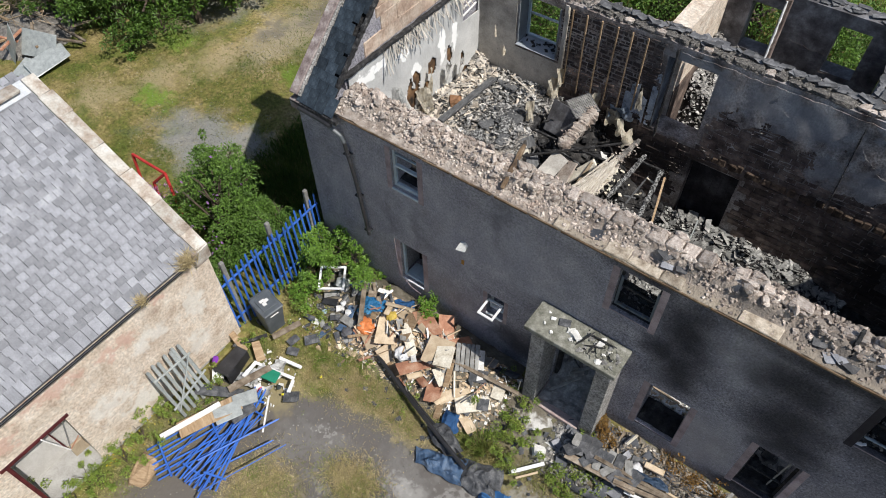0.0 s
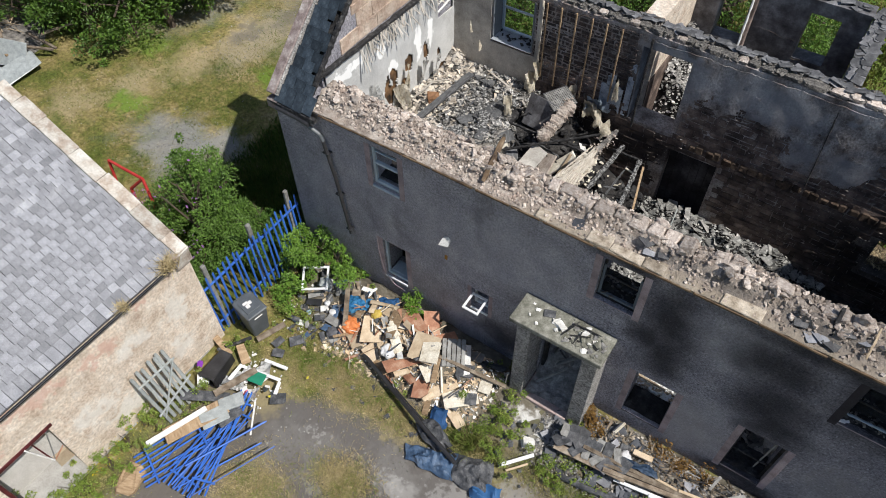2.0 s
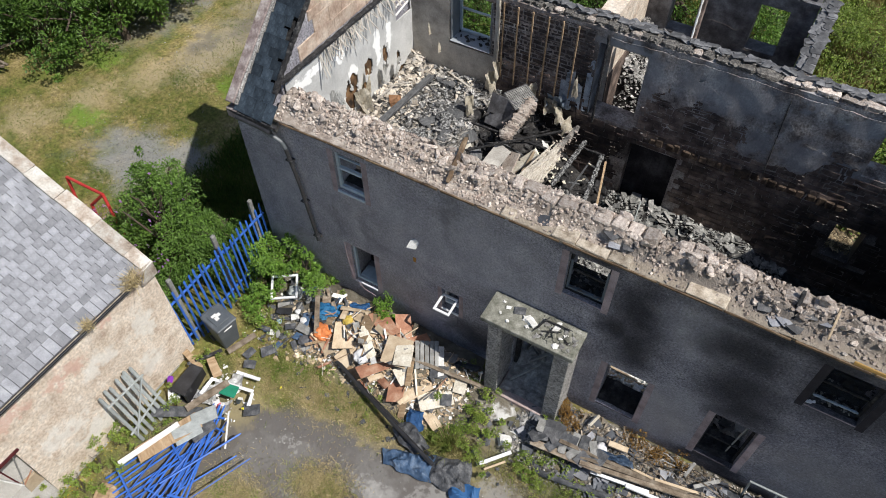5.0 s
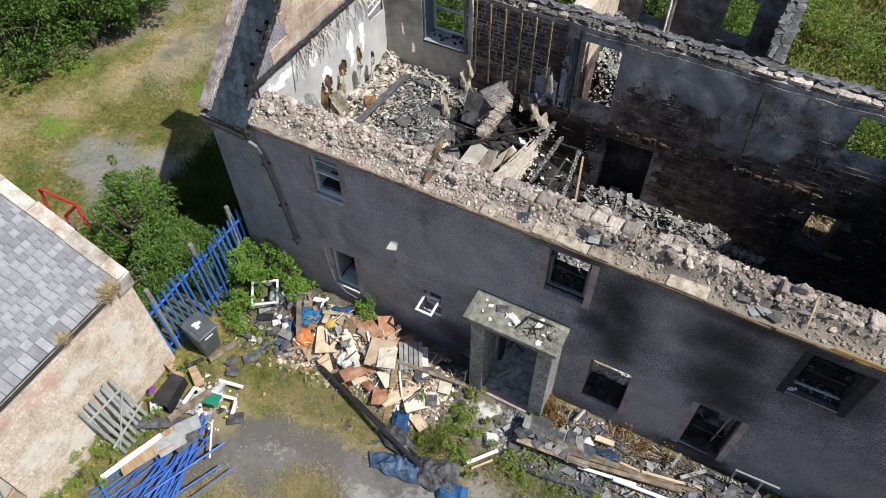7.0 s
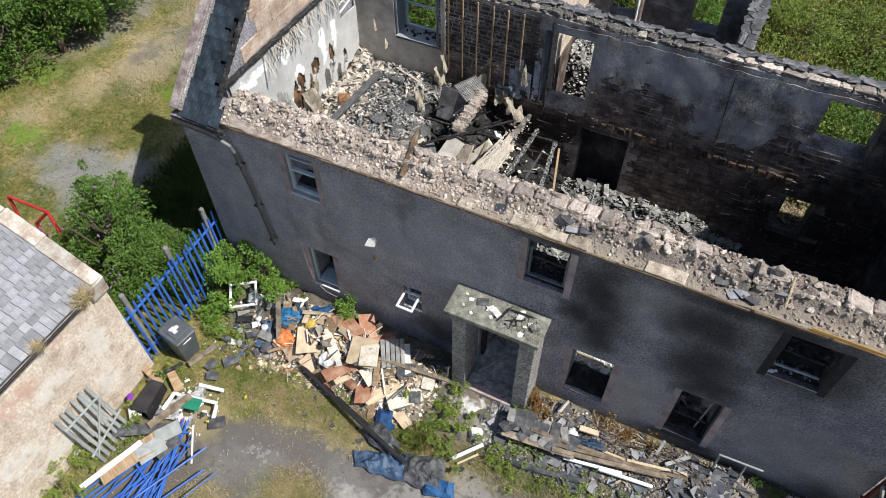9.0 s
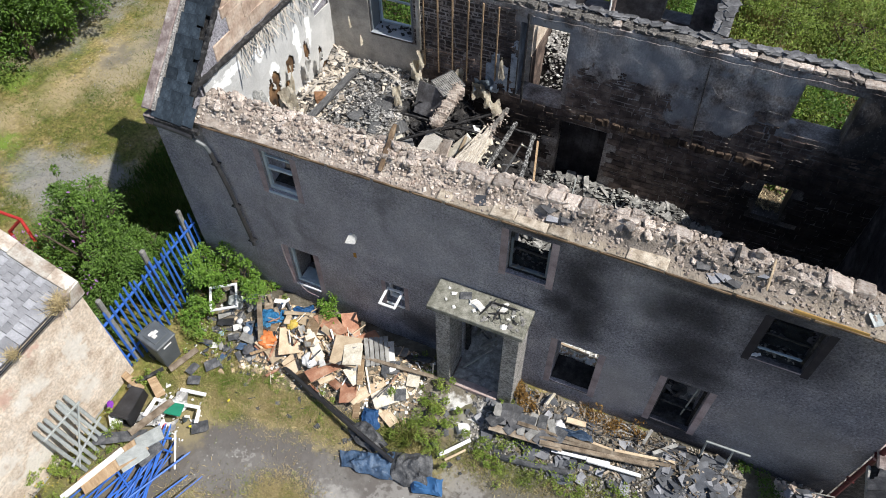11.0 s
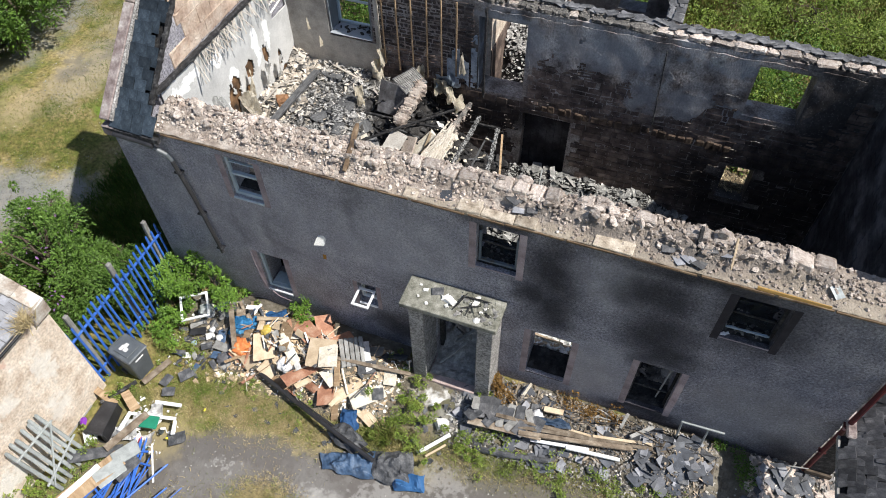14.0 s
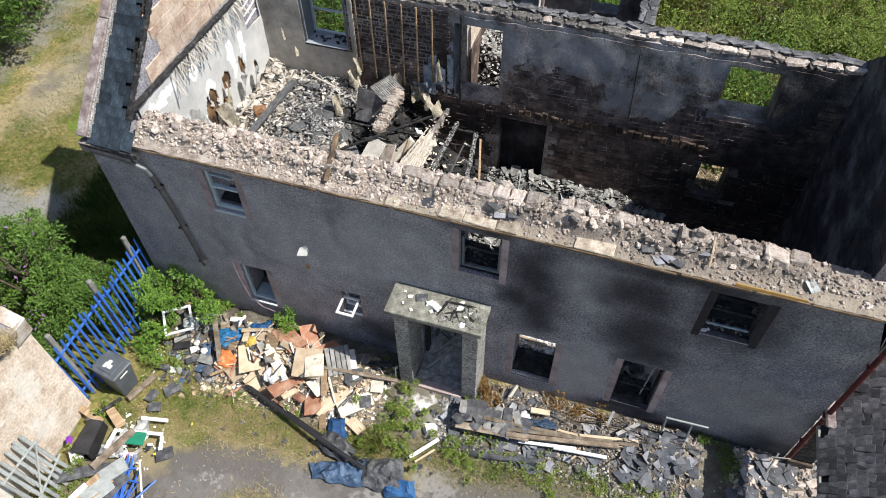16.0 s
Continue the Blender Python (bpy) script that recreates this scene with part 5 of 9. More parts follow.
for k in range(6):
    x = 3.78 + k * 0.4
    part("wall_strap", beam((x - 0.9, -0.08, 3.5 + rl.uniform(-0.1, 0.4)), (x - 0.9 + rl.uniform(-0.03, 0.03), -0.08, 6.0), 0.05, 0.035, 0.004), TIMBER, wall_back, "brown timber strap")
# scorched plaster further right, with its lit crack and joint
part("plaster_joint", charred((9.93, -0.046, 5.8), (10.05, -0.048, 3.6), 0.09, 0.03, random.Random(2), 30, 0.4), CHAR, wall_back)
part("door_edge", charred((5.63, -0.05, 3.3), (5.64, -0.05, 6.0), 0.05, 0.06, random.Random(6), 30, 0.3), CHAR, wall_back)
BLUE_PAPER = mat("pale_blue_plaster", [(0.32, (0.1, 0.11, 0.12)), (0.45, (0.27, 0.31, 0.36)), (0.7, (0.4, 0.45, 0.52))], 5, 0.85, 0.3, 30)
for a0, a1, z0, z1, sd in ((4.62, 5.22, 3.5, 4.3, 3), (4.76, 4.98, 4.1, 4.95, 9), (5.28, 5.44, 3.6, 5.2, 14)):
    bm = ragged_panel(a0, a1, lambda a: z0 + 0.25 * noise.noise(Vector((a * 4, sd, 1))), lambda a: z1 + 0.3 * noise.noise(Vector((a * 5, sd, 2))), 0.05, 0.02, R, lambda a, z: fbm(a, z, sd, 2.6) > 0.3)
    part("plaster_tatter", bm, BLUE_PAPER, wall_back, "pale blue torn plaster", pose(0, -0.05, 0))
def plaster_edge(a):
    # fallen off highest beside the doorway, hanging lowest round the joint
    z = 4.75 - 0.85 * smooth01(8.7, 9.5, a) + 0.6 * smooth01(10.6, 11.3, a) - 0.3 * smooth01(12.0, 13.2, a)
    return z + 0.22 * fbm(a, 3, 0, 1.6)


part("smooth_plaster", ragged_panel(5.72, 14.1, plaster_edge, lambda a: 5.97 + 0.05 * fbm(a, 1, 0, 2.5), 0.05, 0.012, R, lambda a, z: fbm(a, z, 4, 1.9) > 0.22 + 0.6 * (z - plaster_edge(a)) or any(h[0] - 0.06 < a < h[1] + 0.06 and h[2] - 0.1 < z < h[3] + 0.06 for h in holes_rel)),
     BACKWALL, wall_back, "scorched plaster with cracks", pose(0, -0.03, 0))


def crack(x, z, dx, dz, n, rng):
    pts = [(x, 0, z)]
    for _ in range(n):
        x, z = x + dx * rng.uniform(0.4, 1.4), z + dz * rng.uniform(-0.2, 1.4) + rng.uniform(-0.03, 0.03)
        pts.append((x, rng.uniform(-0.006, 0.004), z))
    return tube(pts, 0.003, 4, 0.3)


rk = random.Random(19)
CRACK = mat("bare_lime", [(0.3, (0.3, 0.29, 0.28)), (0.7, (0.6, 0.58, 0.55))], 9, 0.9, 0.2, 40)
for x, z, dx, dz, n in ((11.0, 5.25, 0.07, -0.06, 8), (11.5, 4.8, 0.07, -0.01, 7), (9.15, 5.45, 0.07, -0.02, 5), (9.7, 5.5, 0.04, -0.06, 4), (10.4, 4.75, 0.07, -0.03, 6), (12.35, 4.95, 0.06, -0.03, 6), (10.25, 5.2, 0.01, -0.06, 4), (7.68, 4.75, 0.01, -0.1, 7)):
    part("crack", crack(x - 0.9 + 0.0, z, dx, dz, n, rk), CRACK, wall_back, m=pose(0, -0.043, 0))
def wall_spot():
    while True:
        a, z = rk.uniform(6.2, 12.8), 1.6 + 3.2 * rk.random()
        if not any(h[0] - 0.1 < a < h[1] + 0.1 and h[2] - 0.1 < z < h[3] + 0.1 for h in holes_rel) and noise.noise(Vector((a * 0.8, z * 1.2, 3))) > -0.05:
            return a, -0.04, z


# Pale lime chips, flattened into rows to paint in sunlit upper stone edges.
v, f = chips(550, wall_spot, (0.02, 0.085), rk, 0.25)
v = [(p[0], -0.036 + (p[1] + 0.04) * 0.2, p[2]) for p in v]
for k in range(0, len(v), 8):
    c = sum(p[2] for p in v[k:k + 8]) / 8
    row = round(c / 0.13) * 0.13 + 0.02 * rk.uniform(-1, 1)
    for i in range(k, k + 8):
        v[i] = (v[i][0], v[i][1], row + (v[i][2] - c) * 0.35)
part("lime_flecks", mesh_of("lime_flecks", v, f, mat("lit_edge_lime", [(0.3, (0.14, 0.11, 0.1)), (0.6, (0.45, 0.4, 0.35))], 6, 0.9, 0.3, 40, vary=0.8)), None, wall_back, kind="stuff")
# stones between the old joist pockets
POCKET = mat("scorched_brown_stone", [(0.3, (0.03, 0.021, 0.016)), (0.5, (0.085, 0.058, 0.042)), (0.7, (0.2, 0.145, 0.105))], 5.0, 0.9, 0.9, 24, vary=0.4, relief=0.03, island=False)
for i in range(22):
    x = 7.2 + i * 0.22 + rk.uniform(-0.04, 0.04)
    part("pocket_stone", block(x, x + rk.uniform(0.14, 0.24), -0.07, 0.03, 3.27 + rk.uniform(-0.04, 0.04), 3.47 + rk.uniform(-0.04, 0.04), 0.025, 0.02), POCKET, wall_back)

# upper floor that is left, and the collapse beyond it
FLOOR_EDGE = lambda y: 3.85 + 0.3 * noise.noise(Vector((y * 1.1, 0, 4)))
solo("floor_upper", block(0.95, 3.7, 0.74, 6.04, 2.92, 3.06), CHAR, "charred upper floor left in the corner room", "floor", kind="structure")


def room_heap(x, y):
    z = 3.16 + 0.16 * fbm(x, y, 2, 1.3) + 0.05 * fbm(x, y, 5, 5)
    z += 0.25 * smooth01(1.6, 0.95, x) + 0.12 * smooth01(5.3, 6.0, y)
    return z - 0.5 * smooth01(-0.25, 0.1, x - FLOOR_EDGE(y))


v, f = heap(0.96, 4.0, 0.78, 6.02, room_heap, 0.08)
ROOM_ASH = mat("room_ash", [(0.26, (0.05, 0.046, 0.042)), (0.45, (0.15, 0.14, 0.13)), (0.62, (0.29, 0.27, 0.24)), (0.8, (0.42, 0.39, 0.35))], 5.0, 0.95, 1.0, 22, relief=0.06)
blotch(ROOM_ASH, [(2.4, 1.1, 3.1, 1.8, 0.95, 2)], (0.012, 0.012, 0.013), 0.95, 0.3, 2.0, (1.2, 0.8))
solo("ash_heap", mesh_of("ash_heap", v, f, ROOM_ASH), None, "grey ash and plaster rubble covering the upper floor", "rubble", kind="stuff")
v, f = chips(5200, lambda: (lambda x, y: (x, y, room_heap(x, y) + 0.02))(rl.uniform(1.0, 3.85), rl.uniform(2.6, 6.0)), (0.012, 0.075), rl, 0.3)
vs, fs = chips(1500, lambda: (lambda x, y: (x, y, room_heap(x, y) + 0.03))(rl.uniform(1.0, 3.85), rl.uniform(2.6, 6.0)), (0.08, 0.34), rl, 0.06, 0.16)
v, f = v + vs, f + [tuple(k + len(v) for k in q) for q in fs]
vs, fs = chips(420, lambda: (lambda x, y: (x, y, room_heap(x, y) + 0.04))(rl.uniform(1.0, 3.85), rl.uniform(2.6, 6.0)), (0.1, 0.3), rl, 0.06, 0.7)
v, f = v + vs, f + [tuple(k + len(v) for k in q) for q in fs]
solo("burnt_fragments", mesh_of("burnt_fragments", v, f, mat("mixed_ash_flakes", [(0.32, (0.075, 0.072, 0.068)), (0.47, (0.23, 0.219, 0.203)), (0.64, (0.53, 0.495, 0.445))], 2, 0.9, 0.4, 40, vary=0.75)), None, "loose burnt fragments strewn over the upper floor", "debris", kind="stuff")
v, f = chips(900, lambda: (lambda x, y: (x, min(5.95, y), room_heap(x, y) + rl.uniform(0.03, 0.12)))(min(3.8, rl.gauss(2.9, 0.5)), rl.gauss(4.5, 0.75)), (0.04, 0.2), rl, 0.1)
solo("char_flakes", mesh_of("char_flakes", v, f, mat("burnt_flakes", [(0.34, (0.03, 0.03, 0.031)), (0.48, (0.14, 0.138, 0.135)), (0.62, (0.46, 0.45, 0.43))], 14, 0.8, 0.8, 30, vary=0.7)), None, "black and grey char flakes layered on the upper floor", "debris", kind="stuff")
v, f = chips(900, lambda: (lambda x, y: (x, y, room_heap(x, y) + 0.05))(rl.uniform(1.0, 1.9) if rl.random() < 0.75 else rl.uniform(1.0, 3.4), rl.uniform(3.0, 6.0)), (0.04, 0.24), rl, 0.07, 0.7)
solo("plaster_flakes", mesh_of("plaster_flakes", v, f, mat("fallen_plaster", [(0.3, (0.4, 0.34, 0.27)), (0.7, (0.7, 0.64, 0.56))], 4, 0.9, 0.3, 40, vary=0.4)), None, "fallen cream plaster flakes under the gable", "debris", kind="stuff")


def collapse(x, y):
    z = 0.55 + 2.05 * smooth01(7.0, 4.2, x) + 0.62 * smooth01(4.2, 6.0, y) * (1 - smooth01(10.8, 13.2, x)) + 0.22 * fbm(x, y, 8, 0.9) + 0.05 * fbm(x, y, 9, 4)
    return z - 0.42 * smooth01(6.2, 7.2, x) * (1 - smooth01(1.3, 2.6, y))


v, f = heap(3.72, 15.52, 0.74, 6.02, collapse, 0.13)
solo("collapse_heap", mesh_of("collapse_heap", v, f, ASH_DARK), None, "black ash and fallen masonry filling the ground floor", "rubble", kind="stuff")
v, f = chips(5200, lambda: (lambda x, y: (x, y, collapse(x, y) + 0.03))(rl.uniform(7.4, 12.5), rl.uniform(3.0, 6.0)), (0.02, 0.1), rl, 0.25)
vs, fs = chips(520, lambda: (lambda x, y: (x, y, collapse(x, y) + 0.05))(rl.uniform(7.6, 12.5), rl.uniform(3.0, 6.0)), (0.12, 0.32), rl, 0.06)
v, f = v + vs, f + [tuple(k + len(v) for k in q) for q in fs]
solo("fallen_slates", mesh_of("fallen_slates", v, f, mat("broken_slate_bits", [(0.3, (0.14, 0.138, 0.13)), (0.55, (0.33, 0.325, 0.305)), (0.75, (0.56, 0.54, 0.5))], 5, 0.85, 0.5, 40, vary=0.5)), None, "broken slates and stones heaped against the rear wall", "debris", kind="stuff")
v, f = chips(500, lambda: (lambda x, y: (x, y, collapse(x, y) + 0.05))(rl.uniform(4.0, 7.4), rl.uniform(2.5, 6.0)), (0.08, 0.35), rl, 0.4)
solo("charred_fragments", mesh_of("charred_fragments", v, f, CHAR), None, "charred timber fragments in the collapsed middle", "debris", kind="stuff")
v, f = chips(800, lambda: (lambda x, y: (x, y, collapse(x, y) + 0.06))(rl.uniform(7.0, 14.5), rl.uniform(0.8, 2.6)), (0.06, 0.36), rl, 0.3)
solo("pale_fragments", mesh_of("pale_fragments", v, f, mat("pale_fragments", [(0.3, (0.1, 0.095, 0.09)), (0.5, (0.3, 0.27, 0.23)), (0.7, (0.55, 0.5, 0.43))], 3, 0.9, 0.4, 40, vary=0.7)), None, "pale broken boards and plaster inside the front wall", "debris", kind="stuff")
v, f = chips(420, lambda: (lambda x, y: (x, y, collapse(x, y) + 0.1 + rl.uniform(0, 0.12)))(rl.uniform(9.3, 10.9), rl.uniform(0.78, 1.7)), (0.06, 0.3), rl, 0.3)
solo("plaster_pieces", mesh_of("plaster_pieces", v, f, WHITE), None, "pale plaster pieces heaped inside the window", "debris", kind="stuff")
for k in range(4):
    solo("fallen_batten", beam((9.2 + 0.1 * k, 0.85 + 0.2 * k, 0.5), (10.9, 0.88 + 0.22 * k, 0.42), 0.07, 0.05, 0.005), BOARD, "pale timber batten fallen inside the window", "timber", group="battens inside the window")
v, f = heap(9.35, 10.85, 0.74, 1.7, lambda x, y: 0.12 + 0.44 * (1 - smooth01(1.1, 1.7, y)) + 0.05 * fbm(x, y, 3, 4), 0.06)
solo("window_heap", mesh_of("window_heap", v, f, MORTAR), None, "pale plaster heaped behind the window", "rubble", kind="stuff")
v, f = chips(420, lambda: (rl.uniform(9.4, 10.8), rl.uniform(0.75, 1.3), 0.56 + rl.uniform(0, 0.1)), (0.03, 0.15), rl, 0.3)
solo("plaster_shards", mesh_of("plaster_shards", v, f, WHITE), None, "white plaster shards heaped behind the window", "debris", kind="stuff")
for a, b in (((9.45, 0.86, 0.66), (10.6, 0.8, 0.62)), ((9.4, 1.0, 0.68), (10.3, 0.9, 0.72)), ((10.0, 0.8, 0.66), (10.7, 1.0, 0.62)), ((9.5, 1.15, 0.66), (10.7, 1.05, 0.7)), ((9.6, 0.78, 0.62), (10.7, 0.95, 0.66))):
    solo("fallen_batten", beam(a, b, 0.06, 0.03, 0.004), BOARD, "pale timber batten fallen inside the window", "timber", group="battens inside the window")
solo("floor_ground", block(0.95, 15.5, 0.74, 6.04, -0.1, 0.15), ASH_DARK, "ash-covered ground floor", "floor", kind="structure")

SCALED = mat("alligatored_char", [(0.36, (0.016, 0.016, 0.016)), (0.48, (0.07, 0.07, 0.07)), (0.6, (0.38, 0.38, 0.37))], 20, 0.7, 1.0, 40, relief=0.03)
# large pieces lying in the collapse
SCORCHED = mat("scorched_board", [(0.3, (0.05, 0.05, 0.052)), (0.55, (0.11, 0.112, 0.115)), (0.8, (0.2, 0.2, 0.2))], 5, 0.85, 0.6, 40, vary=0.2, stretch=(4, 1, 4))


def timber(a, b, w, h, m, label, name="charred_timber", group="burnt timbers in the collapse", plain=False):
    return solo(name, beam(a, b, w, h, 0.006, jitter=0.008) if plain else charred(a, b, w, h, rl, int((Vector(b) - Vector(a)).length / 0.07) + 4, 0.2), m, label, "timber", group=group)


timber((1.76, 3.1, 3.46), (1.97, 5.36, 3.5), 0.2, 0.07, SCORCHED, "dark scorched plank lying on the rubble", "scorched_plank", "", True)
timber((4.24, 3.2, 3.5), (6.08, 5.06, 3.52), 0.06, 0.06, CHAR, "charred joist fallen across the collapse")
timber((3.85, 4.25, 3.45), (6.2, 4.42, 3.36), 0.06, 0.06, CHAR, "charred joist fallen across the collapse")
timber((4.5, 3.9, 3.3), (5.9, 4.75, 3.3), 0.045, 0.045, CHAR, "charred joist fallen across the collapse")
timber((6.51, 3.6, 3.05), (6.65, 5.4, 3.15), 0.12, 0.12, SCALED, "charred rafter with silvery cracked scales", "scaled_rafter")
timber((7.42, 3.5, 2.95), (7.2, 5.25, 3.05), 0.12, 0.12, SCALED, "charred rafter with silvery cracked scales", "scaled_rafter")
timber((6.45, 5.15, 3.12), (7.28, 5.2, 3.08), 0.07, 0.07, CHAR, "charred cross timber in the collapse")
timber((6.88, 4.0, 2.7), (6.95, 5.1, 2.8), 0.05, 0.05, SCORCHED, "thin scorched bar across the black pit")
timber((6.72, 4.2, 2.72), (7.02, 4.3, 2.72), 0.06, 0.04, SCORCHED, "thin scorched bar across the black pit")
timber((6.95, 4.98, 2.85), (7.22, 4.9, 2.85), 0.05, 0.03, CREAM, "pale splintered slip across the black pit", "pale_slip", "", True)
timber((7.76, 3.55, 2.9), (7.33, 5.2, 2.9), 0.05, 0.05, TIMBER, "unburnt brown batten standing beside the pit", "timber_batten", "", True)
timber((8.56, 4.6, 1.6), (8.45, 5.5, 1.7), 0.03, 0.03, GALV, "thin bent metal rod in the pit", "metal_rod", "", True)
rc = random.Random(58)
for i in range(22):
    x, y = rc.uniform(4.0, 7.2), rc.uniform(3.4, 5.7)
    an, ln = rc.uniform(0, 6.28), rc.uniform(0.4, 1.2)
    z = collapse(x, y) + rc.uniform(0.08, 0.4)
    timber((x, y, z), (x + math.cos(an) * ln, min(5.95, y + math.sin(an) * ln), z + rc.uniform(-0.2, 0.25)), rc.uniform(0.03, 0.07), rc.uniform(0.03, 0.06), rc.choice((CHAR, CHAR, SCORCHED)), "charred splintered timber lying in the collapse")
# the pale, splintered trunk of plaster and wood that spills over the wallhead
for i in range(12):
    u = rc.uniform(0.45, 1)
    c = Vector((6.34, 5.45, 3.42)).lerp(Vector((6.12, 3.05, 3.2)), u) + Vector((rc.gauss(0, 0.07 + 0.06 * u), rc.gauss(0, 0.1), rc.uniform(0.02, 0.12)))
    d = Vector((-0.22 + rc.gauss(0, 0.12), -2.4, -0.2 + rc.gauss(0, 0.12))).normalized() * rc.uniform(0.2, 0.5)
    m = MORTAR if u < 0.45 else rc.choice((CREAM, LATH, LATH, WHITE, BOARD))
    timber(c - d, c + d, rc.uniform(0.02, 0.06), rc.uniform(0.01, 0.03), m, "pale splintered board standing in burnt plaster", "splintered_board", "splintered boards")
SPLIT = mat("split_pale_wood", [(0.3, (0.4, 0.33, 0.25)), (0.5, (0.62, 0.56, 0.47)), (0.75, (0.78, 0.74, 0.67))], 6, 0.9, 0.8, 24, relief=0.03, stretch=(8, 1, 3))
solo("splintered_beam", charred((6.2, 4.35, 3.36), (5.9, 2.5, 3.1), 0.46, 0.22, random.Random(7), 36, 0.3), SPLIT, "splintered pale trunk of wood and plaster", "timber")
for k in range(16):
    u = rc.uniform(-1, 1)
    timber((6.2 + 0.12 * u, 4.4 + rc.uniform(-0.5, 0.2), 3.46 + rc.uniform(0, 0.08)), (5.9 + 0.36 * u, 2.4 + rc.uniform(0, 0.6), 3.22 + rc.uniform(-0.03, 0.1)), rc.uniform(0.03, 0.09), rc.uniform(0.015, 0.04), SPLIT, "pale splintered board standing in burnt plaster", "splintered_board", "splintered boards")
solo("splintered_beam", charred((6.36, 5.5, 3.46), (6.18, 4.2, 3.36), 0.13, 0.13, random.Random(8), 24, 0.35), ASH, "ash-grey upper end of the splintered trunk", "timber")
v, f = chips(200, lambda: (lambda u: (rc.gauss(6.3 - 0.2 * u, 0.1), 5.3 - 2.2 * u, 3.44 - 0.2 * u + rc.uniform(-0.1, 0.1)))(rc.random()), (0.015, 0.08), rc, 0.5)
solo("pale_ash", mesh_of("pale_ash", v, f, MORTAR), None, "pale burnt plaster spilling down the collapse", "debris", kind="stuff")
v, f = chips(200, lambda: (rc.uniform(6.35, 7.4), rc.gauss(3.6, 0.1), 2.88 + rc.uniform(-0.1, 0.05)), (0.02, 0.07), rc, 0.25)
solo("pale_ash", mesh_of("pale_ash", v, f, mat("white_ash", [(0.3, (0.14, 0.137, 0.13)), (0.7, (0.4, 0.385, 0.36))], 8, 0.95, 0.5, 30, vary=0.4)), None, "pale grey ash along the edge of the pit", "debris", kind="stuff")
v, f = chips(45, lambda: (lambda x, y: (x, y, collapse(x, y) + 0.2 + rc.uniform(0, 0.3)))(rc.gauss(6.0, 0.35), rc.gauss(5.2, 0.4)), (0.04, 0.2), rc, 0.1)
solo("torn_board_bits", mesh_of("torn_board_bits", v, f, CREAM), None, "torn pale board fragments in the collapse", "debris", kind="stuff")
# pale crumbling trunk, its shell of mortar lumps, and smooth grey boards below it
solo("pale_slab", charred((4.84, 4.15, 3.38), (5.02, 5.5, 3.74), 0.36, 0.3, random.Random(4), 26, 0.2), MORTAR, "pale crumbling slab of masonry lying aslant", "masonry")
v, f = chips(220, lambda: (lambda u: (4.84 + 0.17 * u + rc.gauss(0, 0.1), 4.1 + 1.4 * u, 3.42 + 0.36 * u + rc.uniform(-0.03, 0.12)))(rc.random()), (0.015, 0.06), rc, 0.7)
solo("slab_crumbs", mesh_of("slab_crumbs", v, f, MORTAR), None, "crumbs of mortar on the slanting slab", "debris", kind="stuff")
for x, y, z, a, b, c, sx, sy, m in ((4.92, 3.55, 3.22, 22, 12, -8, 0.4, 0.85, ROOMPLASTER), (5.22, 3.75, 2.95, 30, -25, -12, 0.4, 0.8, MORTAR), (5.5, 4.1, 2.95, 55, 30, -20, 0.22, 0.9, CREAM), (5.62, 4.0, 2.9, 60, 20, 10, 0.1, 0.9, BOARD), (4.5, 3.4, 3.05, 40, 20, 60, 0.4, 0.7, SCORCHED),
                                    (3.72, 3.75, 2.95, 70, 0, 55, 0.75, 0.5, CREAM), (3.85, 4.0, 3.1, 60, 0, 60, 0.6, 0.3, SCORCHED), (5.9, 4.55, 3.25, 25, 35, 60, 0.2, 0.4, WHITE)):
    solo("fallen_board", block(-sx / 2, sx / 2, -sy / 2, sy / 2, -0.02, 0.02, 0.006, 0.03), m, "broken ceiling board lying in the collapse", "board", pose(x, y, z, a, b, c), "fallen boards")
solo("chimney_panel", block(-0.42, 0.42, -0.02, 0.02, -0.45, 0.45, 0.008, 0.035), SOOT_PLASTER, "smoke-stained grey panel standing in the rubble", "panel", pose(4.3, 5.05, 3.35, -22, 0, -8))
gr = empty("wire_grille", "square metal grille lying on the debris", "grille", pose(4.69, 5.42, 3.8, 8, 6, -36))
part("grille_frame", join(block(-0.34, -0.32, -0.34, 0.34, 0, 0.02), block(0.32, 0.34, -0.34, 0.34, 0, 0.02), block(-0.32, 0.32, -0.34, -0.32, 0, 0.02), block(-0.32, 0.32, 0.32, 0.34, 0, 0.02)), SCORCHED, gr)
part("wire_mesh", join(*[block(-0.32, 0.32, -0.305 + k * 0.05, -0.285 + k * 0.05, 0.004, 0.014) for k in range(13)], *[block(-0.305 + k * 0.05, -0.285 + k * 0.05, -0.32, 0.32, 0.006, 0.016) for k in range(13)]), GREYWOOD, gr)
part("backing", block(-0.33, 0.33, -0.33, 0.33, -0.02, 0.0), CHAR, gr)
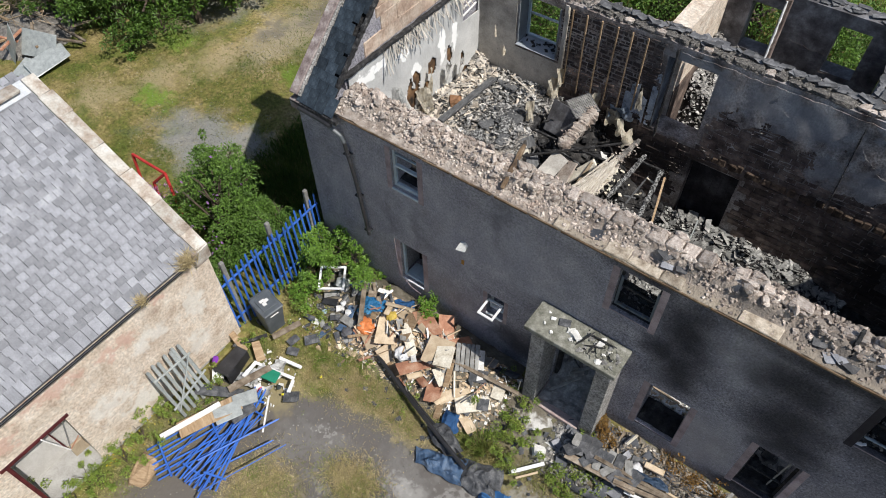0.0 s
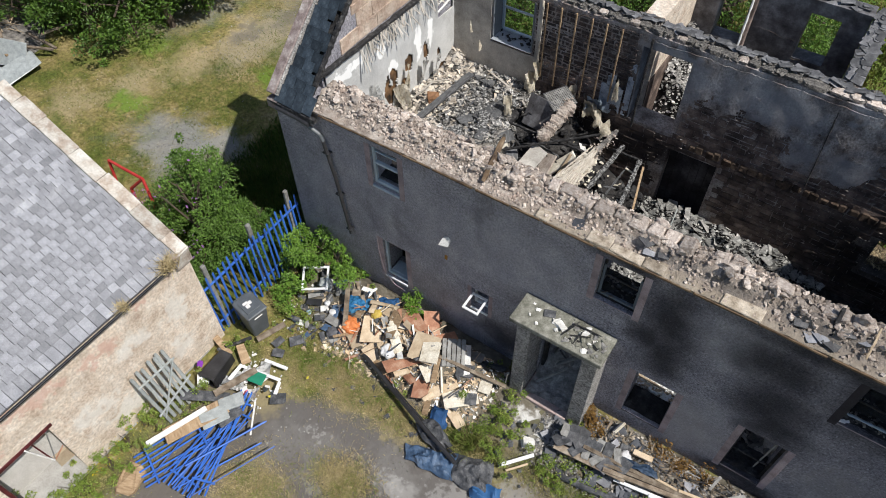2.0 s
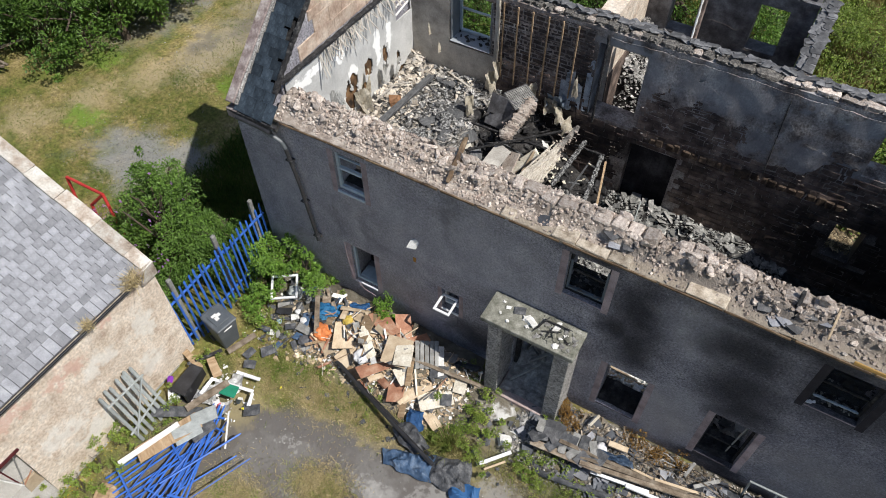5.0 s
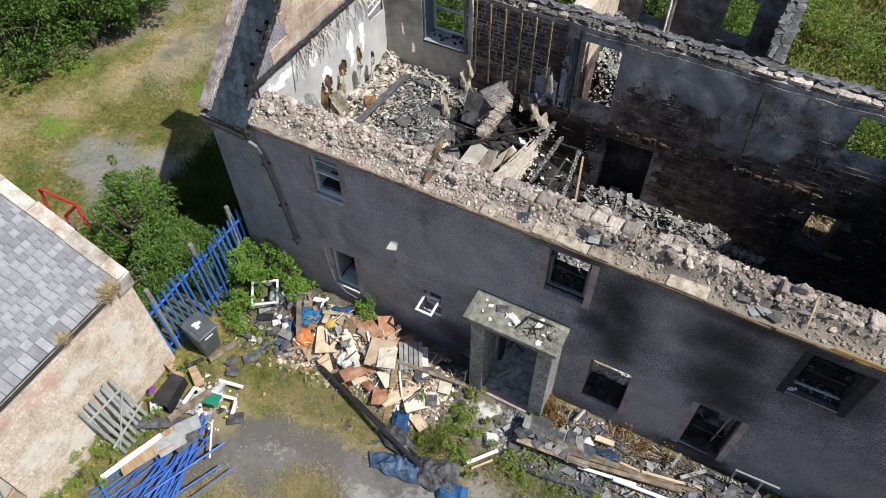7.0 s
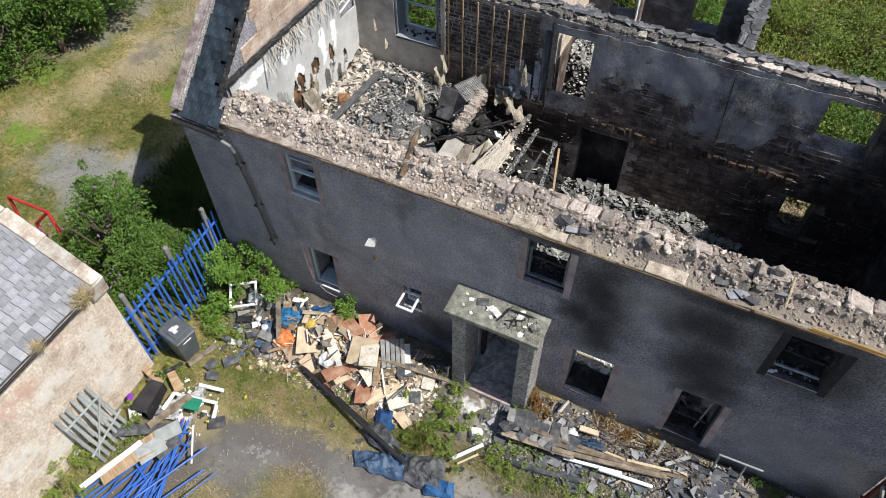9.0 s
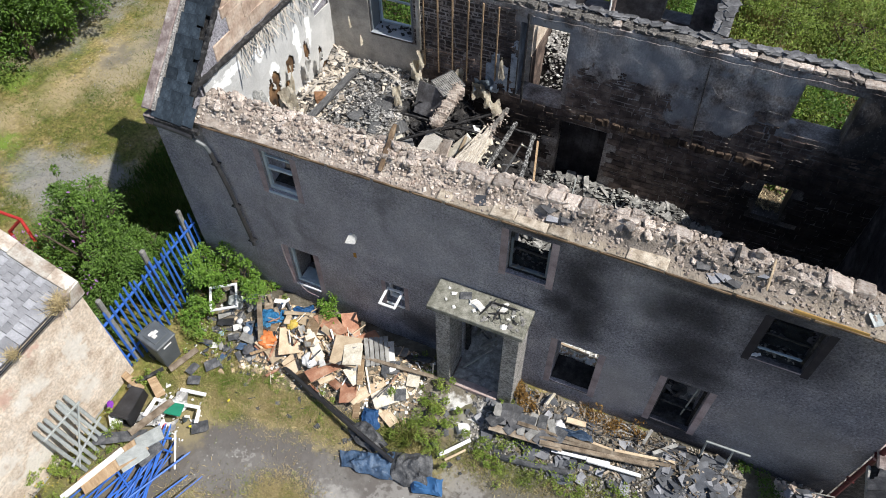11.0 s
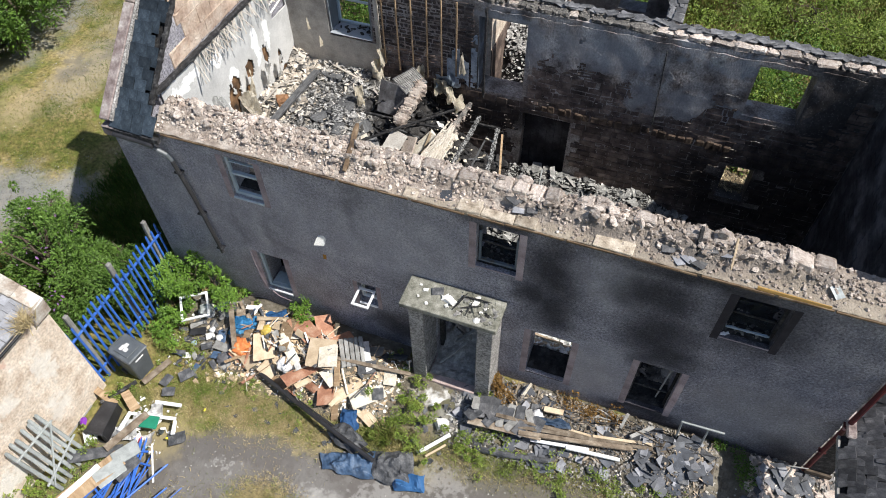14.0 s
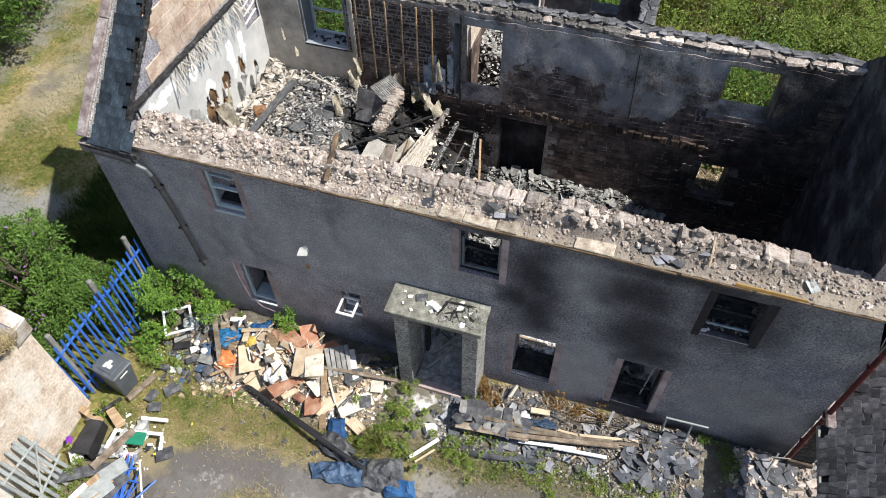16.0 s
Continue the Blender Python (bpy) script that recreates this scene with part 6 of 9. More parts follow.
# blackened, scaly boards on the room's rubble
for x, y, z, c, w_, l_ in ((3.0, 4.5, 0.1, -10, 0.34, 0.9), (3.25, 4.75, 0.16, 6, 0.3, 0.8), (2.75, 4.1, 0.1, -22, 0.36, 0.8), (3.2, 4.05, 0.12, 20, 0.3, 0.6), (3.3, 5.3, 0.08, 60, 0.25, 0.6), (2.3, 5.5, 0.08, 80, 0.2, 0.7), (2.7, 3.4, 0.06, 35, 0.4, 0.5), (2.5, 5.2, 0.05, 40, 0.14, 0.5), (3.4, 3.6, 0.04, 10, 0.3, 0.5)):
    solo("charred_board", charred((0, -l_ / 2, 0), (0, l_ / 2, 0), w_, 0.09, rl, 14, 0.25), rl.choice((SCALED, SCORCHED, SCORCHED)), "black alligatored board lying on the ash", "board", pose(x, y, room_heap(x, y) + z, rl.uniform(-5, 5), rl.uniform(-10, 10), c), "charred boards on the upper floor")
solo("brown_box", rock(random.Random(12), 0.34, 0.26, 0.24, 0.04), mat("rusty_brown", [(0.3, (0.16, 0.08, 0.04)), (0.7, (0.36, 0.2, 0.11))], 5, 0.85, 0.3, 30), "rust-brown box half buried in the rubble", "box", pose(1.55, 4.12, room_heap(1.55, 4.12) + 0.12, 10, -12, 30))
for a, b in (((1.25, 3.05, 3.42), (1.95, 3.05, 3.45)), ((1.2, 3.6, 3.5), (1.35, 4.4, 3.6)), ((1.15, 4.4, 3.5), (1.6, 4.9, 3.45)), ((2.2, 5.85, 3.4), (3.1, 5.5, 3.45))):
    timber(a, b, 0.05, 0.02, LATH, "bleached lath lying on the rubble", "loose_lath", "loose laths", True)


for x, y, z, w_, h_, a, b, m in ((3.62, 5.8, 3.35, 0.34, 0.55, -8, 40, CREAM), (3.74, 5.9, 3.75, 0.26, 0.5, -6, 60, CREAM), (3.55, 4.75, 3.2, 0.2, 0.55, -16, 60, CREAM), (3.4, 4.95, 3.2, 0.22, 0.35, -30, 30, CREAM), (4.82, 5.92, 3.3, 0.22, 0.6, -4, 60, CREAM), (5.4, 5.85, 3.2, 0.34, 0.5, -10, 30, CREAM), (5.75, 5.75, 3.1, 0.26, 0.45, -22, 55, CREAM),
                                 (6.1, 5.55, 3.05, 0.36, 0.4, -42, 50, CREAM), (5.5, 5.9, 3.45, 0.5, 0.4, -5, 20, "b"), (1.6, 6.0, 4.35, 0.16, 0.4, -5, 30, CREAM), (1.95, 6.0, 3.9, 0.24, 0.4, -10, 30, CREAM), (5.98, 5.92, 4.0, 0.16, 0.6, -4, 60, CREAM),
                                 (1.14, 2.25, 3.75, 0.5, 0.95, -12, 78, PLASTER), (1.16, 2.55, 3.55, 0.35, 0.8, -14, 98, WHITE), (1.3, 3.25, 3.35, 0.36, 0.8, -18, 84, CREAM), (1.1, 3.55, 3.8, 0.2, 0.75, 6, 95, CREAM), (1.08, 4.3, 3.6, 0.25, 0.7, 9, 88, WHITE), (1.1, 4.85, 3.5, 0.2, 0.6, 12, 90, WHITE)):
    solo("torn_lining", torn_sheet(w_, h_, rl), tint("pale_blue_paper", (0.3, 0.36, 0.43)) if m == "b" else m, "torn pale wall lining hanging in the burnt room", "wallpaper", pose(x, y, z, a, 0, b), "torn linings")

EARTH_BROWN = mat("brown_litter", [(0.3, (0.025, 0.019, 0.013)), (0.5, (0.08, 0.06, 0.037)), (0.7, (0.22, 0.17, 0.1))], 9, 0.95, 0.8, 30)
# head of the rear wall and of the wing: slates and stones left on it
def broken_slate(w, l, t, rng):
    """A flat piece of slate with a broken outline of six to eight sides."""
    bm = bmesh.new()
    pts = []
    for cx, cy in ((-1, -1), (1, -1), (1, 1), (-1, 1)):
        cut = rng.random() < 0.4
        for dx, dy in (((0.0, 0.0),) if not cut else ((rng.uniform(0.15, 0.5), 0.0), (0.0, rng.uniform(0.15, 0.5)))):
            if cut and cx * cy > 0:
                dx, dy = dy, dx
            pts.append(((cx * (1 - dx) + rng.uniform(-0.07, 0.07)) * w / 2, (cy * (1 - dy) + rng.uniform(-0.07, 0.07)) * l / 2))
    n = len(pts)
    top = [bm.verts.new((x, y, t / 2)) for x, y in pts]
    low = [bm.verts.new((x, y, -t / 2)) for x, y in pts]
    bm.faces.new(top)
    bm.faces.new(low[::-1])
    for k in range(n):
        bm.faces.new((low[k], low[(k + 1) % n], top[(k + 1) % n], top[k]))
    return bm


wl = random.Random(12)
for x, y, a, m_ in ((11.75, 0.3, 10, BURNT_SLATE), (12.1, 0.2, 50, SLATE), (12.45, 0.36, 20, BURNT_SLATE), (11.98, 0.12, 30, SLATE), (12.3, 0.16, 70, BURNT_SLATE), (12.72, 0.4, 80, SLATE), (7.6, 0.2, 15, DARK_SLATE), (8.9, 0.4, 60, BURNT_SLATE), (9.25, 0.34, 15, BURNT_SLATE), (9.0, 0.3, 100, SLATE)):
    solo("loose_slate", broken_slate(wl.uniform(0.16, 0.3), wl.uniform(0.16, 0.28), 0.012, wl), m_, "loose broken slate lying on the wallhead", "slate", pose(x, y, wallhead(x, y) + 0.03, wl.gauss(0, 7), wl.gauss(0, 7), a), "slates on the wallhead")


def head_litter():
    rng = random.Random(41)
    kinds = [done(broken_slate(w_, l_, 0.014, rng), "slate", BURNT_SLATE) for w_, l_ in ((0.24, 0.2), (0.3, 0.16), (0.18, 0.22), (0.32, 0.14), (0.14, 0.1), (0.2, 0.09), (0.25, 0.2), (0.12, 0.15))]
    wide = [done(broken_slate(w_, l_, 0.016, rng), "slate", BURNT_SLATE) for w_, l_ in ((0.34, 0.2), (0.38, 0.24), (0.28, 0.24))]
    rocks = [done(rock(rng, 1, 0.7, 0.45, 0.12), "stone", STONE) for _ in range(8)]
    dark = [done(rock(rng, 1, 0.7, 0.4, 0.11), "stone", ASH) for _ in range(6)]
    # bedding stones along the inner edge
    x = 4.3
    while x < 15.45:
        ln = rng.uniform(0.22, 0.46) if x > 9 else rng.uniform(0.14, 0.36)
        m = rocks if x > 10.2 or rng.random() < 0.2 else dark
        part("stone", rng.choice(m), None, wall_back, m=Matrix.LocRotScale((x - 0.9 + ln / 2, rng.uniform(0.08, 0.16), back_top(x) + 0.06), Euler((rng.uniform(-0.1, 0.1), rng.uniform(-0.08, 0.08), rng.uniform(-0.12, 0.12))), Vector((ln * 1.05, ln * 0.5 + 0.12, rng.uniform(0.24, 0.34) if x > 9 else rng.uniform(0.16, 0.28)))))
        x += ln + rng.uniform(0.0, 0.12)
    # overlapping slates behind them
    for layer in range(3):
        x = 4.3 + 0.1 * layer
        while x < 15.45:
            if rng.random() < (0.9 if layer < 2 else 0.5):
                part("slate", rng.choice(wide if x > 11 and layer == 1 else kinds), None, wall_back, m=pose(x - 0.9, (0.46, 0.36, 0.3)[layer] + rng.uniform(-0.08, 0.08), back_top(x) + (0.06, 0.1, 0.14)[layer] + rng.uniform(0, 0.03), rng.gauss(-4, 6), rng.gauss(-3, 7), rng.gauss(0, 25)))
            x += rng.uniform(0.08, 0.21)
    v, f = chips(900, lambda: (lambda x: (x - 0.9, rng.uniform(0.0, 0.55), back_top(x) + rng.uniform(0.02, 0.1)))(rng.uniform(1.0, 15.2)), (0.03, 0.12), rng, 0.4)
    part("head_rubble", mesh_of("head_rubble", v, f, ASH), None, wall_back, kind="stuff")
    y = 6.75
    while y < 9.7:
        for k in range(2):
            part("slate", rng.choice(wide + kinds), None, wall_wing_right, m=pose(10.71 + 0.17 * k + rng.uniform(-0.04, 0.04), y + rng.uniform(-0.05, 0.05), 6.15 + 0.03 * rng.random() + 0.03 * k, rng.gauss(4, 4), rng.gauss(0, 5), rng.gauss(80, 18)))
        y += rng.uniform(0.08, 0.14)
    for i in range(46):
        part("slate", rng.choice(kinds), None, wall_wing_back, m=pose(rng.uniform(0, 4), rng.uniform(0.1, 0.4), 6.22 + rng.uniform(0.0, 0.06), rng.uniform(-5, 5), rng.uniform(-6, 6), rng.gauss(0, 30)))


v, f = chips(2600, lambda: (lambda x, y: (x, y, 1.2 + 2.0 * smooth01(7.6, 8.0, y) + 0.75 * smooth01(8.0, 9.3, y) + 0.7 * smooth01(7.4, 6.5, x) + rl.uniform(0, 0.1)))(rl.uniform(6.55, 8.1), rl.uniform(7.7, 9.2)), (0.02, 0.11), rl, 0.3)
solo("wing_debris", mesh_of("wing_debris", v, f, mat("wing_ash", [(0.3, (0.13, 0.126, 0.12)), (0.5, (0.34, 0.33, 0.315)), (0.72, (0.66, 0.64, 0.61))], 5, 0.95, 0.5, 30, vary=0.6)), None, "sunlit grey debris heaped in the rear wing", "debris", kind="stuff")
v, f = heap(6.52, 8.1, 6.7, 9.28, lambda x, y: 1.15 + 2.0 * smooth01(7.6, 8.0, y) + 0.75 * smooth01(8.0, 9.3, y) + 0.7 * smooth01(7.4, 6.5, x) + 0.1 * fbm(x, y, 4, 2), 0.12)
v2, f2 = chips(520, lambda: (rl.uniform(11.8, 15.2), rl.uniform(6.9, 9.3), rl.uniform(0.0, 0.5)), (0.06, 0.35), rl, 0.25)
v3, f3 = heap(12.3, 14.4, 6.69, 8.2, lambda x, y: 1.55 - 0.55 * (y - 6.7) - 0.5 * abs(x - 13.3) ** 2 + 0.08 * fbm(x, y, 3, 4), 0.1)
solo("straw_heap", mesh_of("straw_heap", v3, f3, EARTH_BROWN), None, "brown straw and rubbish heaped behind the low window", "rubbish", kind="stuff")
v4, f4 = chips(700, lambda: (lambda x, y: (x, y, 1.58 - 0.55 * (y - 6.7) - 0.5 * abs(x - 13.3) ** 2))(rl.uniform(12.6, 14.1), rl.uniform(6.7, 7.8)), (0.05, 0.3), rl, 0.06, 0.2)
vk, fk = chips(260, lambda: (rl.uniform(13.0, 13.64), rl.uniform(6.3, 6.66), 1.73 + rl.uniform(0, 0.05)), (0.04, 0.2), rl, 0.06, 0.16)
v4, f4 = v4 + vk, f4 + [tuple(k + len(v4) for k in q) for q in fk]
v2, f2 = v2 + v4, f2 + [tuple(k + len(v2) for k in q) for q in f4]
solo("rear_litter", mesh_of("rear_litter", v2, f2, mat("straw_litter", [(0.3, (0.05, 0.037, 0.022)), (0.5, (0.16, 0.12, 0.07)), (0.66, (0.42, 0.35, 0.22))], 4, 0.9, 0.3, 40, vary=0.9)), None, "straw and splintered litter behind the rear wall", "debris", kind="stuff")
solo("wing_heap", mesh_of("wing_heap", v, f, ASH_DARK), None, "ash heap on the wing floor", "rubble", kind="stuff")


# ---- the stone barn across the yard ----
BE, BR, BRX, BY = 3.74, 6.34, -4.3, -3.52          # eaves, ridge, ridge line, gable face
BSL = math.atan2(BR - BE, -BRX)
barn = empty("barn", "sandstone barn with a grey slate roof and stone coping", "barn")
bw_ = pierced(10.5, -0.1, BE - 0.12, 0.5, [(4.36, 5.75, -0.1, 2.2)], along="y", step=0.5)
for vv in bw_.verts:
    vv.co = Vector((-vv.co.x, BY - vv.co.y, vv.co.z))
bmesh.ops.recalc_face_normals(bw_, faces=bw_.faces[:])
barn_wall = part("wall", bw_, SANDSTONE, barn, "pale lime-pointed sandstone wall")
rb = random.Random(9)
BARN_STONE = mat("barn_rubble", [(0.28, (0.4, 0.3, 0.23)), (0.43, (0.57, 0.47, 0.375)), (0.57, (0.67, 0.58, 0.485)), (0.74, (0.74, 0.69, 0.62))], 2.6, 0.94, 0.7, 16, vary=0.07, relief=0.03, grain_mix=0.5)
blotch(BARN_STONE, [(0, -6.2, 2.95, 2, 0.5, 0.2), (0, -7.5, 3.1, 2, 0.45, 0.22), (0, -8.1, 3.3, 2, 0.5, 0.2), (0, -5.0, 3.3, 2, 0.3, 0.15), (0, -9.0, 2.9, 2, 0.4, 0.2)], (0.56, 0.36, 0.29), 0.7, 0.7, 4.0)
blotch(BARN_STONE, [(0, -5.6, 2.4, 2, 0.5, 0.35), (0, -4.3, 2.2, 2, 0.3, 0.6), (0, -7.0, 1.5, 2, 0.6, 0.4), (0, -4.6, 1.0, 2, 0.5, 0.4), (0, -6.4, 0.8, 2, 0.7, 0.3)], (0.7, 0.68, 0.63), 0.6, 0.7, 4.0)
v, f = stonework(-9.6, BY - 0.06, 0.05, BE - 0.22, [(BY - 5.9, BY - 4.2, -0.1, 2.36)], rb, w=(0.2, 0.7), h=(0.12, 0.3), depth=0.008, gap=-0.02)
face_stones("rubble_masonry", [(0.006 - b * 0.1, a, z) for a, b, z in v], f, BARN_STONE, barn_wall, None, "lime-washed rubble stones")
g = bmesh.new()
pr = [(-0.06, -0.1), (-0.06, BE - 0.1), (BRX, BR - 0.1), (2 * BRX, BE - 0.1), (2 * BRX, -0.1)]
fa, ba = [g.verts.new((x, BY, z)) for x, z in pr], [g.verts.new((x, BY - 0.5, z)) for x, z in pr]
g.faces.new(fa)
g.faces.new(ba[::-1])
for k in range(5):
    g.faces.new((fa[k], ba[k], ba[(k + 1) % 5], fa[(k + 1) % 5]))
bmesh.ops.recalc_face_normals(g, faces=g.faces[:])
part("gable_wall", g, SANDSTONE, barn)
part("inner_wall", block(-0.95, -0.87, -10.5, -6.5, -0.1, 2.6), mat("barn_inner_render", [(0.3, (0.45, 0.43, 0.4)), (0.7, (0.62, 0.6, 0.57))], 2, 0.9, 0.3, 30), barn, "pale rendered wall inside the doorway")
part("barn_floor", block(-8.5, 0.02, -14, -4.1, -0.1, 0.03), mat("barn_slab", [(0.3, (0.3, 0.29, 0.27)), (0.7, (0.45, 0.44, 0.42))], 3, 0.9, 0.3, 30), barn)
# door opening: dark lintel and frame, white strut, brown board
part("lintel", block(-0.5, 0.01, BY - 5.85, BY - 4.26, 2.2, 2.32, 0.01), MAROON, barn, "dark maroon timber lintel")
part("door_jamb", block(-0.16, -0.04, BY - 5.75, BY - 5.67, 0.0, 2.198, 0.008), MAROON, barn)
part("door_strut", beam((0.04, -8.46, 2.26), (0.05, -8.22, 1.3), 0.04, 0.03, 0.005), WHITE, barn)
for a, b, w_, m_ in (((-0.03, -8.3, 2.18), (0.03, -8.24, 1.34), 0.03, MAROON), ((-0.03, -7.95, 2.18), (0.03, -8.2, 1.32), 0.025, GREYWOOD), ((0.05, -8.22, 1.3), (0.05, -7.92, 1.5), 0.03, RUSTWOOD)):
    part("door_brace", beam(a, b, w_, 0.02, 0.004), m_, barn)
part("door_board", block(-0.03, 0.0, -8.24, -7.9, 0.86, 1.32, 0.004, 0.03), BOARD, barn)

base_b = Matrix(((0, math.cos(BSL) * -1, math.sin(BSL), 0.1), (1, 0, 0, 0), (0, math.sin(BSL), math.cos(BSL), BE - 0.09), (0, 0, 0, 1)))
# base_b maps (along the eaves, up the slope, off the slope)
SLEN = 4.4 / math.cos(BSL) + 0.12


def on_slope(a, s, n=0.0):
    return base_b @ Vector((a, s, n))


roof_b = part("roof", mesh_of("roof", [on_slope(-14, 0, -0.05), on_slope(BY - 0.3, 0, -0.05), on_slope(BY - 0.3, SLEN, -0.05), on_slope(-14, SLEN, -0.05), on_slope(-14, 0, -0.11), on_slope(BY - 0.3, 0, -0.11), on_slope(BY - 0.3, SLEN, -0.11), on_slope(-14, SLEN, -0.11)],
                          [(0, 1, 2, 3), (7, 6, 5, 4), (0, 4, 5, 1), (1, 5, 6, 2), (2, 6, 7, 3), (3, 7, 4, 0)], SLATE_EDGE), None, barn, "grey slate roof")
back = bmesh.new()
q = [(BRX, BY - 0.3, BR), (2 * BRX - 0.1, BY - 0.3, BE - 0.1), (2 * BRX - 0.1, -14, BE - 0.1), (BRX, -14, BR)]
tp, bt = [back.verts.new(p) for p in q], [back.verts.new((p[0], p[1], p[2] - 0.08)) for p in q]
back.faces.new(tp)
back.faces.new(bt[::-1])
for k in range(4):
    back.faces.new((tp[k], bt[k], bt[(k + 1) % 4], tp[(k + 1) % 4]))
bmesh.ops.recalc_face_normals(back, faces=back.faces[:])
part("rear_slope", back, SLATE_I, barn)
part("ridge_flashing", block(-13.9, BY - 0.27, SLEN - 0.34, SLEN + 0.02, 0.03, 0.05, 0.004), mat("pale_lead", [(0.3, (0.42, 0.44, 0.47)), (0.7, (0.62, 0.64, 0.66))], 3, 0.6, 0.2, 40), barn, "pale lead flashing along the ridge", base_b)
part("ridge_capping", beam((BRX + 0.03, BY - 0.45, BR + 0.05), (BRX + 0.03, -14, BR + 0.05), 0.34, 0.1, 0.03), COPE, barn, "pale ridge capping")
cuts = [0, 0.1, 0.27, 0.45, 0.6, 0.78, 0.9, 1]
for i in range(7):
    cp = block(BY - 0.25 - 0.02 * (i % 2), BY + 0.05 + 0.015 * (i % 3), cuts[i] * SLEN + 0.002, cuts[i + 1] * SLEN - 0.002, -0.06, 0.1 + 0.006 * (i % 2), 0.01, 0.008)
    part("coping_stone", cp, COPE, barn, m=base_b)
part("kneeler", block(-0.32, 0.14, BY - 0.4, BY + 0.06, BE - 0.42, BE + 0.02, 0.03, 0.01), COPE, barn)
part("gutter", join(beam((0.16, BY - 0.5, BE - 0.13), (0.16, -14, BE - 0.13), 0.06, 0.05, 0.01), beam((0.19, BY - 0.5, BE - 0.11), (0.19, -14, BE - 0.11), 0.014, 0.04, 0.004)), BLACKPL, barn, "black half-round gutter")

# slates of the barn: the nearest singly, the rest in one
def slate_shape(w):
    """A slate with dark margins: points, faces and which of two materials each face has."""
    h, e, l = w / 2, 0.006, 0.34
    p = [(-h, 0, -0.008), (h, 0, -0.008), (h, l, -0.008), (-h, l, -0.008), (-h, 0, 0.006), (h, 0, 0.006), (h, l, 0.006), (-h, l, 0.006), (-h + e, 0.018, 0.01), (h - e, 0.018, 0.01), (h - e, l, 0.01), (-h + e, l, 0.01)]
    return p, [(8, 9, 10, 11), (4, 5, 9, 8), (5, 6, 10, 9), (7, 4, 8, 11), (0, 1, 5, 4), (1, 2, 6, 5), (3, 0, 4, 7)], [0, 1, 1, 1, 1, 1, 1]


def slate_mesh(w):
    p, q, i = slate_shape(w)
    me = mesh_of("slate", p, q, SLATE)
    me.materials.append(SLATE_EDGE)
    me.polygons.foreach_set("material_index", i)
    return me


def barn_slates():
    rng = random.Random(61)
    kinds = [slate_mesh(0.22 * k) for k in (1, 0.96, 0.9, 0.84, 1.02, 0.78)]
    wid = [0.22 * k for k in (1, 0.96, 0.9, 0.84, 1.02, 0.78)]
    vs, fs, ms = [], [], []
    singles = 0
    row, s = 0, 0.0
    while s < SLEN - 0.05:
        a = BY - 0.24 + (0.115 if row % 2 else 0.0)
        while a > -13.4:
            k = rng.randrange(6)
            a -= wid[k] + 0.004
            m = base_b @ pose(a + wid[k] / 2, s + rng.uniform(-0.003, 0.003), 0.008 + rng.uniform(0, 0.004), 3.2 + rng.uniform(-0.3, 0.3), rng.uniform(-0.3, 0.3), rng.uniform(-0.35, 0.35))
            if a > -7.6 and 0.2 < s < 2.3 and singles < 295:
                part("slate", kinds[k], None, roof_b, m=m)
                singles += 1
            else:
                p_, q_, i_ = slate_shape(wid[k])
                n = len(vs)
                vs += [m @ Vector(c) for c in p_]
                fs += [tuple(n + t for t in c) for c in q_]
                ms += i_
        s += 0.162
        row += 1
    bed = mesh_of("slate_bed", vs, fs, SLATE_I)
    bed.materials.append(SLATE_EDGE)
    bed.polygons.foreach_set("material_index", ms)
    part("slate_bed", bed, None, roof_b, kind="stuff")


# ---- blue palisade fence between barn and house ----
def pale(h, w=0.065):
    bm = bmesh.new()
    prof = [(-w / 2, 0), (-w * 0.28, -0.018), (w * 0.28, -0.018), (w / 2, 0), (w * 0.28, -0.012), (-w * 0.28, -0.012)]
    rows = [[bm.verts.new((x, y, z)) for x, y in prof] for z in (0, h - 0.06)]
    tipx = [bm.verts.new((x * 0.35, y, h)) for x, y in prof]
    rows.append(tipx)
    for p, q in zip(rows, rows[1:]):
        for k in range(6):
            bm.faces.new((p[k], p[(k + 1) % 6], q[(k + 1) % 6], q[k]))
    bm.faces.new(rows[0][::-1])
    bm.faces.new(rows[-1])
    return bm


fence = empty("palisade_fence", "blue painted steel palisade fence on timber posts", "fence")
rf = random.Random(14)
pm = done(pale(2.2), "pale", BLUE)
fy0, fy1 = -3.66, -0.10
N = 21
for i in range(N):
    t = i / (N - 1)
    y = fy0 + (fy1 - fy0) * t + rf.uniform(-0.015, 0.015)
    part("pale", pm, None, fence, m=pose(-0.05 + 0.06 * math.sin(t * 3), y, 0.05 + 0.05 * math.sin(i * 1.3), rf.uniform(-1.5, 1.5) - 1.0, rf.uniform(-1.5, 1.5), 90))
part("rail", beam((-0.09, -3.66, 1.86), (-0.09, -1.45, 1.9), 0.05, 0.05, 0.004), BLUE, fence)
part("rail", beam((-0.09, -1.62, 1.84), (-0.07, -0.04, 1.88), 0.05, 0.05, 0.004), BLUE, fence)
part("rail", beam((-0.09, -3.75, 0.42), (-0.09, -0.1, 0.42), 0.05, 0.05, 0.004), BLUE, fence)
for y in (-3.22, -1.68, -0.30):
    part("post", block(-0.2, -0.1, y - 0.06, y + 0.06, -0.1, 2.56, 0.02, 0.006), GREYWOOD, fence, "grey weathered timber post")


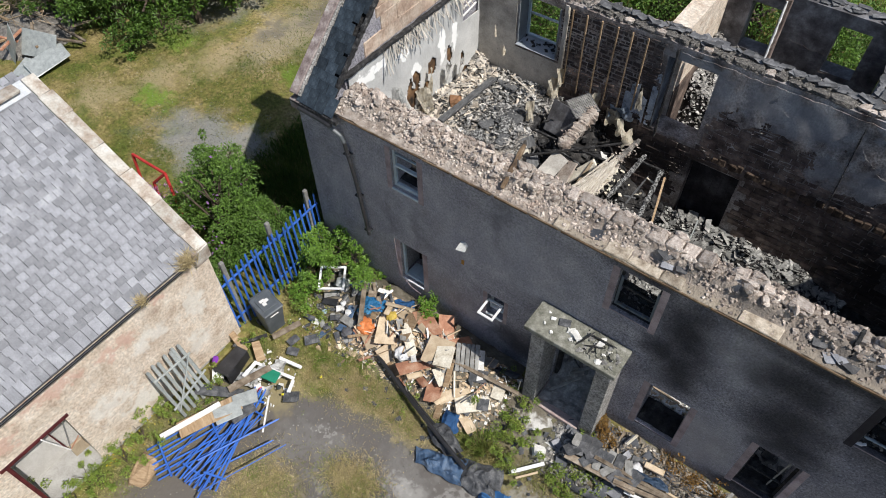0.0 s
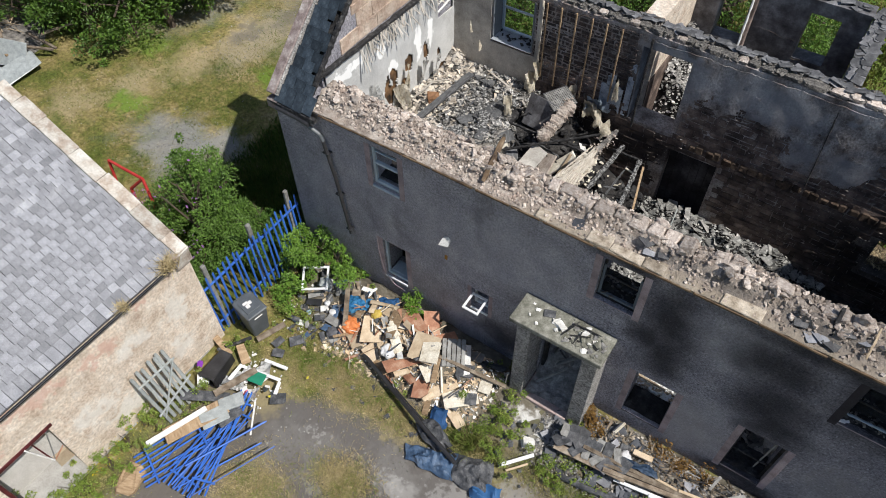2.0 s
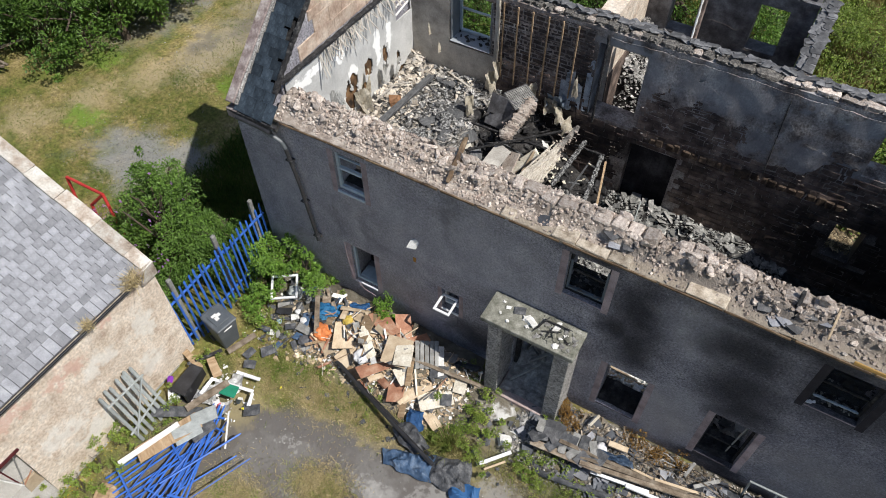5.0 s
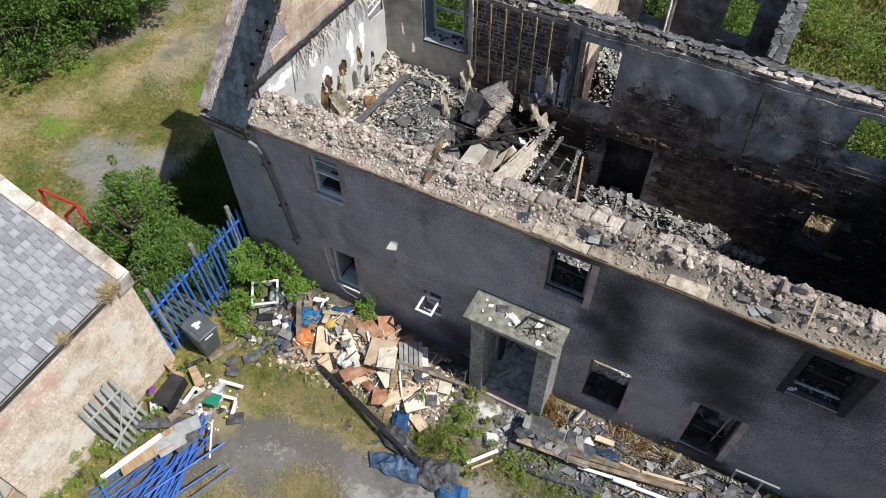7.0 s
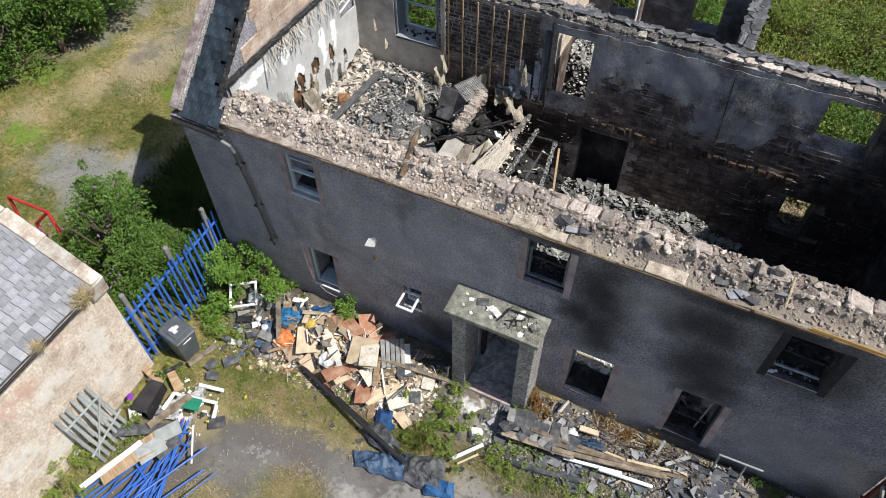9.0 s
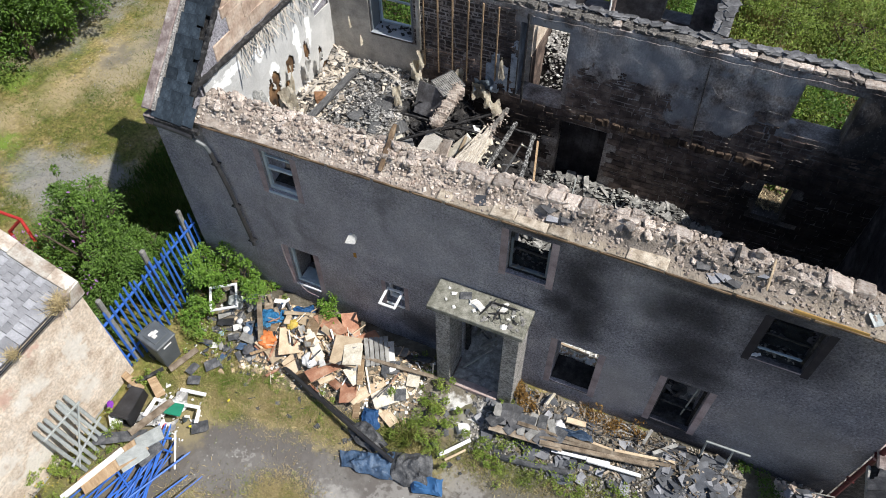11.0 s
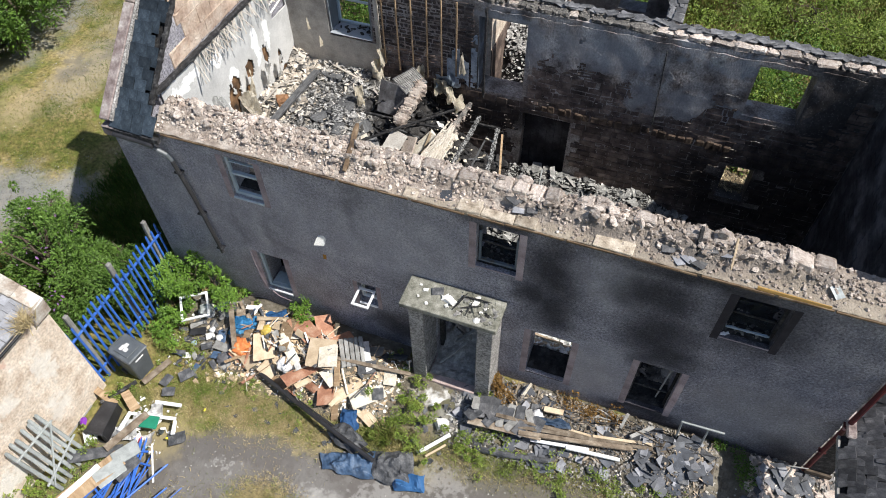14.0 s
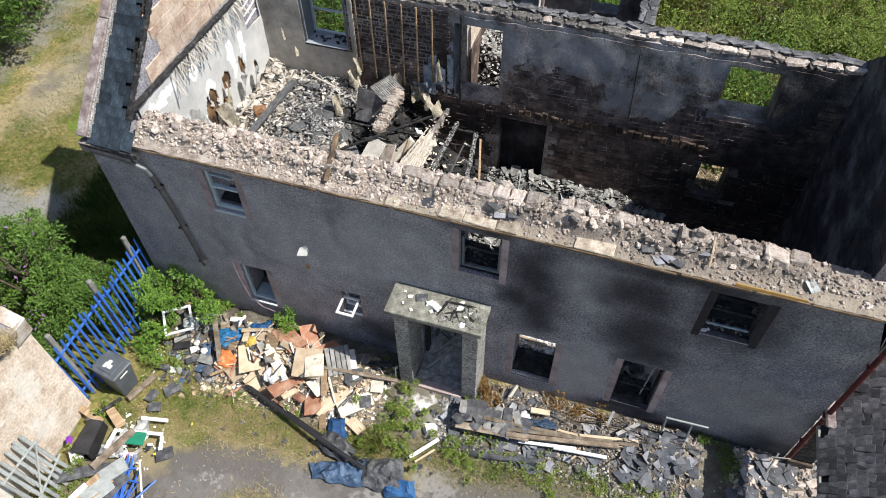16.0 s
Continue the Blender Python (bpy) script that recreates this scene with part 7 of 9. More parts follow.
# ---- bins ----
def wheelie_bin():
    b = empty("wheelie_bin", "dark grey wheelie bin with a closed lid beside the fence", "bin", pose(0.57, -2.87, 0.0, 0, 0, 80))
    bm = bmesh.new()
    lv = [(0, 0.23, 0.24, 0.02), (0.5, 0.255, 0.28, 0.0), (0.93, 0.285, 0.33, 0.0), (0.98, 0.3, 0.35, 0.0)]
    rows = [[bm.verts.new((sx * x, sy * y + o, z)) for sx, sy in ((-1, -1), (1, -1), (1, 1), (-1, 1))] for z, x, y, o in lv]
    for p, q in zip(rows, rows[1:]):
        for k in range(4):
            bm.faces.new((p[k], p[(k + 1) % 4], q[(k + 1) % 4], q[k]))
    bm.faces.new(rows[0][::-1])
    bm.faces.new(rows[-1])
    bmesh.ops.bevel(bm, geom=bm.edges[:], offset=0.02, segments=2, affect="EDGES")
    part("body", bm, BINGREY, b)
    lid = block(-0.3, 0.3, -0.38, 0.36, 0.985, 1.04, 0.025)
    for vv in lid.verts:
        vv.co.z += 0.03 * (1 - (vv.co.x / 0.3) ** 2) if vv.co.z > 1.0 else 0
    lo = part("lid", lid, BINGREY, b)
    part("lid_panel", block(-0.2, 0.2, -0.24, 0.22, 1.062, 1.075, 0.006), BINGREY, lo)
    part("white_mark", join(block(-0.1, 0.0, -0.1, 0.02, 1.078, 1.081), block(-0.04, 0.1, -0.02, 0.08, 1.0785, 1.0815), block(-0.12, 0.02, 0.04, 0.12, 1.0782, 1.0812)), WHITE, lo, "worn white mark")
    part("front_label", block(-0.12, 0.12, -0.334, -0.328, 0.82, 0.86), WHITE, b, "pale printed bar")
    part("handle", tube([(-0.2, 0.36, 0.95), (-0.2, 0.42, 0.97), (0.2, 0.42, 0.97), (0.2, 0.36, 0.95)], 0.016, 6), BINGREY, b)
    for x in (-0.26, 0.26):
        part("wheel", tube([(x - 0.025, 0.26, 0.1), (x + 0.025, 0.26, 0.1)], 0.1, 14), BLACKPL, b)


wheelie_bin()
tb = empty("fallen_bin", "black plastic bin lying on its side, open", "bin", pose(0.72, -4.4, 0.23, 90, 0, 8) @ Matrix.Scale(0.84, 4))
bm = bmesh.new()
rows = [[bm.verts.new((sx * s, sy * s, z)) for sx, sy in ((-1, -1), (1, -1), (1, 1), (-1, 1))] for z, s in ((-0.5, 0.2), (0.5, 0.26), (0.5, 0.23), (-0.46, 0.18))]
for p, q in zip(rows, rows[1:]):
    for k in range(4):
        bm.faces.new((p[k], p[(k + 1) % 4], q[(k + 1) % 4], q[k]))
bm.faces.new(rows[0][::-1])
bm.faces.new(rows[-1])
part("body", bm, BLACKPL, tb)
part("rim", join(block(-0.28, 0.28, -0.28, -0.24, 0.44, 0.5, 0.01), block(-0.28, 0.28, 0.24, 0.28, 0.44, 0.5, 0.01), block(-0.28, -0.24, -0.24, 0.24, 0.44, 0.5, 0.01), block(0.24, 0.28, -0.24, 0.24, 0.44, 0.5, 0.01)), BLACKPL, tb)
solo("purple_bag", rock(random.Random(2), 0.18, 0.3, 0.12, 0.04), tint("purple_plastic", (0.2, 0.03, 0.36)), "crumpled purple plastic bag by the fallen bin", "bag", pose(0.36, -4.62, 0.4, 20, 40, 30) @ Matrix.Scale(0.55, 4))

# ---- galvanised gate section leaning on the barn wall ----
gate = empty("gate_section", "grey galvanised palisade section leaning on the barn wall", "gate", Matrix.Translation((0.72, -5.15, 0.02)) @ Matrix(((0.0, 0.342, 0.94, 0), (-1, 0, 0, 0), (0, -0.94, 0.342, 0), (0, 0, 0, 1))) @ pose(0, 0, 0, 90, 0, 0))
gate.matrix_basis = Matrix.Translation((0.72, -5.55, 0.04)) @ Matrix.Rotation(radians(-19), 4, "Y") @ pose(0, 0, 0, 0, 0, 90)
gm = done(pale(1.75, 0.085), "pale", GALV)
for k in range(7):
    part("pale", gm, None, gate, m=pose(-0.48 + k * 0.15, 0, 0.05 * (k % 2), 0, rf.uniform(-1.5, 1.5), 0))
part("rail", beam((-0.55, -0.035, 1.4), (0.5, -0.035, 1.35), 0.05, 0.04, 0.004), GALV, gate)
part("rail", beam((-0.6, -0.035, 0.4), (0.55, -0.035, 0.65), 0.05, 0.04, 0.004), GALV, gate)
part("brace", beam((-0.52, -0.05, 0.25), (0.45, -0.05, 1.35), 0.04, 0.03, 0.004), GALV, gate)

# ---- heap of blue fence panels ----
rp = random.Random(23)
bpm = done(pale(2.0, 0.046), "pale", BLUE)


def blue_panel(m, n=8, ln=2.0, label="dismantled blue fence panel lying on the heap"):
    p = empty("fence_panel", label, "fence panel", m, "dismantled fence panels")
    for k in range(n):
        part("pale", bpm, None, p, m=pose(k * 0.14 - n * 0.07, 0, 0, 0, rp.uniform(-3.5, 3.5), 0) @ Matrix.Diagonal((1, 1, ln / 2, 1)))
    for z in (0.3, ln - 0.35):
        part("rail", beam((-n * 0.075, -0.045, z), (n * 0.065, -0.045, z), 0.045, 0.045, 0.004), BLUE, p)


def lying(x, y, z, turn, tilt=0.0):
    """A pose that lays a standing panel flat, its feet at (x, y), its heads towards turn degrees."""
    return Matrix.Translation((x, y, z)) @ pose(0, 0, 0, 0, 0, turn) @ pose(0, 0, 0, -90 + tilt, 0, 0)


blue_panel(lying(2.72, -6.95, 0.36, 19, 1), 4, 2.6)
blue_panel(lying(2.2, -7.15, 0.24, 5, 1), 6, 2.5)
blue_panel(lying(1.2, -7.35, 0.2, -22, 2), 7, 1.9)
for k in range(9):
    x, y = rp.uniform(1.2, 2.7), rp.uniform(-7.3, -6.6)
    ob = solo("loose_pale", bpm, None, "loose blue steel pale on the heap", "fence pale", lying(x, y, 0.3 + rp.uniform(0, 0.22), rp.gauss(-6, 12), rp.uniform(-2, 2)) @ pose(0, 0, 0, 0, 0, rp.uniform(0, 180)), "loose blue pales")
for k, (x, y, tn, ln) in enumerate(((2.75, -5.3, 35, 0.9),)):
    solo("white_batten", beam((x, y, 0.45), (x - math.sin(radians(tn)) * -ln * -1, y + math.cos(radians(tn)) * ln, 0.5), 0.04, 0.03, 0.004), WHITE, "white painted batten in the heap", "batten", group="white battens")
solo("white_beam", beam((0.93, -6.8, 0.5), (1.45, -5.4, 0.55), 0.12, 0.07, 0.008), WHITE, "white painted timber lying on the fence heap", "timber")
solo("brown_board", block(-0.22, 0.22, -0.75, 0.75, 0, 0.03, 0.006, 0.02), TIMBER, "weathered brown board on the fence heap", "board", pose(1.45, -5.75, 0.48, 2, -4, -25))
solo("slate_sheet", block(-0.2, 0.2, -0.32, 0.32, 0, 0.02, 0.004, 0.01), GALV, "pale grey sheet on the fence heap", "sheet", pose(1.75, -5.45, 0.52, 3, 5, -28))
solo("slate_sheet", block(-0.22, 0.22, -0.3, 0.3, 0, 0.02, 0.004, 0.01), FELT, "dark felt sheet on the fence heap", "sheet", pose(1.95, -5.2, 0.44, 3, -6, -18))
solo("grey_tray", block(-0.17, 0.17, -0.3, 0.3, 0, 0.07, 0.012, 0.01), GALV, "shallow pale grey tray on the rubbish", "tray", pose(1.83, -4.95, 0.5, 6, 4, -35))
solo("long_plank", beam((1.25, -5.0, 0.4), (1.66, -3.95, 0.42), 0.19, 0.04, 0.006), WEATHERED, "brown scaffold plank lying in rubbish", "plank")
solo("felt_strip", block(-0.12, 0.12, -0.6, 0.6, 0, 0.03, 0.004, 0.03), FELT, "dark felt strip by the fallen bin", "felt", pose(1.05, -5.15, 0.3, 0, 0, -60))
solo("green_lid", block(-0.2, 0.2, -0.15, 0.15, 0, 0.05, 0.015), tint("green_plastic", (0.02, 0.22, 0.13), 0.45), "green plastic box lid on rubbish", "lid", pose(1.8, -4.1, 0.36, 4, 6, 14))
solo("rust_stump", rock(random.Random(6), 0.5, 0.7, 0.2, 0.08), TIMBER, "rough brown board end lying on weeds", "board", pose(1.0, -7.5, 0.08, 4, 2, 20))
for p_, q_ in (((1.21, -4.05, 0.32), (2.3, -3.81, 0.3)), ((1.55, -3.58, 0.24), (2.19, -3.45, 0.24)), ((2.42, -4.15, 0.26), (2.29, -3.85, 0.28)), ((1.22, -4.5, 0.3), (1.2, -4.02, 0.34)), ((1.9, -4.2, 0.26), (1.95, -3.95, 0.28))):
    solo("white_strip", beam(p_, q_, 0.075, 0.04, 0.006, jitter=0.012), UPVC, "broken white plastic trim on the rubbish", "plastic trim", group="white plastic trims")
for x, y, l, w_, a, m_, lab in ((0.3, -3.85, 0.75, 0.16, 78, TIMBER, "brown board end lying by the fence foot"), (1.1, -2.85, 0.8, 0.17, -22, WEATHERED, "brown board lying in the dry grass"), (0.95, -3.75, 0.6, 0.22, 60, TIMBER, "brown board lying beside the fallen bin"), (0.55, -3.65, 0.9, 0.1, -35, CHAR, "charred post end by the fence foot")):
    solo("old_board", block(-w_ / 2, w_ / 2, -l / 2, l / 2, 0, 0.035, 0.006, 0.015), m_, lab, "board", pose(x, y, 0.2, 3, 4, a), "boards by the fence foot")
for x, y, s_, a in ((1.62, -3.2, 0.32, 20), (1.78, -2.65, 0.38, 50), (1.4, -2.95, 0.3, 80), (2.5, -4.16, 0.4, 35)):
    solo("felt_piece", done(broken_slate(s_, s_ * 0.7, 0.02, rp), "felt_piece", FELT), None, "torn dark felt piece lying in the grass", "felt", pose(x, y, 0.12, 4, -5, a), "felt pieces in the grass")
solo("white_bag", rock(random.Random(44), 0.2, 0.3, 0.12, 0.06), UPVC, "crumpled white bag in the mouth of the bin", "bag", pose(0.62, -4.82, 0.2, 10, 10, 40))
for x, y, a in ((1.17, -4.3, 20), (1.3, -4.15, 70), (1.2, -4.5, 120), (1.75, -4.35, 40), (1.5, -3.85, 100)):
    solo("white_sheet", torn_sheet(0.45, 0.4, rp, 5), UPVC, "torn white plastic sheet on the rubbish", "plastic sheet", pose(x, y, 0.22, 80, 0, a), "torn white sheets")
for x, y, s, c in ((1.75, -4.5, 0.2, (0.75, 0.2, 0.24)), (1.65, -4.45, 0.25, (0.8, 0.78, 0.76)), (1.95, -4.6, 0.18, (0.1, 0.5, 0.6)), (1.5, -4.3, 0.3, (0.78, 0.77, 0.75)), (2.1, -4.15, 0.2, (0.05, 0.06, 0.06)), (2.3, -4.25, 0.12, (0.7, 0.62, 0.05)), (2.75, -3.35, 0.12, (0.7, 0.6, 0.06))):
    lump = boulder(rp, 2, 0.8, 0.5)
    lump.transform(Matrix.Scale(s, 4))
    solo("litter_bag", lump, tint("litter_%d" % int(c[0] * 100), c, 0.5), "crumpled litter in the rubbish beside the barn", "litter", pose(x, y, 0.16 + s * 0.2, 10, 5, rp.uniform(0, 180)), "crumpled litter")

# red metal frame beyond the barn gable
rfme = empty("red_frame", "red tubular metal frame standing beyond the barn", "metal frame")
for a, b in (((-6.1, -1.57, 1.5), (-4.68, -1.54, 1.5)), ((-4.68, -1.54, 1.5), (-4.42, -1.68, 0.9)), ((-4.68, -1.54, 1.5), (-5.28, -1.7, 0.9)), ((-6.1, -1.57, 1.5), (-6.05, -1.75, 0.0)), ((-4.42, -1.68, 0.9), (-4.35, -1.72, 0.0)), ((-5.28, -1.7, 0.9), (-5.3, -1.75, 0.0))):
    part("tube", tube([a, b], 0.045, 8), RED, rfme)

# scrap at the far end of the field
for x, y, z, a, b, c, w_, h_ in ((-14.6, 0.55, 0.55, 58, 10, 30, 1.2, 0.9), (-13.9, 0.3, 0.3, 12, -8, 80, 1.5, 0.8), (-15.3, -0.1, 0.6, 70, 20, -20, 0.9, 1.3), (-14.3, -0.3, 0.15, 5, 4, 20, 0.9, 0.9)):
    solo("metal_sheet", block(-w_ / 2, w_ / 2, -h_ / 2, h_ / 2, -0.02, 0.02, 0.004, 0.04), GALV, "pale sheet metal scrap lying in the field", "metal sheet", pose(x, y, z, a, b, c), "scrap sheets")
for k in range(14):
    x, y = -16.5 + rp.uniform(-1.6, 1.6), 1.0 + rp.uniform(-1.2, 1.4)
    an = rp.uniform(0, 6.28)
    solo("scrap_timber", beam((x, y, 0.2 + rp.uniform(0, 0.5)), (x + math.cos(an) * 1.4, y + math.sin(an) * 1.4, 0.3 + rp.uniform(0, 0.5)), 0.1, 0.08, 0.01), rp.choice((TIMBER, RUSTWOOD, WEATHERED)), "old timber on a scrap heap in the field", "timber", group="scrap timbers")
v, f = heap(-18.8, -14.6, -0.8, 3.2, lambda x, y: -0.1 + 0.6 * max(0, 1 - ((x + 16.6) / 2.1) ** 2 - ((y - 1.1) / 1.9) ** 2) + 0.05 * fbm(x, y, 2, 2), 0.2)
DRYWOOD = mat("dry_branches", [(0.3, (0.24, 0.18, 0.12)), (0.7, (0.42, 0.34, 0.24))], 4, 0.9, 0.3, 40, vary=0.3)
for k in range(46):
    x, y, an = -16.9 + rp.uniform(-1.2, 1.0), 1.5 + rp.uniform(-0.9, 1.2), rp.uniform(0, 6.28)
    c = Vector((x, y, 0.35 + rp.uniform(0, 0.5)))
    d = Vector((math.cos(an), math.sin(an), rp.uniform(-0.1, 0.35))) * rp.uniform(0.4, 1.0)
    solo("dry_branch", tube([c - d, c + Vector((0, 0, rp.uniform(0, 0.2))), c + d], rp.uniform(0.012, 0.028), 5, 0.4), DRYWOOD, "dead pale branch lying on the scrap heap", "branch", group="dead branches")
solo("scrap_heap", mesh_of("scrap_heap", v, f, ASH), None, "heap of brown rubble and scrap in the field", "rubble", kind="stuff")

# ---- roof strip of a ruined lean-to against the right-hand corner ----
shed = empty("lean_to", "ruined lean-to with a burnt slate roof", "lean-to")
for y in (-1.9, -4.0, -6.0):
    part("post", block(16.9, 17.0, y - 0.05, y + 0.05, -0.1, 2.8, 0.01), CHAR, shed)
for y in (-3.2, -5.8):
    part("post", block(16.0, 16.1, y - 0.05, y + 0.05, -0.1, 2.22, 0.01), CHAR, shed)
SS = math.atan(0.62)
base_s = Matrix(((0, math.cos(SS), -math.sin(SS), 15.98), (-1, 0, 0, -0.28), (0, math.sin(SS), math.cos(SS), 2.3), (0, 0, 0, 1)))
for a0, a1, s0 in ((0, 6, 0), (-3.2, -0.01, 0.14)):
    q = [(a0, s0), (a1, s0), (a1, 1.45), (a0, 1.45)]
    part("roof_deck", mesh_of("roof_deck", [base_s @ Vector((a, b, -0.02)) for a, b in q] + [base_s @ Vector((a, b, -0.08)) for a, b in q], [(0, 1, 2, 3), (7, 6, 5, 4), (0, 4, 5, 1), (1, 5, 6, 2), (2, 6, 7, 3), (3, 7, 4, 0)], CHAR), None, shed)
part("eaves_board", beam(base_s @ Vector((0.0, -0.03, -0.05)), base_s @ Vector((6, -0.03, -0.05)), 0.05, 0.1, 0.005), GREYWOOD, shed)
part("wall_fillet", beam(base_s @ Vector((-3.0, 0.22, 0.06)), base_s @ Vector((0.1, 0.22, 0.06)), 0.2, 0.1, 0.03), COPE_DARK, shed, "grey mortar fillet against the gable")
# Near-black panel stands in for the shaded gap between house corner and lean-to.
part("end_boarding", block(16.06, 16.6, -0.09, -0.03, 0.12, 2.22, 0.008, 0.01), CHAR, shed, "near-black panel standing in for the shaded gap at the house corner")
part("foot_board", beam((16.08, -0.13, 0.2), (16.62, -0.13, 0.22), 0.06, 0.14, 0.008), BARK, shed)
rs = random.Random(88)
SHED_SLATE = mat("sooty_shed_slate", [(0.3, (0.035, 0.035, 0.038)), (0.55, (0.085, 0.085, 0.09)), (0.78, (0.19, 0.187, 0.185))], 4.5, 0.75, 0.5, 40, vary=0.55, island=False)
skinds = [done(broken_slate(w_, l_, 0.018, rs), "slate", SHED_SLATE) for w_, l_ in ((0.24, 0.34), (0.2, 0.36), (0.27, 0.32), (0.17, 0.34), (0.22, 0.3), (0.19, 0.36))]
s, row = 0.0, 0
while s < 1.3:
    a = -2.9 + (0.13 if row % 2 else 0)
    while a < 3.6:
        if rs.random() > 0.03 and (a > 0.1 or s > 0.3):
            part("slate", rs.choice(skinds), None, shed, m=base_s @ pose(a + rs.uniform(-0.02, 0.02), s + rs.uniform(-0.03, 0.03), 0.035 + rs.uniform(0, 0.03), 4 + rs.uniform(-1, 6), rs.gauss(0, 5), rs.gauss(0, 10)) @ pose(0, 0.14, 0))
        a += rs.uniform(0.15, 0.22)
    s += 0.16
    row += 1
rpipe = empty("corner_downpipe", "maroon painted downpipe at the house corner", "downpipe", kind="structure")
part("pipe", tube([(16.1, -0.07, 5.3), (16.1, -0.07, 3.5), (16.1, -0.07, 0.1)], 0.055, 8), MAROON, rpipe)
for z in (4.3, 2.35, 1.1):
    part("bracket", block(16.02, 16.17, -0.12, -0.004, z, z + 0.05, 0.006), MAROON, rpipe)
part("shoe", tube([(16.1, -0.06, 2.3), (16.1, -0.12, 2.26)], 0.06, 8), tint("pale_red", (0.55, 0.3, 0.26)), rpipe)


# ---- rubbish along the foot of the front wall ----
ry = random.Random(52)


def yard_heap(x, y):
    """Height of the low bank of rubbish along the wall."""
    a = 0.62 * math.exp(-((x - 4.4) / 1.7) ** 2 - ((y + 1.15) / 0.85) ** 2)
    a += 0.3 * math.exp(-((x - 2.2) / 1.2) ** 2 - ((y + 0.7) / 0.8) ** 2)
    a += 0.22 * math.exp(-((x - 6.3) / 1.0) ** 2 - ((y + 1.3) / 0.8) ** 2)
    a += 0.3 * math.exp(-((x - 10.8) / 2.0) ** 2 - ((y + 0.85) / 0.6) ** 2)
    a += 0.32 * math.exp(-((x - 13.3) / 1.1) ** 2 - ((y + 0.9) / 0.75) ** 2)
    a += 0.22 * math.exp(-((x - 15.6) / 0.7) ** 2 - ((y + 0.6) / 0.8) ** 2)
    a += 0.2 * math.exp(-((x - 1.4) / 0.8) ** 2 - ((y + 4.5) / 0.9) ** 2)
    return a - 0.06 + 0.05 * fbm(x, y, 6, 1.8)


v, f = heap(0.15, 17.6, -3.4, -0.01, lambda x, y: max(yard_heap(x, y), ground_height(x, y) - 0.05), 0.11)
EARTH = mat("yard_earth", [(0.28, (0.09, 0.078, 0.055)), (0.5, (0.17, 0.15, 0.115)), (0.72, (0.3, 0.275, 0.23))], 2.2, 0.96, 1.0, 20, relief=0.05)
blotch(EARTH, [(8.4, -1.6, 0, 0.75, 0.55, 3), (8.75, -1.15, 0, 0.6, 0.4, 3), (9.2, -1.7, 0, 0.5, 0.35, 3), (7.9, -1.2, 0, 0.5, 0.3, 3)], (0.68, 0.67, 0.65), 0.92, 0.4, 5.0)
blotch(EARTH, [(3.6, -2.8, 0, 2.0, 0.5, 3), (1.6, -2.6, 0, 1.4, 0.9, 3)], (0.26, 0.23, 0.11), 0.7, 0.6, 4.0)
blotch(EARTH, [(10.0, -2.6, 0, 4.0, 0.5, 3), (12.6, -2.3, 0, 2.5, 0.6, 3)], (0.2, 0.19, 0.18), 0.7, 0.5, 3.0)
flecks(EARTH, 8.0, 0.12, (0.5, 0.48, 0.44))
solo("earth_bank", mesh_of("earth_bank", v, f, EARTH), None, "bank of earth, dust and small rubble along the wall", "rubble", kind="stuff")


def lay(x, y, lift=0.03):
    return max(yard_heap(x, y), 0.0) + lift


# boards of the big rubbish heap: x, y, width, length, turn, tilt, lift, material
BOARDS = [(4.9, -1.3, 0.74, 0.84, 14, 5, 1.0, BOARD), (5.1, -1.32, 0.5, 0.72, 22, 6, 1.16, CREAM), (4.62, -1.75, 0.42, 1.25, -33, 5, 0.75, RUSTWOOD), (5.3, -2.05, 0.46, 0.66, 24, 6, 0.5, RUSTWOOD),
          (4.15, -0.75, 0.55, 0.95, 60, 10, 0.9, RUSTWOOD), (4.6, -0.55, 0.45, 0.9, 40, 12, 0.8, RUSTWOOD), (5.25, -1.7, 0.3, 0.55, 55, 8, 0.5, CREAM),
          (3.35, -1.45, 0.6, 0.9, 30, 6, 0.3, BOARD), (3.75, -1.8, 0.5, 0.75, -20, 8, 0.3, BOARD), (3.05, -1.8, 0.42, 0.6, 60, 5, 0.2, BOARD), (3.85, -1.1, 0.3, 1.1, 12, 10, 0.7, TIMBER), (5.75, -1.8, 0.3, 0.95, -35, 7, 0.2, BOARD),
          (6.25, -1.75, 0.52, 0.95, -48, 4, 0.2, CREAM), (6.35, -2.15, 0.3, 0.75, 62, 3, 0.16, BOARD), (6.6, -1.15, 0.36, 0.5, 15, 8, 0.3, CREAM), (5.6, -2.2, 0.18, 0.7, 20, 5, 0.15, TIMBER), (6.0, -1.15, 0.5, 0.35, 25, 12, 0.3, FELT),
          (6.5, -1.65, 0.3, 0.36, 30, 6, 0.42, FELT), (6.2, -1.95, 0.34, 0.3, 0, 5, 0.4, FELT), (3.55, -0.85, 0.3, 0.5, 80, 20, 0.4, BOARD), (2.75, -1.3, 0.2, 0.7, 15, 7, 0.2, TIMBER), (2.55, -2.0, 0.26, 0.45, -30, 3, 0.12, GREYWOOD),
          (5.9, -0.6, 0.6, 0.3, 10, 25, 0.3, GREYWOOD), (6.45, -0.5, 0.7, 0.3, 4, 30, 0.3, FELT), (4.1, -1.45, 0.28, 0.8, 50, 14, 0.8, CREAM), (4.05, -2.1, 0.22, 0.6, 70, 8, 0.2, TIMBER), (5.1, -0.7, 0.38, 0.8, -30, 16, 0.7, RUSTWOOD), (5.05, -1.5, 0.22, 0.24, 30, 4, 1.3, FELT)]
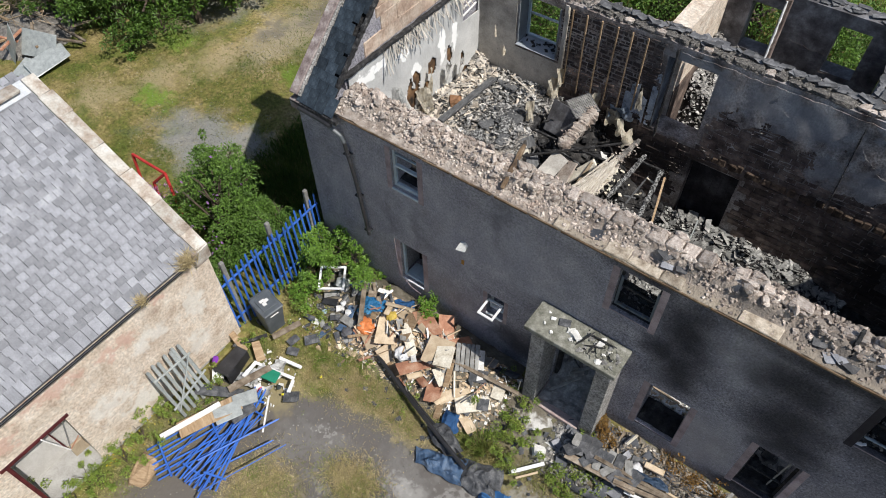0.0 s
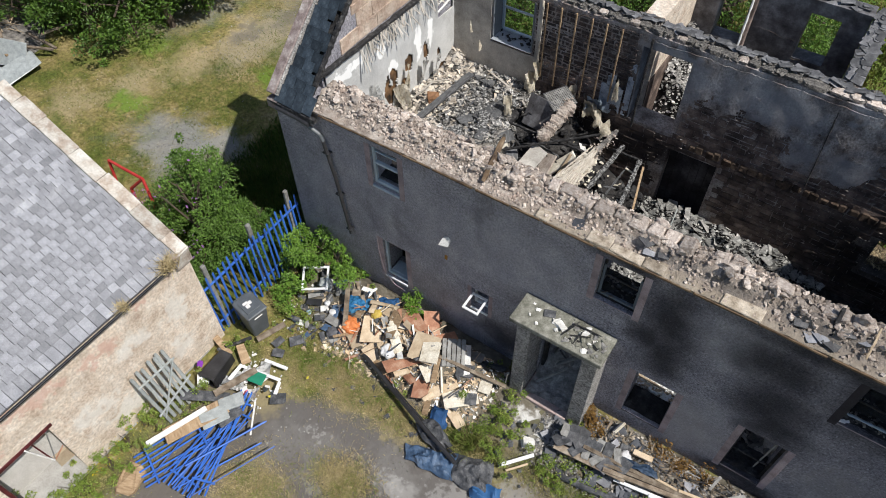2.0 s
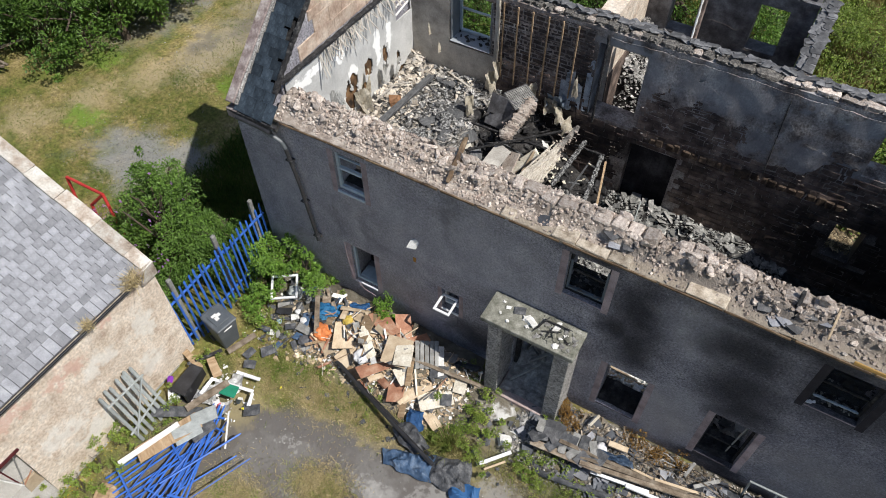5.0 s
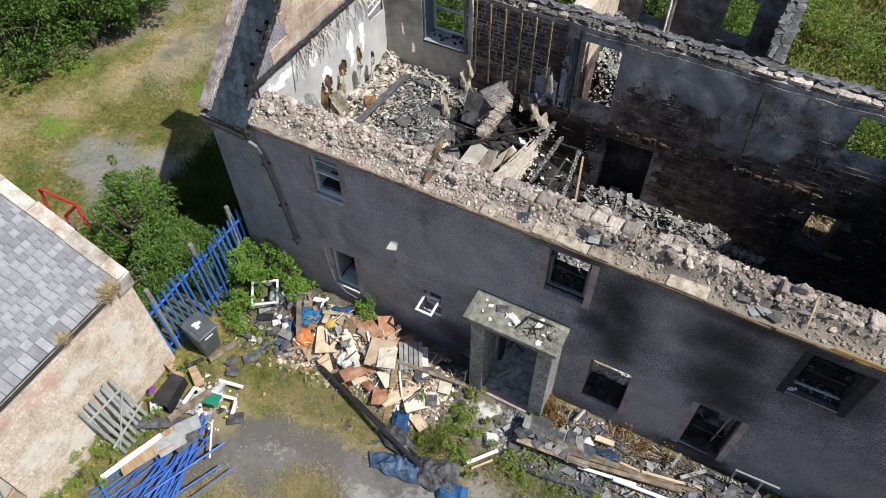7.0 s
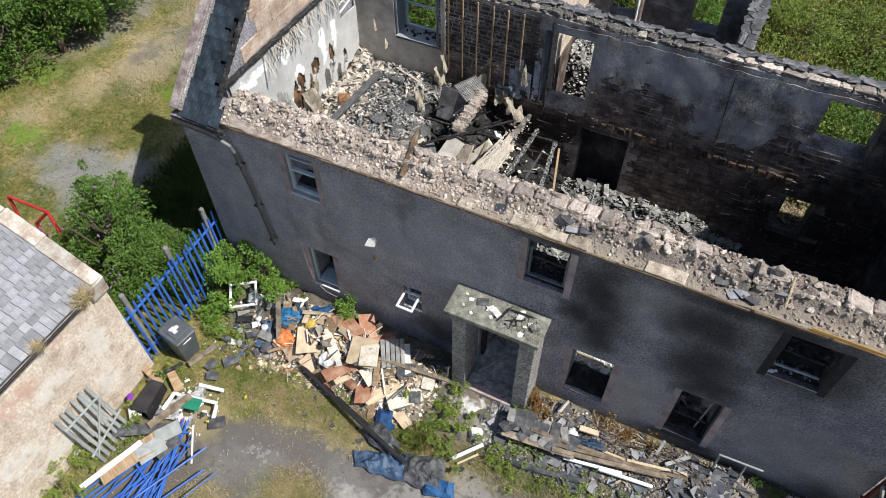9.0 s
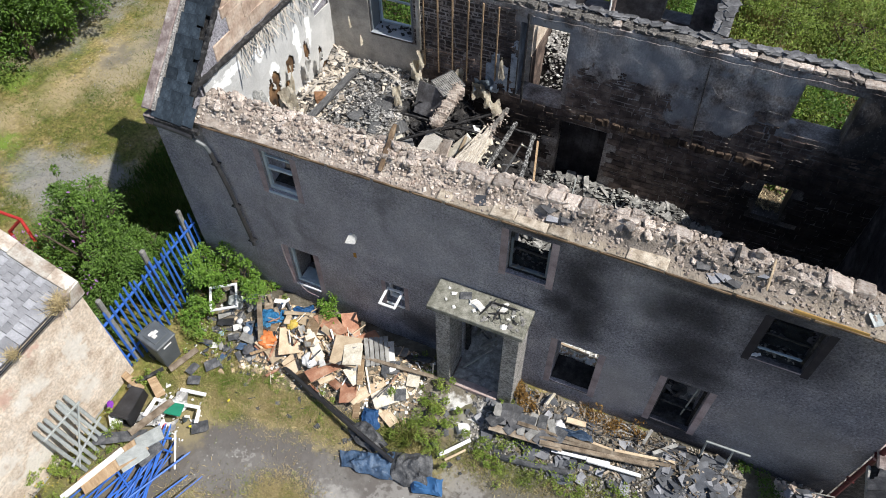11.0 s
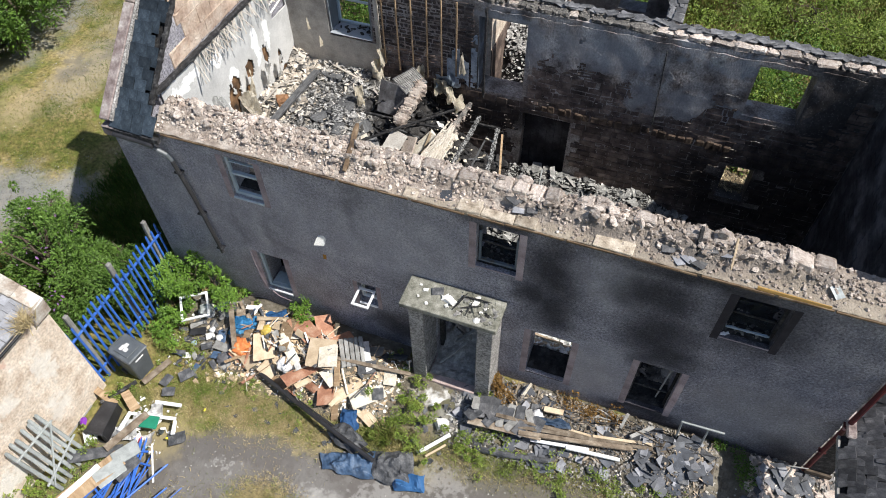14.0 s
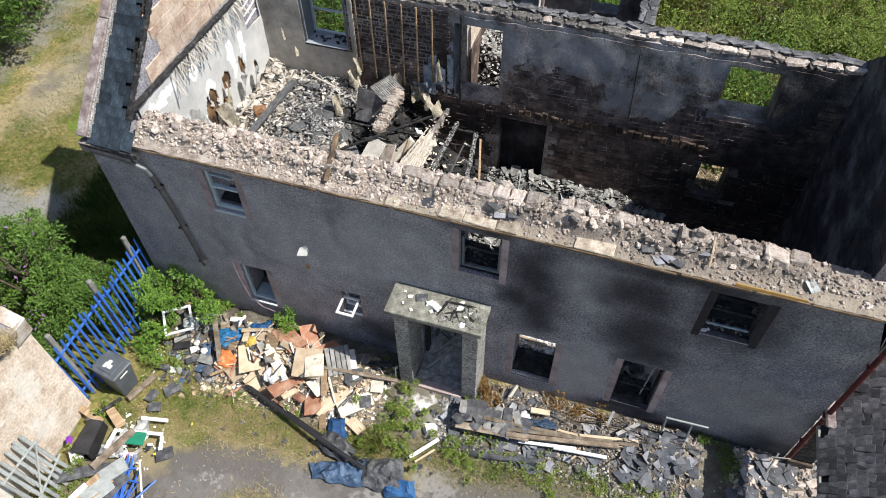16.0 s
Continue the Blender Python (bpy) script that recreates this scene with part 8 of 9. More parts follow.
for i, (x, y, w_, l_, tn, tl, up, m) in enumerate(BOARDS):
    w_, l_ = w_ * 0.88, l_ * 0.88
    lab = {BOARD.name: "broken chipboard sheet on the rubbish heap", RUSTWOOD.name: "red-brown veneered board on the rubbish heap", CREAM.name: "cream laminated board on the rubbish heap", GREYWOOD.name: "silvered slatted board on the rubbish heap",
           FELT.name: "dark felt tile lying on the rubbish heap", TIMBER.name: "brown timber offcut on the rubbish heap"}[m.name]
    solo("broken_board", block(-w_ / 2, w_ / 2, -l_ / 2, l_ / 2, 0, 0.022, 0.004, 0.018, ry), m, lab, "board", pose(x, y, lay(x, y, up * 0.22), ry.uniform(-tl, tl) * 1.5, ry.uniform(-tl, tl) * 1.5, tn), "boards on the rubbish heap")
MIX = (BOARD, BOARD, RUSTWOOD, CREAM, TIMBER, TIMBER, GREYWOOD, FELT, WHITE)
for i in range(46):
    x, y = ry.gauss(4.4, 1.1), ry.gauss(-1.3, 0.5)
    if not (2.6 < x < 6.9 and -2.35 < y < -0.3):
        continue
    w_, l_ = ry.uniform(0.03, 0.2), ry.uniform(0.25, 0.9)
    solo("board_piece", block(-w_ / 2, w_ / 2, -l_ / 2, l_ / 2, 0, ry.uniform(0.012, 0.03), 0.003, 0.02, ry), ry.choice(MIX), "broken board piece jammed in the rubbish heap", "board", pose(x, y, lay(x, y, ry.uniform(0.02, 0.16)), ry.gauss(0, 22), ry.gauss(0, 22), ry.uniform(0, 360)), "board pieces in the rubbish heap")
for i in range(70):
    x, y = ry.gauss(4.3, 1.2), ry.gauss(-1.35, 0.5)
    if 2.2 < x < 6.9 and -2.4 < y < -0.3:
        an, ln = ry.uniform(0, 6.28), ry.uniform(0.15, 0.5)
        z = lay(x, y, ry.uniform(0.03, 0.2))
        solo("splinter", beam((x, y, z), (x + math.cos(an) * ln, y + math.sin(an) * ln, z + ry.uniform(-0.06, 0.12)), ry.uniform(0.012, 0.035), ry.uniform(0.008, 0.02), 0.0), ry.choice(MIX), "thin broken lath sticking out of the rubbish heap", "lath", group="laths in the rubbish heap")
cr = empty("slatted_crate", "broken grey slatted crate side on the heap", "crate", pose(5.55, -0.95, lay(5.55, -0.95, 0.22), 14, 6, 32))
for k in range(5):
    part("slat", block(-0.3 + k * 0.12, -0.2 + k * 0.12, -0.36, 0.36, 0, 0.02, 0.003, 0.006), GREYWOOD, cr)
for y in (-0.3, 0.3):
    part("batten", block(-0.31, 0.29, y - 0.03, y + 0.03, -0.03, -0.002, 0.004), GREYWOOD, cr)

STICKS = [((5.15, -1.25, 0.62), (7.05, -0.95, 0.42), 0.09, 0.06, WEATHERED, "weathered brown plank lying over the heap"), ((2.0, -0.7, 0.6), (2.7, -1.75, 0.45), 0.13, 0.03, WEATHERED, "pale brown plank standing in the rubbish"),
          ((3.3, -1.35, 0.5), (3.95, -2.0, 0.3), 0.07, 0.05, CHAR, "dark charred lath on the heap"), ((3.55, -1.1, 0.6), (4.05, -1.5, 0.5), 0.07, 0.05, TIMBER, "brown lath on the heap"), ((2.9, -0.9, 0.35), (3.2, -1.5, 0.4), 0.05, 0.03, TIMBER, "brown lath on the heap"),
          ((7.9, -2.55, 0.08), (8.42, -1.95, 0.12), 0.08, 0.04, UPVC, "white plastic strip lying on the asphalt"), ((8.05, -2.6, 0.06), (8.4, -2.2, 0.08), 0.05, 0.03, BOARD, "raw timber strip beside the white one"),
          ((9.86, -1.37, 0.42), (12.83, -0.86, 0.38), 0.09, 0.05, WEATHERED, "long brown plank lying along the debris"), ((9.3, -1.28, 0.46), (11.3, -1.1, 0.4), 0.09, 0.04, WEATHERED, "split plank lying along the debris"), ((10.9, -1.02, 0.36), (12.6, -0.95, 0.3), 0.05, 0.03, BOARD, "thin raw batten on the debris"), ((9.9, -1.5, 0.42), (12.4, -1.02, 0.4), 0.1, 0.05, WEATHERED, "long grey-brown plank lying along the debris"), ((11.5, -1.0, 0.36), (12.8, -0.75, 0.34), 0.07, 0.06, BOARD, "raw pale batten on the debris"),
          ((11.0, -1.42, 0.28), (12.2, -1.3, 0.27), 0.08, 0.04, UPVC, "white painted plank on the debris"), ((10.2, -1.5, 0.24), (11.5, -1.3, 0.26), 0.08, 0.04, UPVC, "white painted plank on the debris"), ((12.05, -0.65, 0.45), (12.15, -0.25, 0.5), 0.06, 0.04, GREYWOOD, "short grey plank by the wall"),
          ((12.3, -0.75, 0.4), (12.75, -0.35, 0.42), 0.08, 0.05, GREYWOOD, "grey timber piece by the wall"), ((10.3, -0.75, 0.42), (10.75, -0.7, 0.42), 0.13, 0.06, BOARD, "split pale timber by the wall"), ((9.75, -0.5, 0.3), (9.85, -0.2, 0.4), 0.06, 0.04, CREAM, "pale lath by the wall"),
          ((1.1, -1.0, 0.2), (2.1, -0.35, 0.25), 0.1, 0.05, GREYWOOD, "grey plank lying by the wall foot"), ((6.95, -0.8, 0.3), (7.0, -0.85, 0.85), 0.025, 0.025, GREYWOOD, "thin stick standing by the porch"), ((3.0, -1.55, 0.35), (3.05, -2.05, 0.2), 0.05, 0.03, RUSTWOOD, "brown lath on the heap")]
for a, b, w_, h_, m, lab in STICKS:
    solo("plank", beam(a, b, w_, h_, 0.005, ry, 0.006), m, lab, "timber", group="planks in the debris")

solo("black_pipe", tube([(3.5, -2.05, 0.24), (4.6, -2.42, 0.28), (5.8, -2.83, 0.36), (7.05, -3.2, 0.36)], 0.055, 10), BLACKPL, "long black plastic downpipe lying across the yard", "pipe")
solo("black_pipe", tube([(3.62, -2.0, 0.12), (5.0, -2.45, 0.12), (6.95, -3.0, 0.16)], 0.035, 8), BLACKPL, "thin black plastic pipe lying beside the long one", "pipe")
solo("grey_pipe", tube([(9.1, -2.05, 0.1), (9.8, -1.98, 0.14), (10.7, -1.8, 0.1)], 0.07, 10), FELT, "dark grey pipe lying in the debris", "pipe")


def crumpled(x0, x1, y0, y1, h, rng, material, name, label, m, cat="tarpaulin", group=""):
    bm = bmesh.new()
    nx, ny = 16, 12
    g = []
    ph = rng.uniform(0, 9)
    for i in range(nx + 1):
        row = []
        for j in range(ny + 1):
            u, w_ = i / nx, j / ny
            x, y = x0 + (x1 - x0) * u, y0 + (y1 - y0) * w_
            e = noise.noise(Vector((x * 2 + ph, y * 2, 0)))
            if i in (0, nx):
                x += 0.14 * noise.noise(Vector((y * 4 + ph, i, 0)))
            if j in (0, ny):
                y += 0.16 * noise.noise(Vector((x * 3 + ph, j, 1)))
            edge = min(u, 1 - u, w_, 1 - w_) * 4
            z = h * min(1, edge) * (0.55 + 0.6 * e) + 0.05 * abs(noise.noise(Vector((x * 6, y * 6 + ph, 2))))
            row.append(bm.verts.new((x, y, z)))
        g.append(row)
    for i in range(nx):
        for j in range(ny):
            bm.faces.new((g[i][j], g[i + 1][j], g[i + 1][j + 1], g[i][j + 1]))
    bmesh.ops.solidify(bm, geom=bm.faces[:], thickness=0.012)
    return solo(name, bm, material, label, cat, m, group)


def draped(quad, h, rng, material, name, label, cat, lift=0.05, nx=34, ny=24):
    """A stiff, creased sheet thrown down over the four corners of quad, each (x, y)."""
    seed = rng.uniform(0, 40)
    a, b, c, d = (Vector((*q, 0)) for q in quad)
    bm = bmesh.new()
    g = []
    for i in range(nx + 1):
        row = []
        for k in range(ny + 1):
            u, w_ = i / nx, k / ny
            p = a.lerp(b, u).lerp(d.lerp(c, u), w_)
            rim = min(u, 1 - u, w_, 1 - w_)
            p += Vector((noise.noise(Vector((p.x * 3, p.y * 3, seed))), noise.noise(Vector((p.x * 3, p.y * 3, seed + 5))), 0)) * 0.1
            fold = (1 - abs(noise.noise(Vector((p.x * 1.6 + seed, p.y * 2.6, 1))))) ** 4 + 0.6 * (1 - abs(noise.noise(Vector((p.x * 4.2, p.y * 3.4 + seed, 2))))) ** 5
            z = h * min(1.0, rim * 6) * (0.25 + 0.75 * fold) + 0.02 * noise.noise(Vector((p.x * 11, p.y * 11, seed)))
            row.append(bm.verts.new((p.x, p.y, lift + z)))
        g.append(row)
    for i in range(nx):
        for k in range(ny):
            bm.faces.new((g[i][k], g[i + 1][k], g[i + 1][k + 1], g[i][k + 1]))
    bmesh.ops.recalc_face_normals(bm, faces=bm.faces[:])
    bmesh.ops.solidify(bm, geom=bm.faces[:], thickness=0.01)
    return solo(name, bm, material, label, cat)


draped(((5.72, -3.3), (5.98, -3.66), (7.15, -3.5), (6.95, -2.9)), 0.17, ry, BLUECLOTH, "tarpaulin", "creased faded blue tarpaulin lying on the asphalt", "tarpaulin")
draped(((5.68, -2.8), (6.45, -3.2), (6.75, -2.85), (5.95, -2.5)), 0.14, ry, FELT, "roofing_felt", "creased dark roofing felt over the tarpaulin", "roofing felt", 0.14)
draped(((6.95, -2.85), (7.05, -3.5), (8.1, -3.42), (7.7, -2.62)), 0.18, ry, FELT, "roofing_felt", "creased dark roofing felt beside the tarpaulin", "roofing felt", 0.06)
draped(((7.5, -3.3), (7.7, -3.52), (8.3, -3.4), (8.25, -3.0)), 0.16, ry, tint("bright_blue_sheet", (0.04, 0.13, 0.3)), "tarpaulin", "bright blue plastic sheet beside the felt", "tarpaulin", 0.08, 20, 14)
crumpled(-0.2, 0.2, -0.25, 0.25, 0.14, ry, tint("bright_blue_sheet", (0.05, 0.15, 0.36)), "tarpaulin", "small fold of blue plastic sheet", pose(6.05, -2.38, 0.1, 0, 0, 20))
for x, y, sx, sy, tn, c, lab in ((2.55, -1.0, 0.3, 0.2, 20, (0.06, 0.3, 0.6), "blue plastic lid on the rubbish"), (3.25, -0.55, 0.26, 0.16, 40, (0.05, 0.17, 0.4), "blue cloth on the rubbish"), (2.45, -1.25, 0.18, 0.1, 0, (0.1, 0.35, 0.6), "pale blue plastic scrap")):
    crumpled(-sx, sx, -sy, sy, 0.12, ry, tint("blue_scrap", c), "blue_scrap", lab, pose(x, y, lay(x, y, 0.06), 5, 5, tn), "plastic scrap", "blue scraps")
crumpled(-0.42, 0.42, -0.07, 0.08, 0.08, ry, BLUECLOTH, "blue_cloth", "strip of faded blue cloth on the slates", pose(10.55, -1.02, 0.42, 0, 0, 6), "cloth")


def bag(x, y, s, c, lab, name="rubbish_bag", z=0.1, squash=0.6):
    bm = bmesh.new()
    bmesh.ops.create_icosphere(bm, subdivisions=3, radius=1)
    for vv in bm.verts:
        n = noise.noise(vv.co * 1.7 + Vector((x * 3, y, 0)))
        vv.co *= 1 + 0.3 * n + 0.1 * noise.noise(vv.co * 6)
        vv.co.z *= squash
    bm.transform(Matrix.Scale(s, 4))
    solo(name, bm, tint("bag_%d_%d" % (int(c[0] * 99), int(c[1] * 99)), c, 0.5), lab, "bag", pose(x, y, lay(x, y, z), 0, 0, 30 * x), "rubbish bags")


bag(2.75, -1.6, 0.24, (0.75, 0.24, 0.08), "bright orange net sack on the rubbish", squash=0.85)
bag(2.6, -1.45, 0.11, (0.7, 0.26, 0.1), "orange cloth bundle on the rubbish")
bag(4.1, -1.7, 0.22, (0.78, 0.78, 0.78), "white plastic sack on the rubbish")
bag(3.75, -0.45, 0.17, (0.6, 0.42, 0.03), "yellow plastic tub in the rubbish")
bag(3.2, -1.05, 0.14, (0.55, 0.4, 0.08), "yellow scrap in the rubbish")
bag(1.75, -1.35, 0.08, (0.72, 0.72, 0.72), "white plastic scrap on the weeds")
bag(1.45, -1.8, 0.07, (0.45, 0.6, 0.75), "pale blue plastic scrap on the weeds")
bag(2.05, -1.5, 0.09, (0.75, 0.74, 0.72), "white plastic scrap on the weeds")
bag(10.2, -0.9, 0.14, (0.74, 0.74, 0.76), "white plastic scrap on the slates")
bag(2.4, -1.95, 0.15, (0.12, 0.12, 0.13), "dark grey plastic sack, torn", squash=0.4)

fr = empty("window_frame", "discarded white window frame leaning in the weeds", "window frame", pose(0.95, -0.77, 0.6, 97, 0, 35) @ Matrix.Scale(0.85, 4))
for a in (block(-0.42, -0.35, 0, 0.06, 0, 0.85, 0.008), block(0.35, 0.42, 0, 0.06, 0, 0.85, 0.008), block(-0.35, 0.35, 0, 0.06, 0, 0.07, 0.008), block(-0.35, 0.35, 0, 0.06, 0.78, 0.85, 0.008)):
    part("frame_bar", a, UPVC, fr)
solo("grey_tub", rock(random.Random(71), 0.3, 0.26, 0.22, 0.03), GALV, "pale grey metal box in the old frame", "box", pose(1.4, -0.95, 0.4, 12, 6, 20))

# slates and felt tiles on the right-hand debris
sk = [done(broken_slate(w_, l_, 0.014, ry), "slate", m_) for w_, l_, m_ in ((0.28, 0.36, DARK_SLATE), (0.34, 0.26, FELT), (0.22, 0.34, SLATE), (0.2, 0.28, DARK_SLATE), (0.2, 0.16, SLATE), (0.36, 0.26, DARK_SLATE), (0.24, 0.2, FELT), (0.28, 0.34, DARK_SLATE), (0.13, 0.16, SLATE))]
for i in range(150):
    x = ry.choice((ry.uniform(8.6, 11.2), ry.uniform(12.3, 14.2), ry.uniform(12.6, 14.1), ry.uniform(8.4, 13.6), ry.uniform(15.0, 16.2)))
    y = ry.uniform(-1.6, -0.25) if x > 12 else ry.uniform(-2.0, -0.3)
    ob = solo("fallen_slate", ry.choice(sk), None, "fallen roof slate lying in the debris", "slate", pose(x, y, lay(x, y, 0.03 + ry.uniform(0, 0.06)), ry.gauss(0, 12), ry.gauss(0, 12), ry.uniform(0, 360)), "fallen slates in the yard")
BURNT_CHIP = mat("broken_burnt_slate", [(0.3, (0.04, 0.041, 0.044)), (0.55, (0.1, 0.1, 0.105)), (0.78, (0.22, 0.215, 0.21))], 4.5, 0.75, 0.5, 40, vary=0.5)


def roof_section():
    sec = empty("roof_section", "fallen piece of slated roof lying on the debris", "roof section", pose(8.72, -1.56, 0.33, 6, -1, 3))
    part("batten_board", beam((0.0, 0.0, 0.0), (1.7, 0.04, 0.02), 0.16, 0.05, 0.006, ry, 0.01), WEATHERED, sec, "rotten plank edge")
    part("batten_board", beam((0.05, 0.34, 0.0), (1.6, 0.36, 0.02), 0.1, 0.04, 0.006, ry, 0.01), WEATHERED, sec)
    sl = [done(broken_slate(w_, 0.34, 0.014, ry), "slate", m_) for w_, m_ in ((0.26, BURNT_CHIP), (0.3, FELT), (0.22, FELT), (0.28, BURNT_SLATE), (0.18, GREYWOOD))]
    for row, y in enumerate((0.14, 0.3, 0.46)):
        x = 0.08 + 0.12 * (row % 2)
        while x < 1.55:
            if ry.random() < 0.8:
                part("slate", ry.choice(sl), None, sec, m=pose(x, y + ry.uniform(-0.05, 0.05), 0.05 + 0.012 * row + ry.uniform(0, 0.02), 4 + ry.gauss(0, 6), ry.gauss(0, 7), ry.gauss(0, 26)))
            x += ry.uniform(0.18, 0.28)


roof_section()


def yard_chips(n, x0, x1, y0, y1, size, name, label, m, flat=0.4, thin=1.0):
    v, f = chips(n, lambda: (lambda x, y: (x, y, lay(x, y, 0.015)))(ry.uniform(x0, x1), ry.uniform(y0, y1)), size, ry, flat, thin)
    solo(name, mesh_of(name, v, f, m), None, label, "debris", kind="stuff")


WOODMIX = mat("mixed_wood_scraps", [(0.3, (0.3, 0.2, 0.12)), (0.5, (0.5, 0.38, 0.25)), (0.7, (0.64, 0.55, 0.42))], 1.5, 0.85, 0.3, 50, vary=0.5)
SPLINTER = mat("grey_brown_splinters", [(0.3, (0.11, 0.085, 0.06)), (0.5, (0.26, 0.21, 0.155)), (0.7, (0.46, 0.4, 0.32))], 2, 0.9, 0.3, 50, vary=0.6)
yard_chips(1300, 2.3, 6.9, -2.4, -0.35, (0.03, 0.22), "wood_scraps", "splintered boards and wood scraps in the heap", WOODMIX, 0.1, 0.5)
yard_chips(420, 8.1, 9.4, -2.0, -0.7, (0.015, 0.09), "plaster_rubble", "white plaster rubble by the porch", LIME_ASH)
yard_chips(4200, 8.4, 14.3, -2.1, -0.08, (0.012, 0.08), "fine_rubble", "fine mixed rubble and dust along the wall", mat("mixed_rubble", [(0.3, (0.1, 0.094, 0.086)), (0.5, (0.28, 0.26, 0.235)), (0.7, (0.55, 0.51, 0.45))], 4, 0.95, 0.4, 40, vary=0.7), 0.5)
yard_chips(700, 16.06, 17.4, -0.4, 3.0, (0.02, 0.16), "fine_rubble", "pale rubble beside the gable", LIME_ASH, 0.5)
yard_chips(1200, 15.0, 17.6, -2.6, 0.0, (0.015, 0.09), "fine_rubble", "fine pale rubble at the house corner", LIME_ASH, 0.5)
yard_chips(900, 8.8, 14.1, -1.9, -0.15, (0.03, 0.15), "slate_rubble", "broken slate and stone rubble along the wall", BURNT_CHIP, 0.25)
yard_chips(800, 8.8, 14.2, -1.5, -0.12, (0.08, 0.45), "wood_splinters", "splintered wood along the wall", SPLINTER, 0.06, 0.16)
yard_chips(160, 15.0, 16.0, -1.4, -0.1, (0.06, 0.26), "stone_rubble", "pale stone rubble at the house corner", STONE_I)
yard_chips(90, 0.7, 2.6, -2.6, -0.4, (0.015, 0.08), "litter_scraps", "pale litter scraps among the weeds", WHITE, 0.2)
yard_chips(60, 0.9, 2.9, -2.6, -0.4, (0.04, 0.24), "dark_scraps", "dark scraps among the weeds", FELT, 0.2)
yard_chips(420, 2.4, 6.9, -2.3, -0.4, (0.03, 0.14), "pale_scraps", "pale plaster and card scraps in the rubbish heap", WHITE, 0.12)
yard_chips(70, 0.9, 3.0, -2.8, -0.4, (0.03, 0.2), "wood_bits", "wood scraps among the weeds", WOODMIX, 0.15)
yard_chips(70, 1.0, 2.3, -4.8, -3.5, (0.02, 0.11), "litter_scraps", "pale litter scraps beside the fallen bin", WHITE, 0.3)
yard_chips(160, 16.0, 17.4, -2.2, -0.1, (0.06, 0.28), "corner_rubble", "pale stone and slate rubble under the lean-to", STONE_I)
v, f = chips(4200, lambda: (ry.gauss(-6.1, 1.3), ry.gauss(1.0, 0.75), 0.0), (0.008, 0.03), ry, 0.6)
solo("gravel", mesh_of("gravel", v, f, mat("grey_gravel", [(0.3, (0.15, 0.15, 0.147)), (0.7, (0.28, 0.277, 0.268))], 6, 0.95, 0.4, 40, vary=0.4)), None, "grey gravel spread behind the barn", "gravel", kind="stuff")
v, f = chips(500, lambda: (ry.gauss(-8.4, 0.8), ry.uniform(4.8, 11.0), 0.0), (0.015, 0.05), ry, 0.5)
solo("field_stones", mesh_of("field_stones", v, f, CONCRETE), None, "stones and clods on the bare track", "stones", kind="stuff")
yard_chips(900, 2.5, 9.5, -8.5, -2.2, (0.008, 0.03), "pebbles", "small stones scattered on the yard", CONCRETE, 0.7)
yard_chips(160, 1.8, 8.5, -3.2, -0.6, (0.05, 0.2), "felt_scraps", "torn dark felt scraps", FELT, 0.15)
solo("white_block", rock(random.Random(17), 0.3, 0.24, 0.16, 0.04), WHITE, "pale plaster block by the porch", "block", pose(8.15, -1.75, 0.08, 5, 0, 30))

# thin tangled strips and wires along the wall foot
for i in range(22):
    x, y = ry.uniform(10.6, 13.6), ry.uniform(-0.9, -0.15)
    an, ln = ry.uniform(-0.6, 0.6) + (3.14 if ry.random() < 0.5 else 0), ry.uniform(0.4, 1.0)
    p0 = Vector((x, y, lay(x, y, 0.08)))
    p2 = p0 + Vector((math.cos(an) * ln, math.sin(an) * ln * 0.6, 0.0))
    p2.y = min(p2.y, -0.08)
    p2.z = lay(p2.x, p2.y, 0.06)
    solo("loose_wire", tube([p0, (p0 + p2) / 2 + Vector((0, 0, ry.uniform(0.05, 0.2))), p2], ry.uniform(0.006, 0.016), 5), ry.choice((CHAR, CHAR, GREYWOOD, WEATHERED)), "thin bent strip tangled in the debris", "wire", group="strips along the wall foot")
for i in range(60):
    x, y = ry.uniform(1.2, 2.9), ry.uniform(-2.4, -0.5)
    w_, l_ = ry.uniform(0.05, 0.22), ry.uniform(0.1, 0.45)
    solo("scrap_piece", block(-w_ / 2, w_ / 2, -l_ / 2, l_ / 2, 0, 0.015, 0.0, 0.02, ry), ry.choice((FELT, FELT, GREYWOOD, WEATHERED, WHITE, BLUECLOTH, BLACKPL)), "flat scrap lying among weeds and litter", "scrap", pose(x, y, lay(x, y, ry.uniform(0.02, 0.12)), ry.gauss(0, 14), ry.gauss(0, 14), ry.uniform(0, 360)), "flat scraps among the weeds")

# tubular frame and pole by the wall
gp = empty("tubular_frame", "grey tubular metal frame standing by the wall", "metal frame")
part("crossbar", tube([(13.24, -0.3, 0.97), (14.15, -0.3, 1.02)], 0.025, 8), GALV, gp)
part("leg", tube([(13.26, -0.3, 0.97), (13.3, -0.32, 0.0)], 0.025, 8), GALV, gp)
part("leg", tube([(13.82, -0.3, 1.0), (13.85, -0.32, 0.1)], 0.022, 8), GALV, gp)
an = empty("aerial", "rusty aerial mast lying against the rubble", "aerial", pose(15.6, -0.7, 0.1))
part("mast", tube([(0, 0, 0), (0.15, 0.45, 0.55)], 0.022, 6), GREYWOOD, an)
part("cross_arm", tube([(-0.08, 0.3, 0.55), (0.42, 0.42, 0.5)], 0.014, 5), GREYWOOD, an)
part("red_cap", done(rock(random.Random(3), 0.13, 0.13, 0.1, 0.02), "red_cap", tint("faded_red", (0.5, 0.12, 0.06))), None, an)
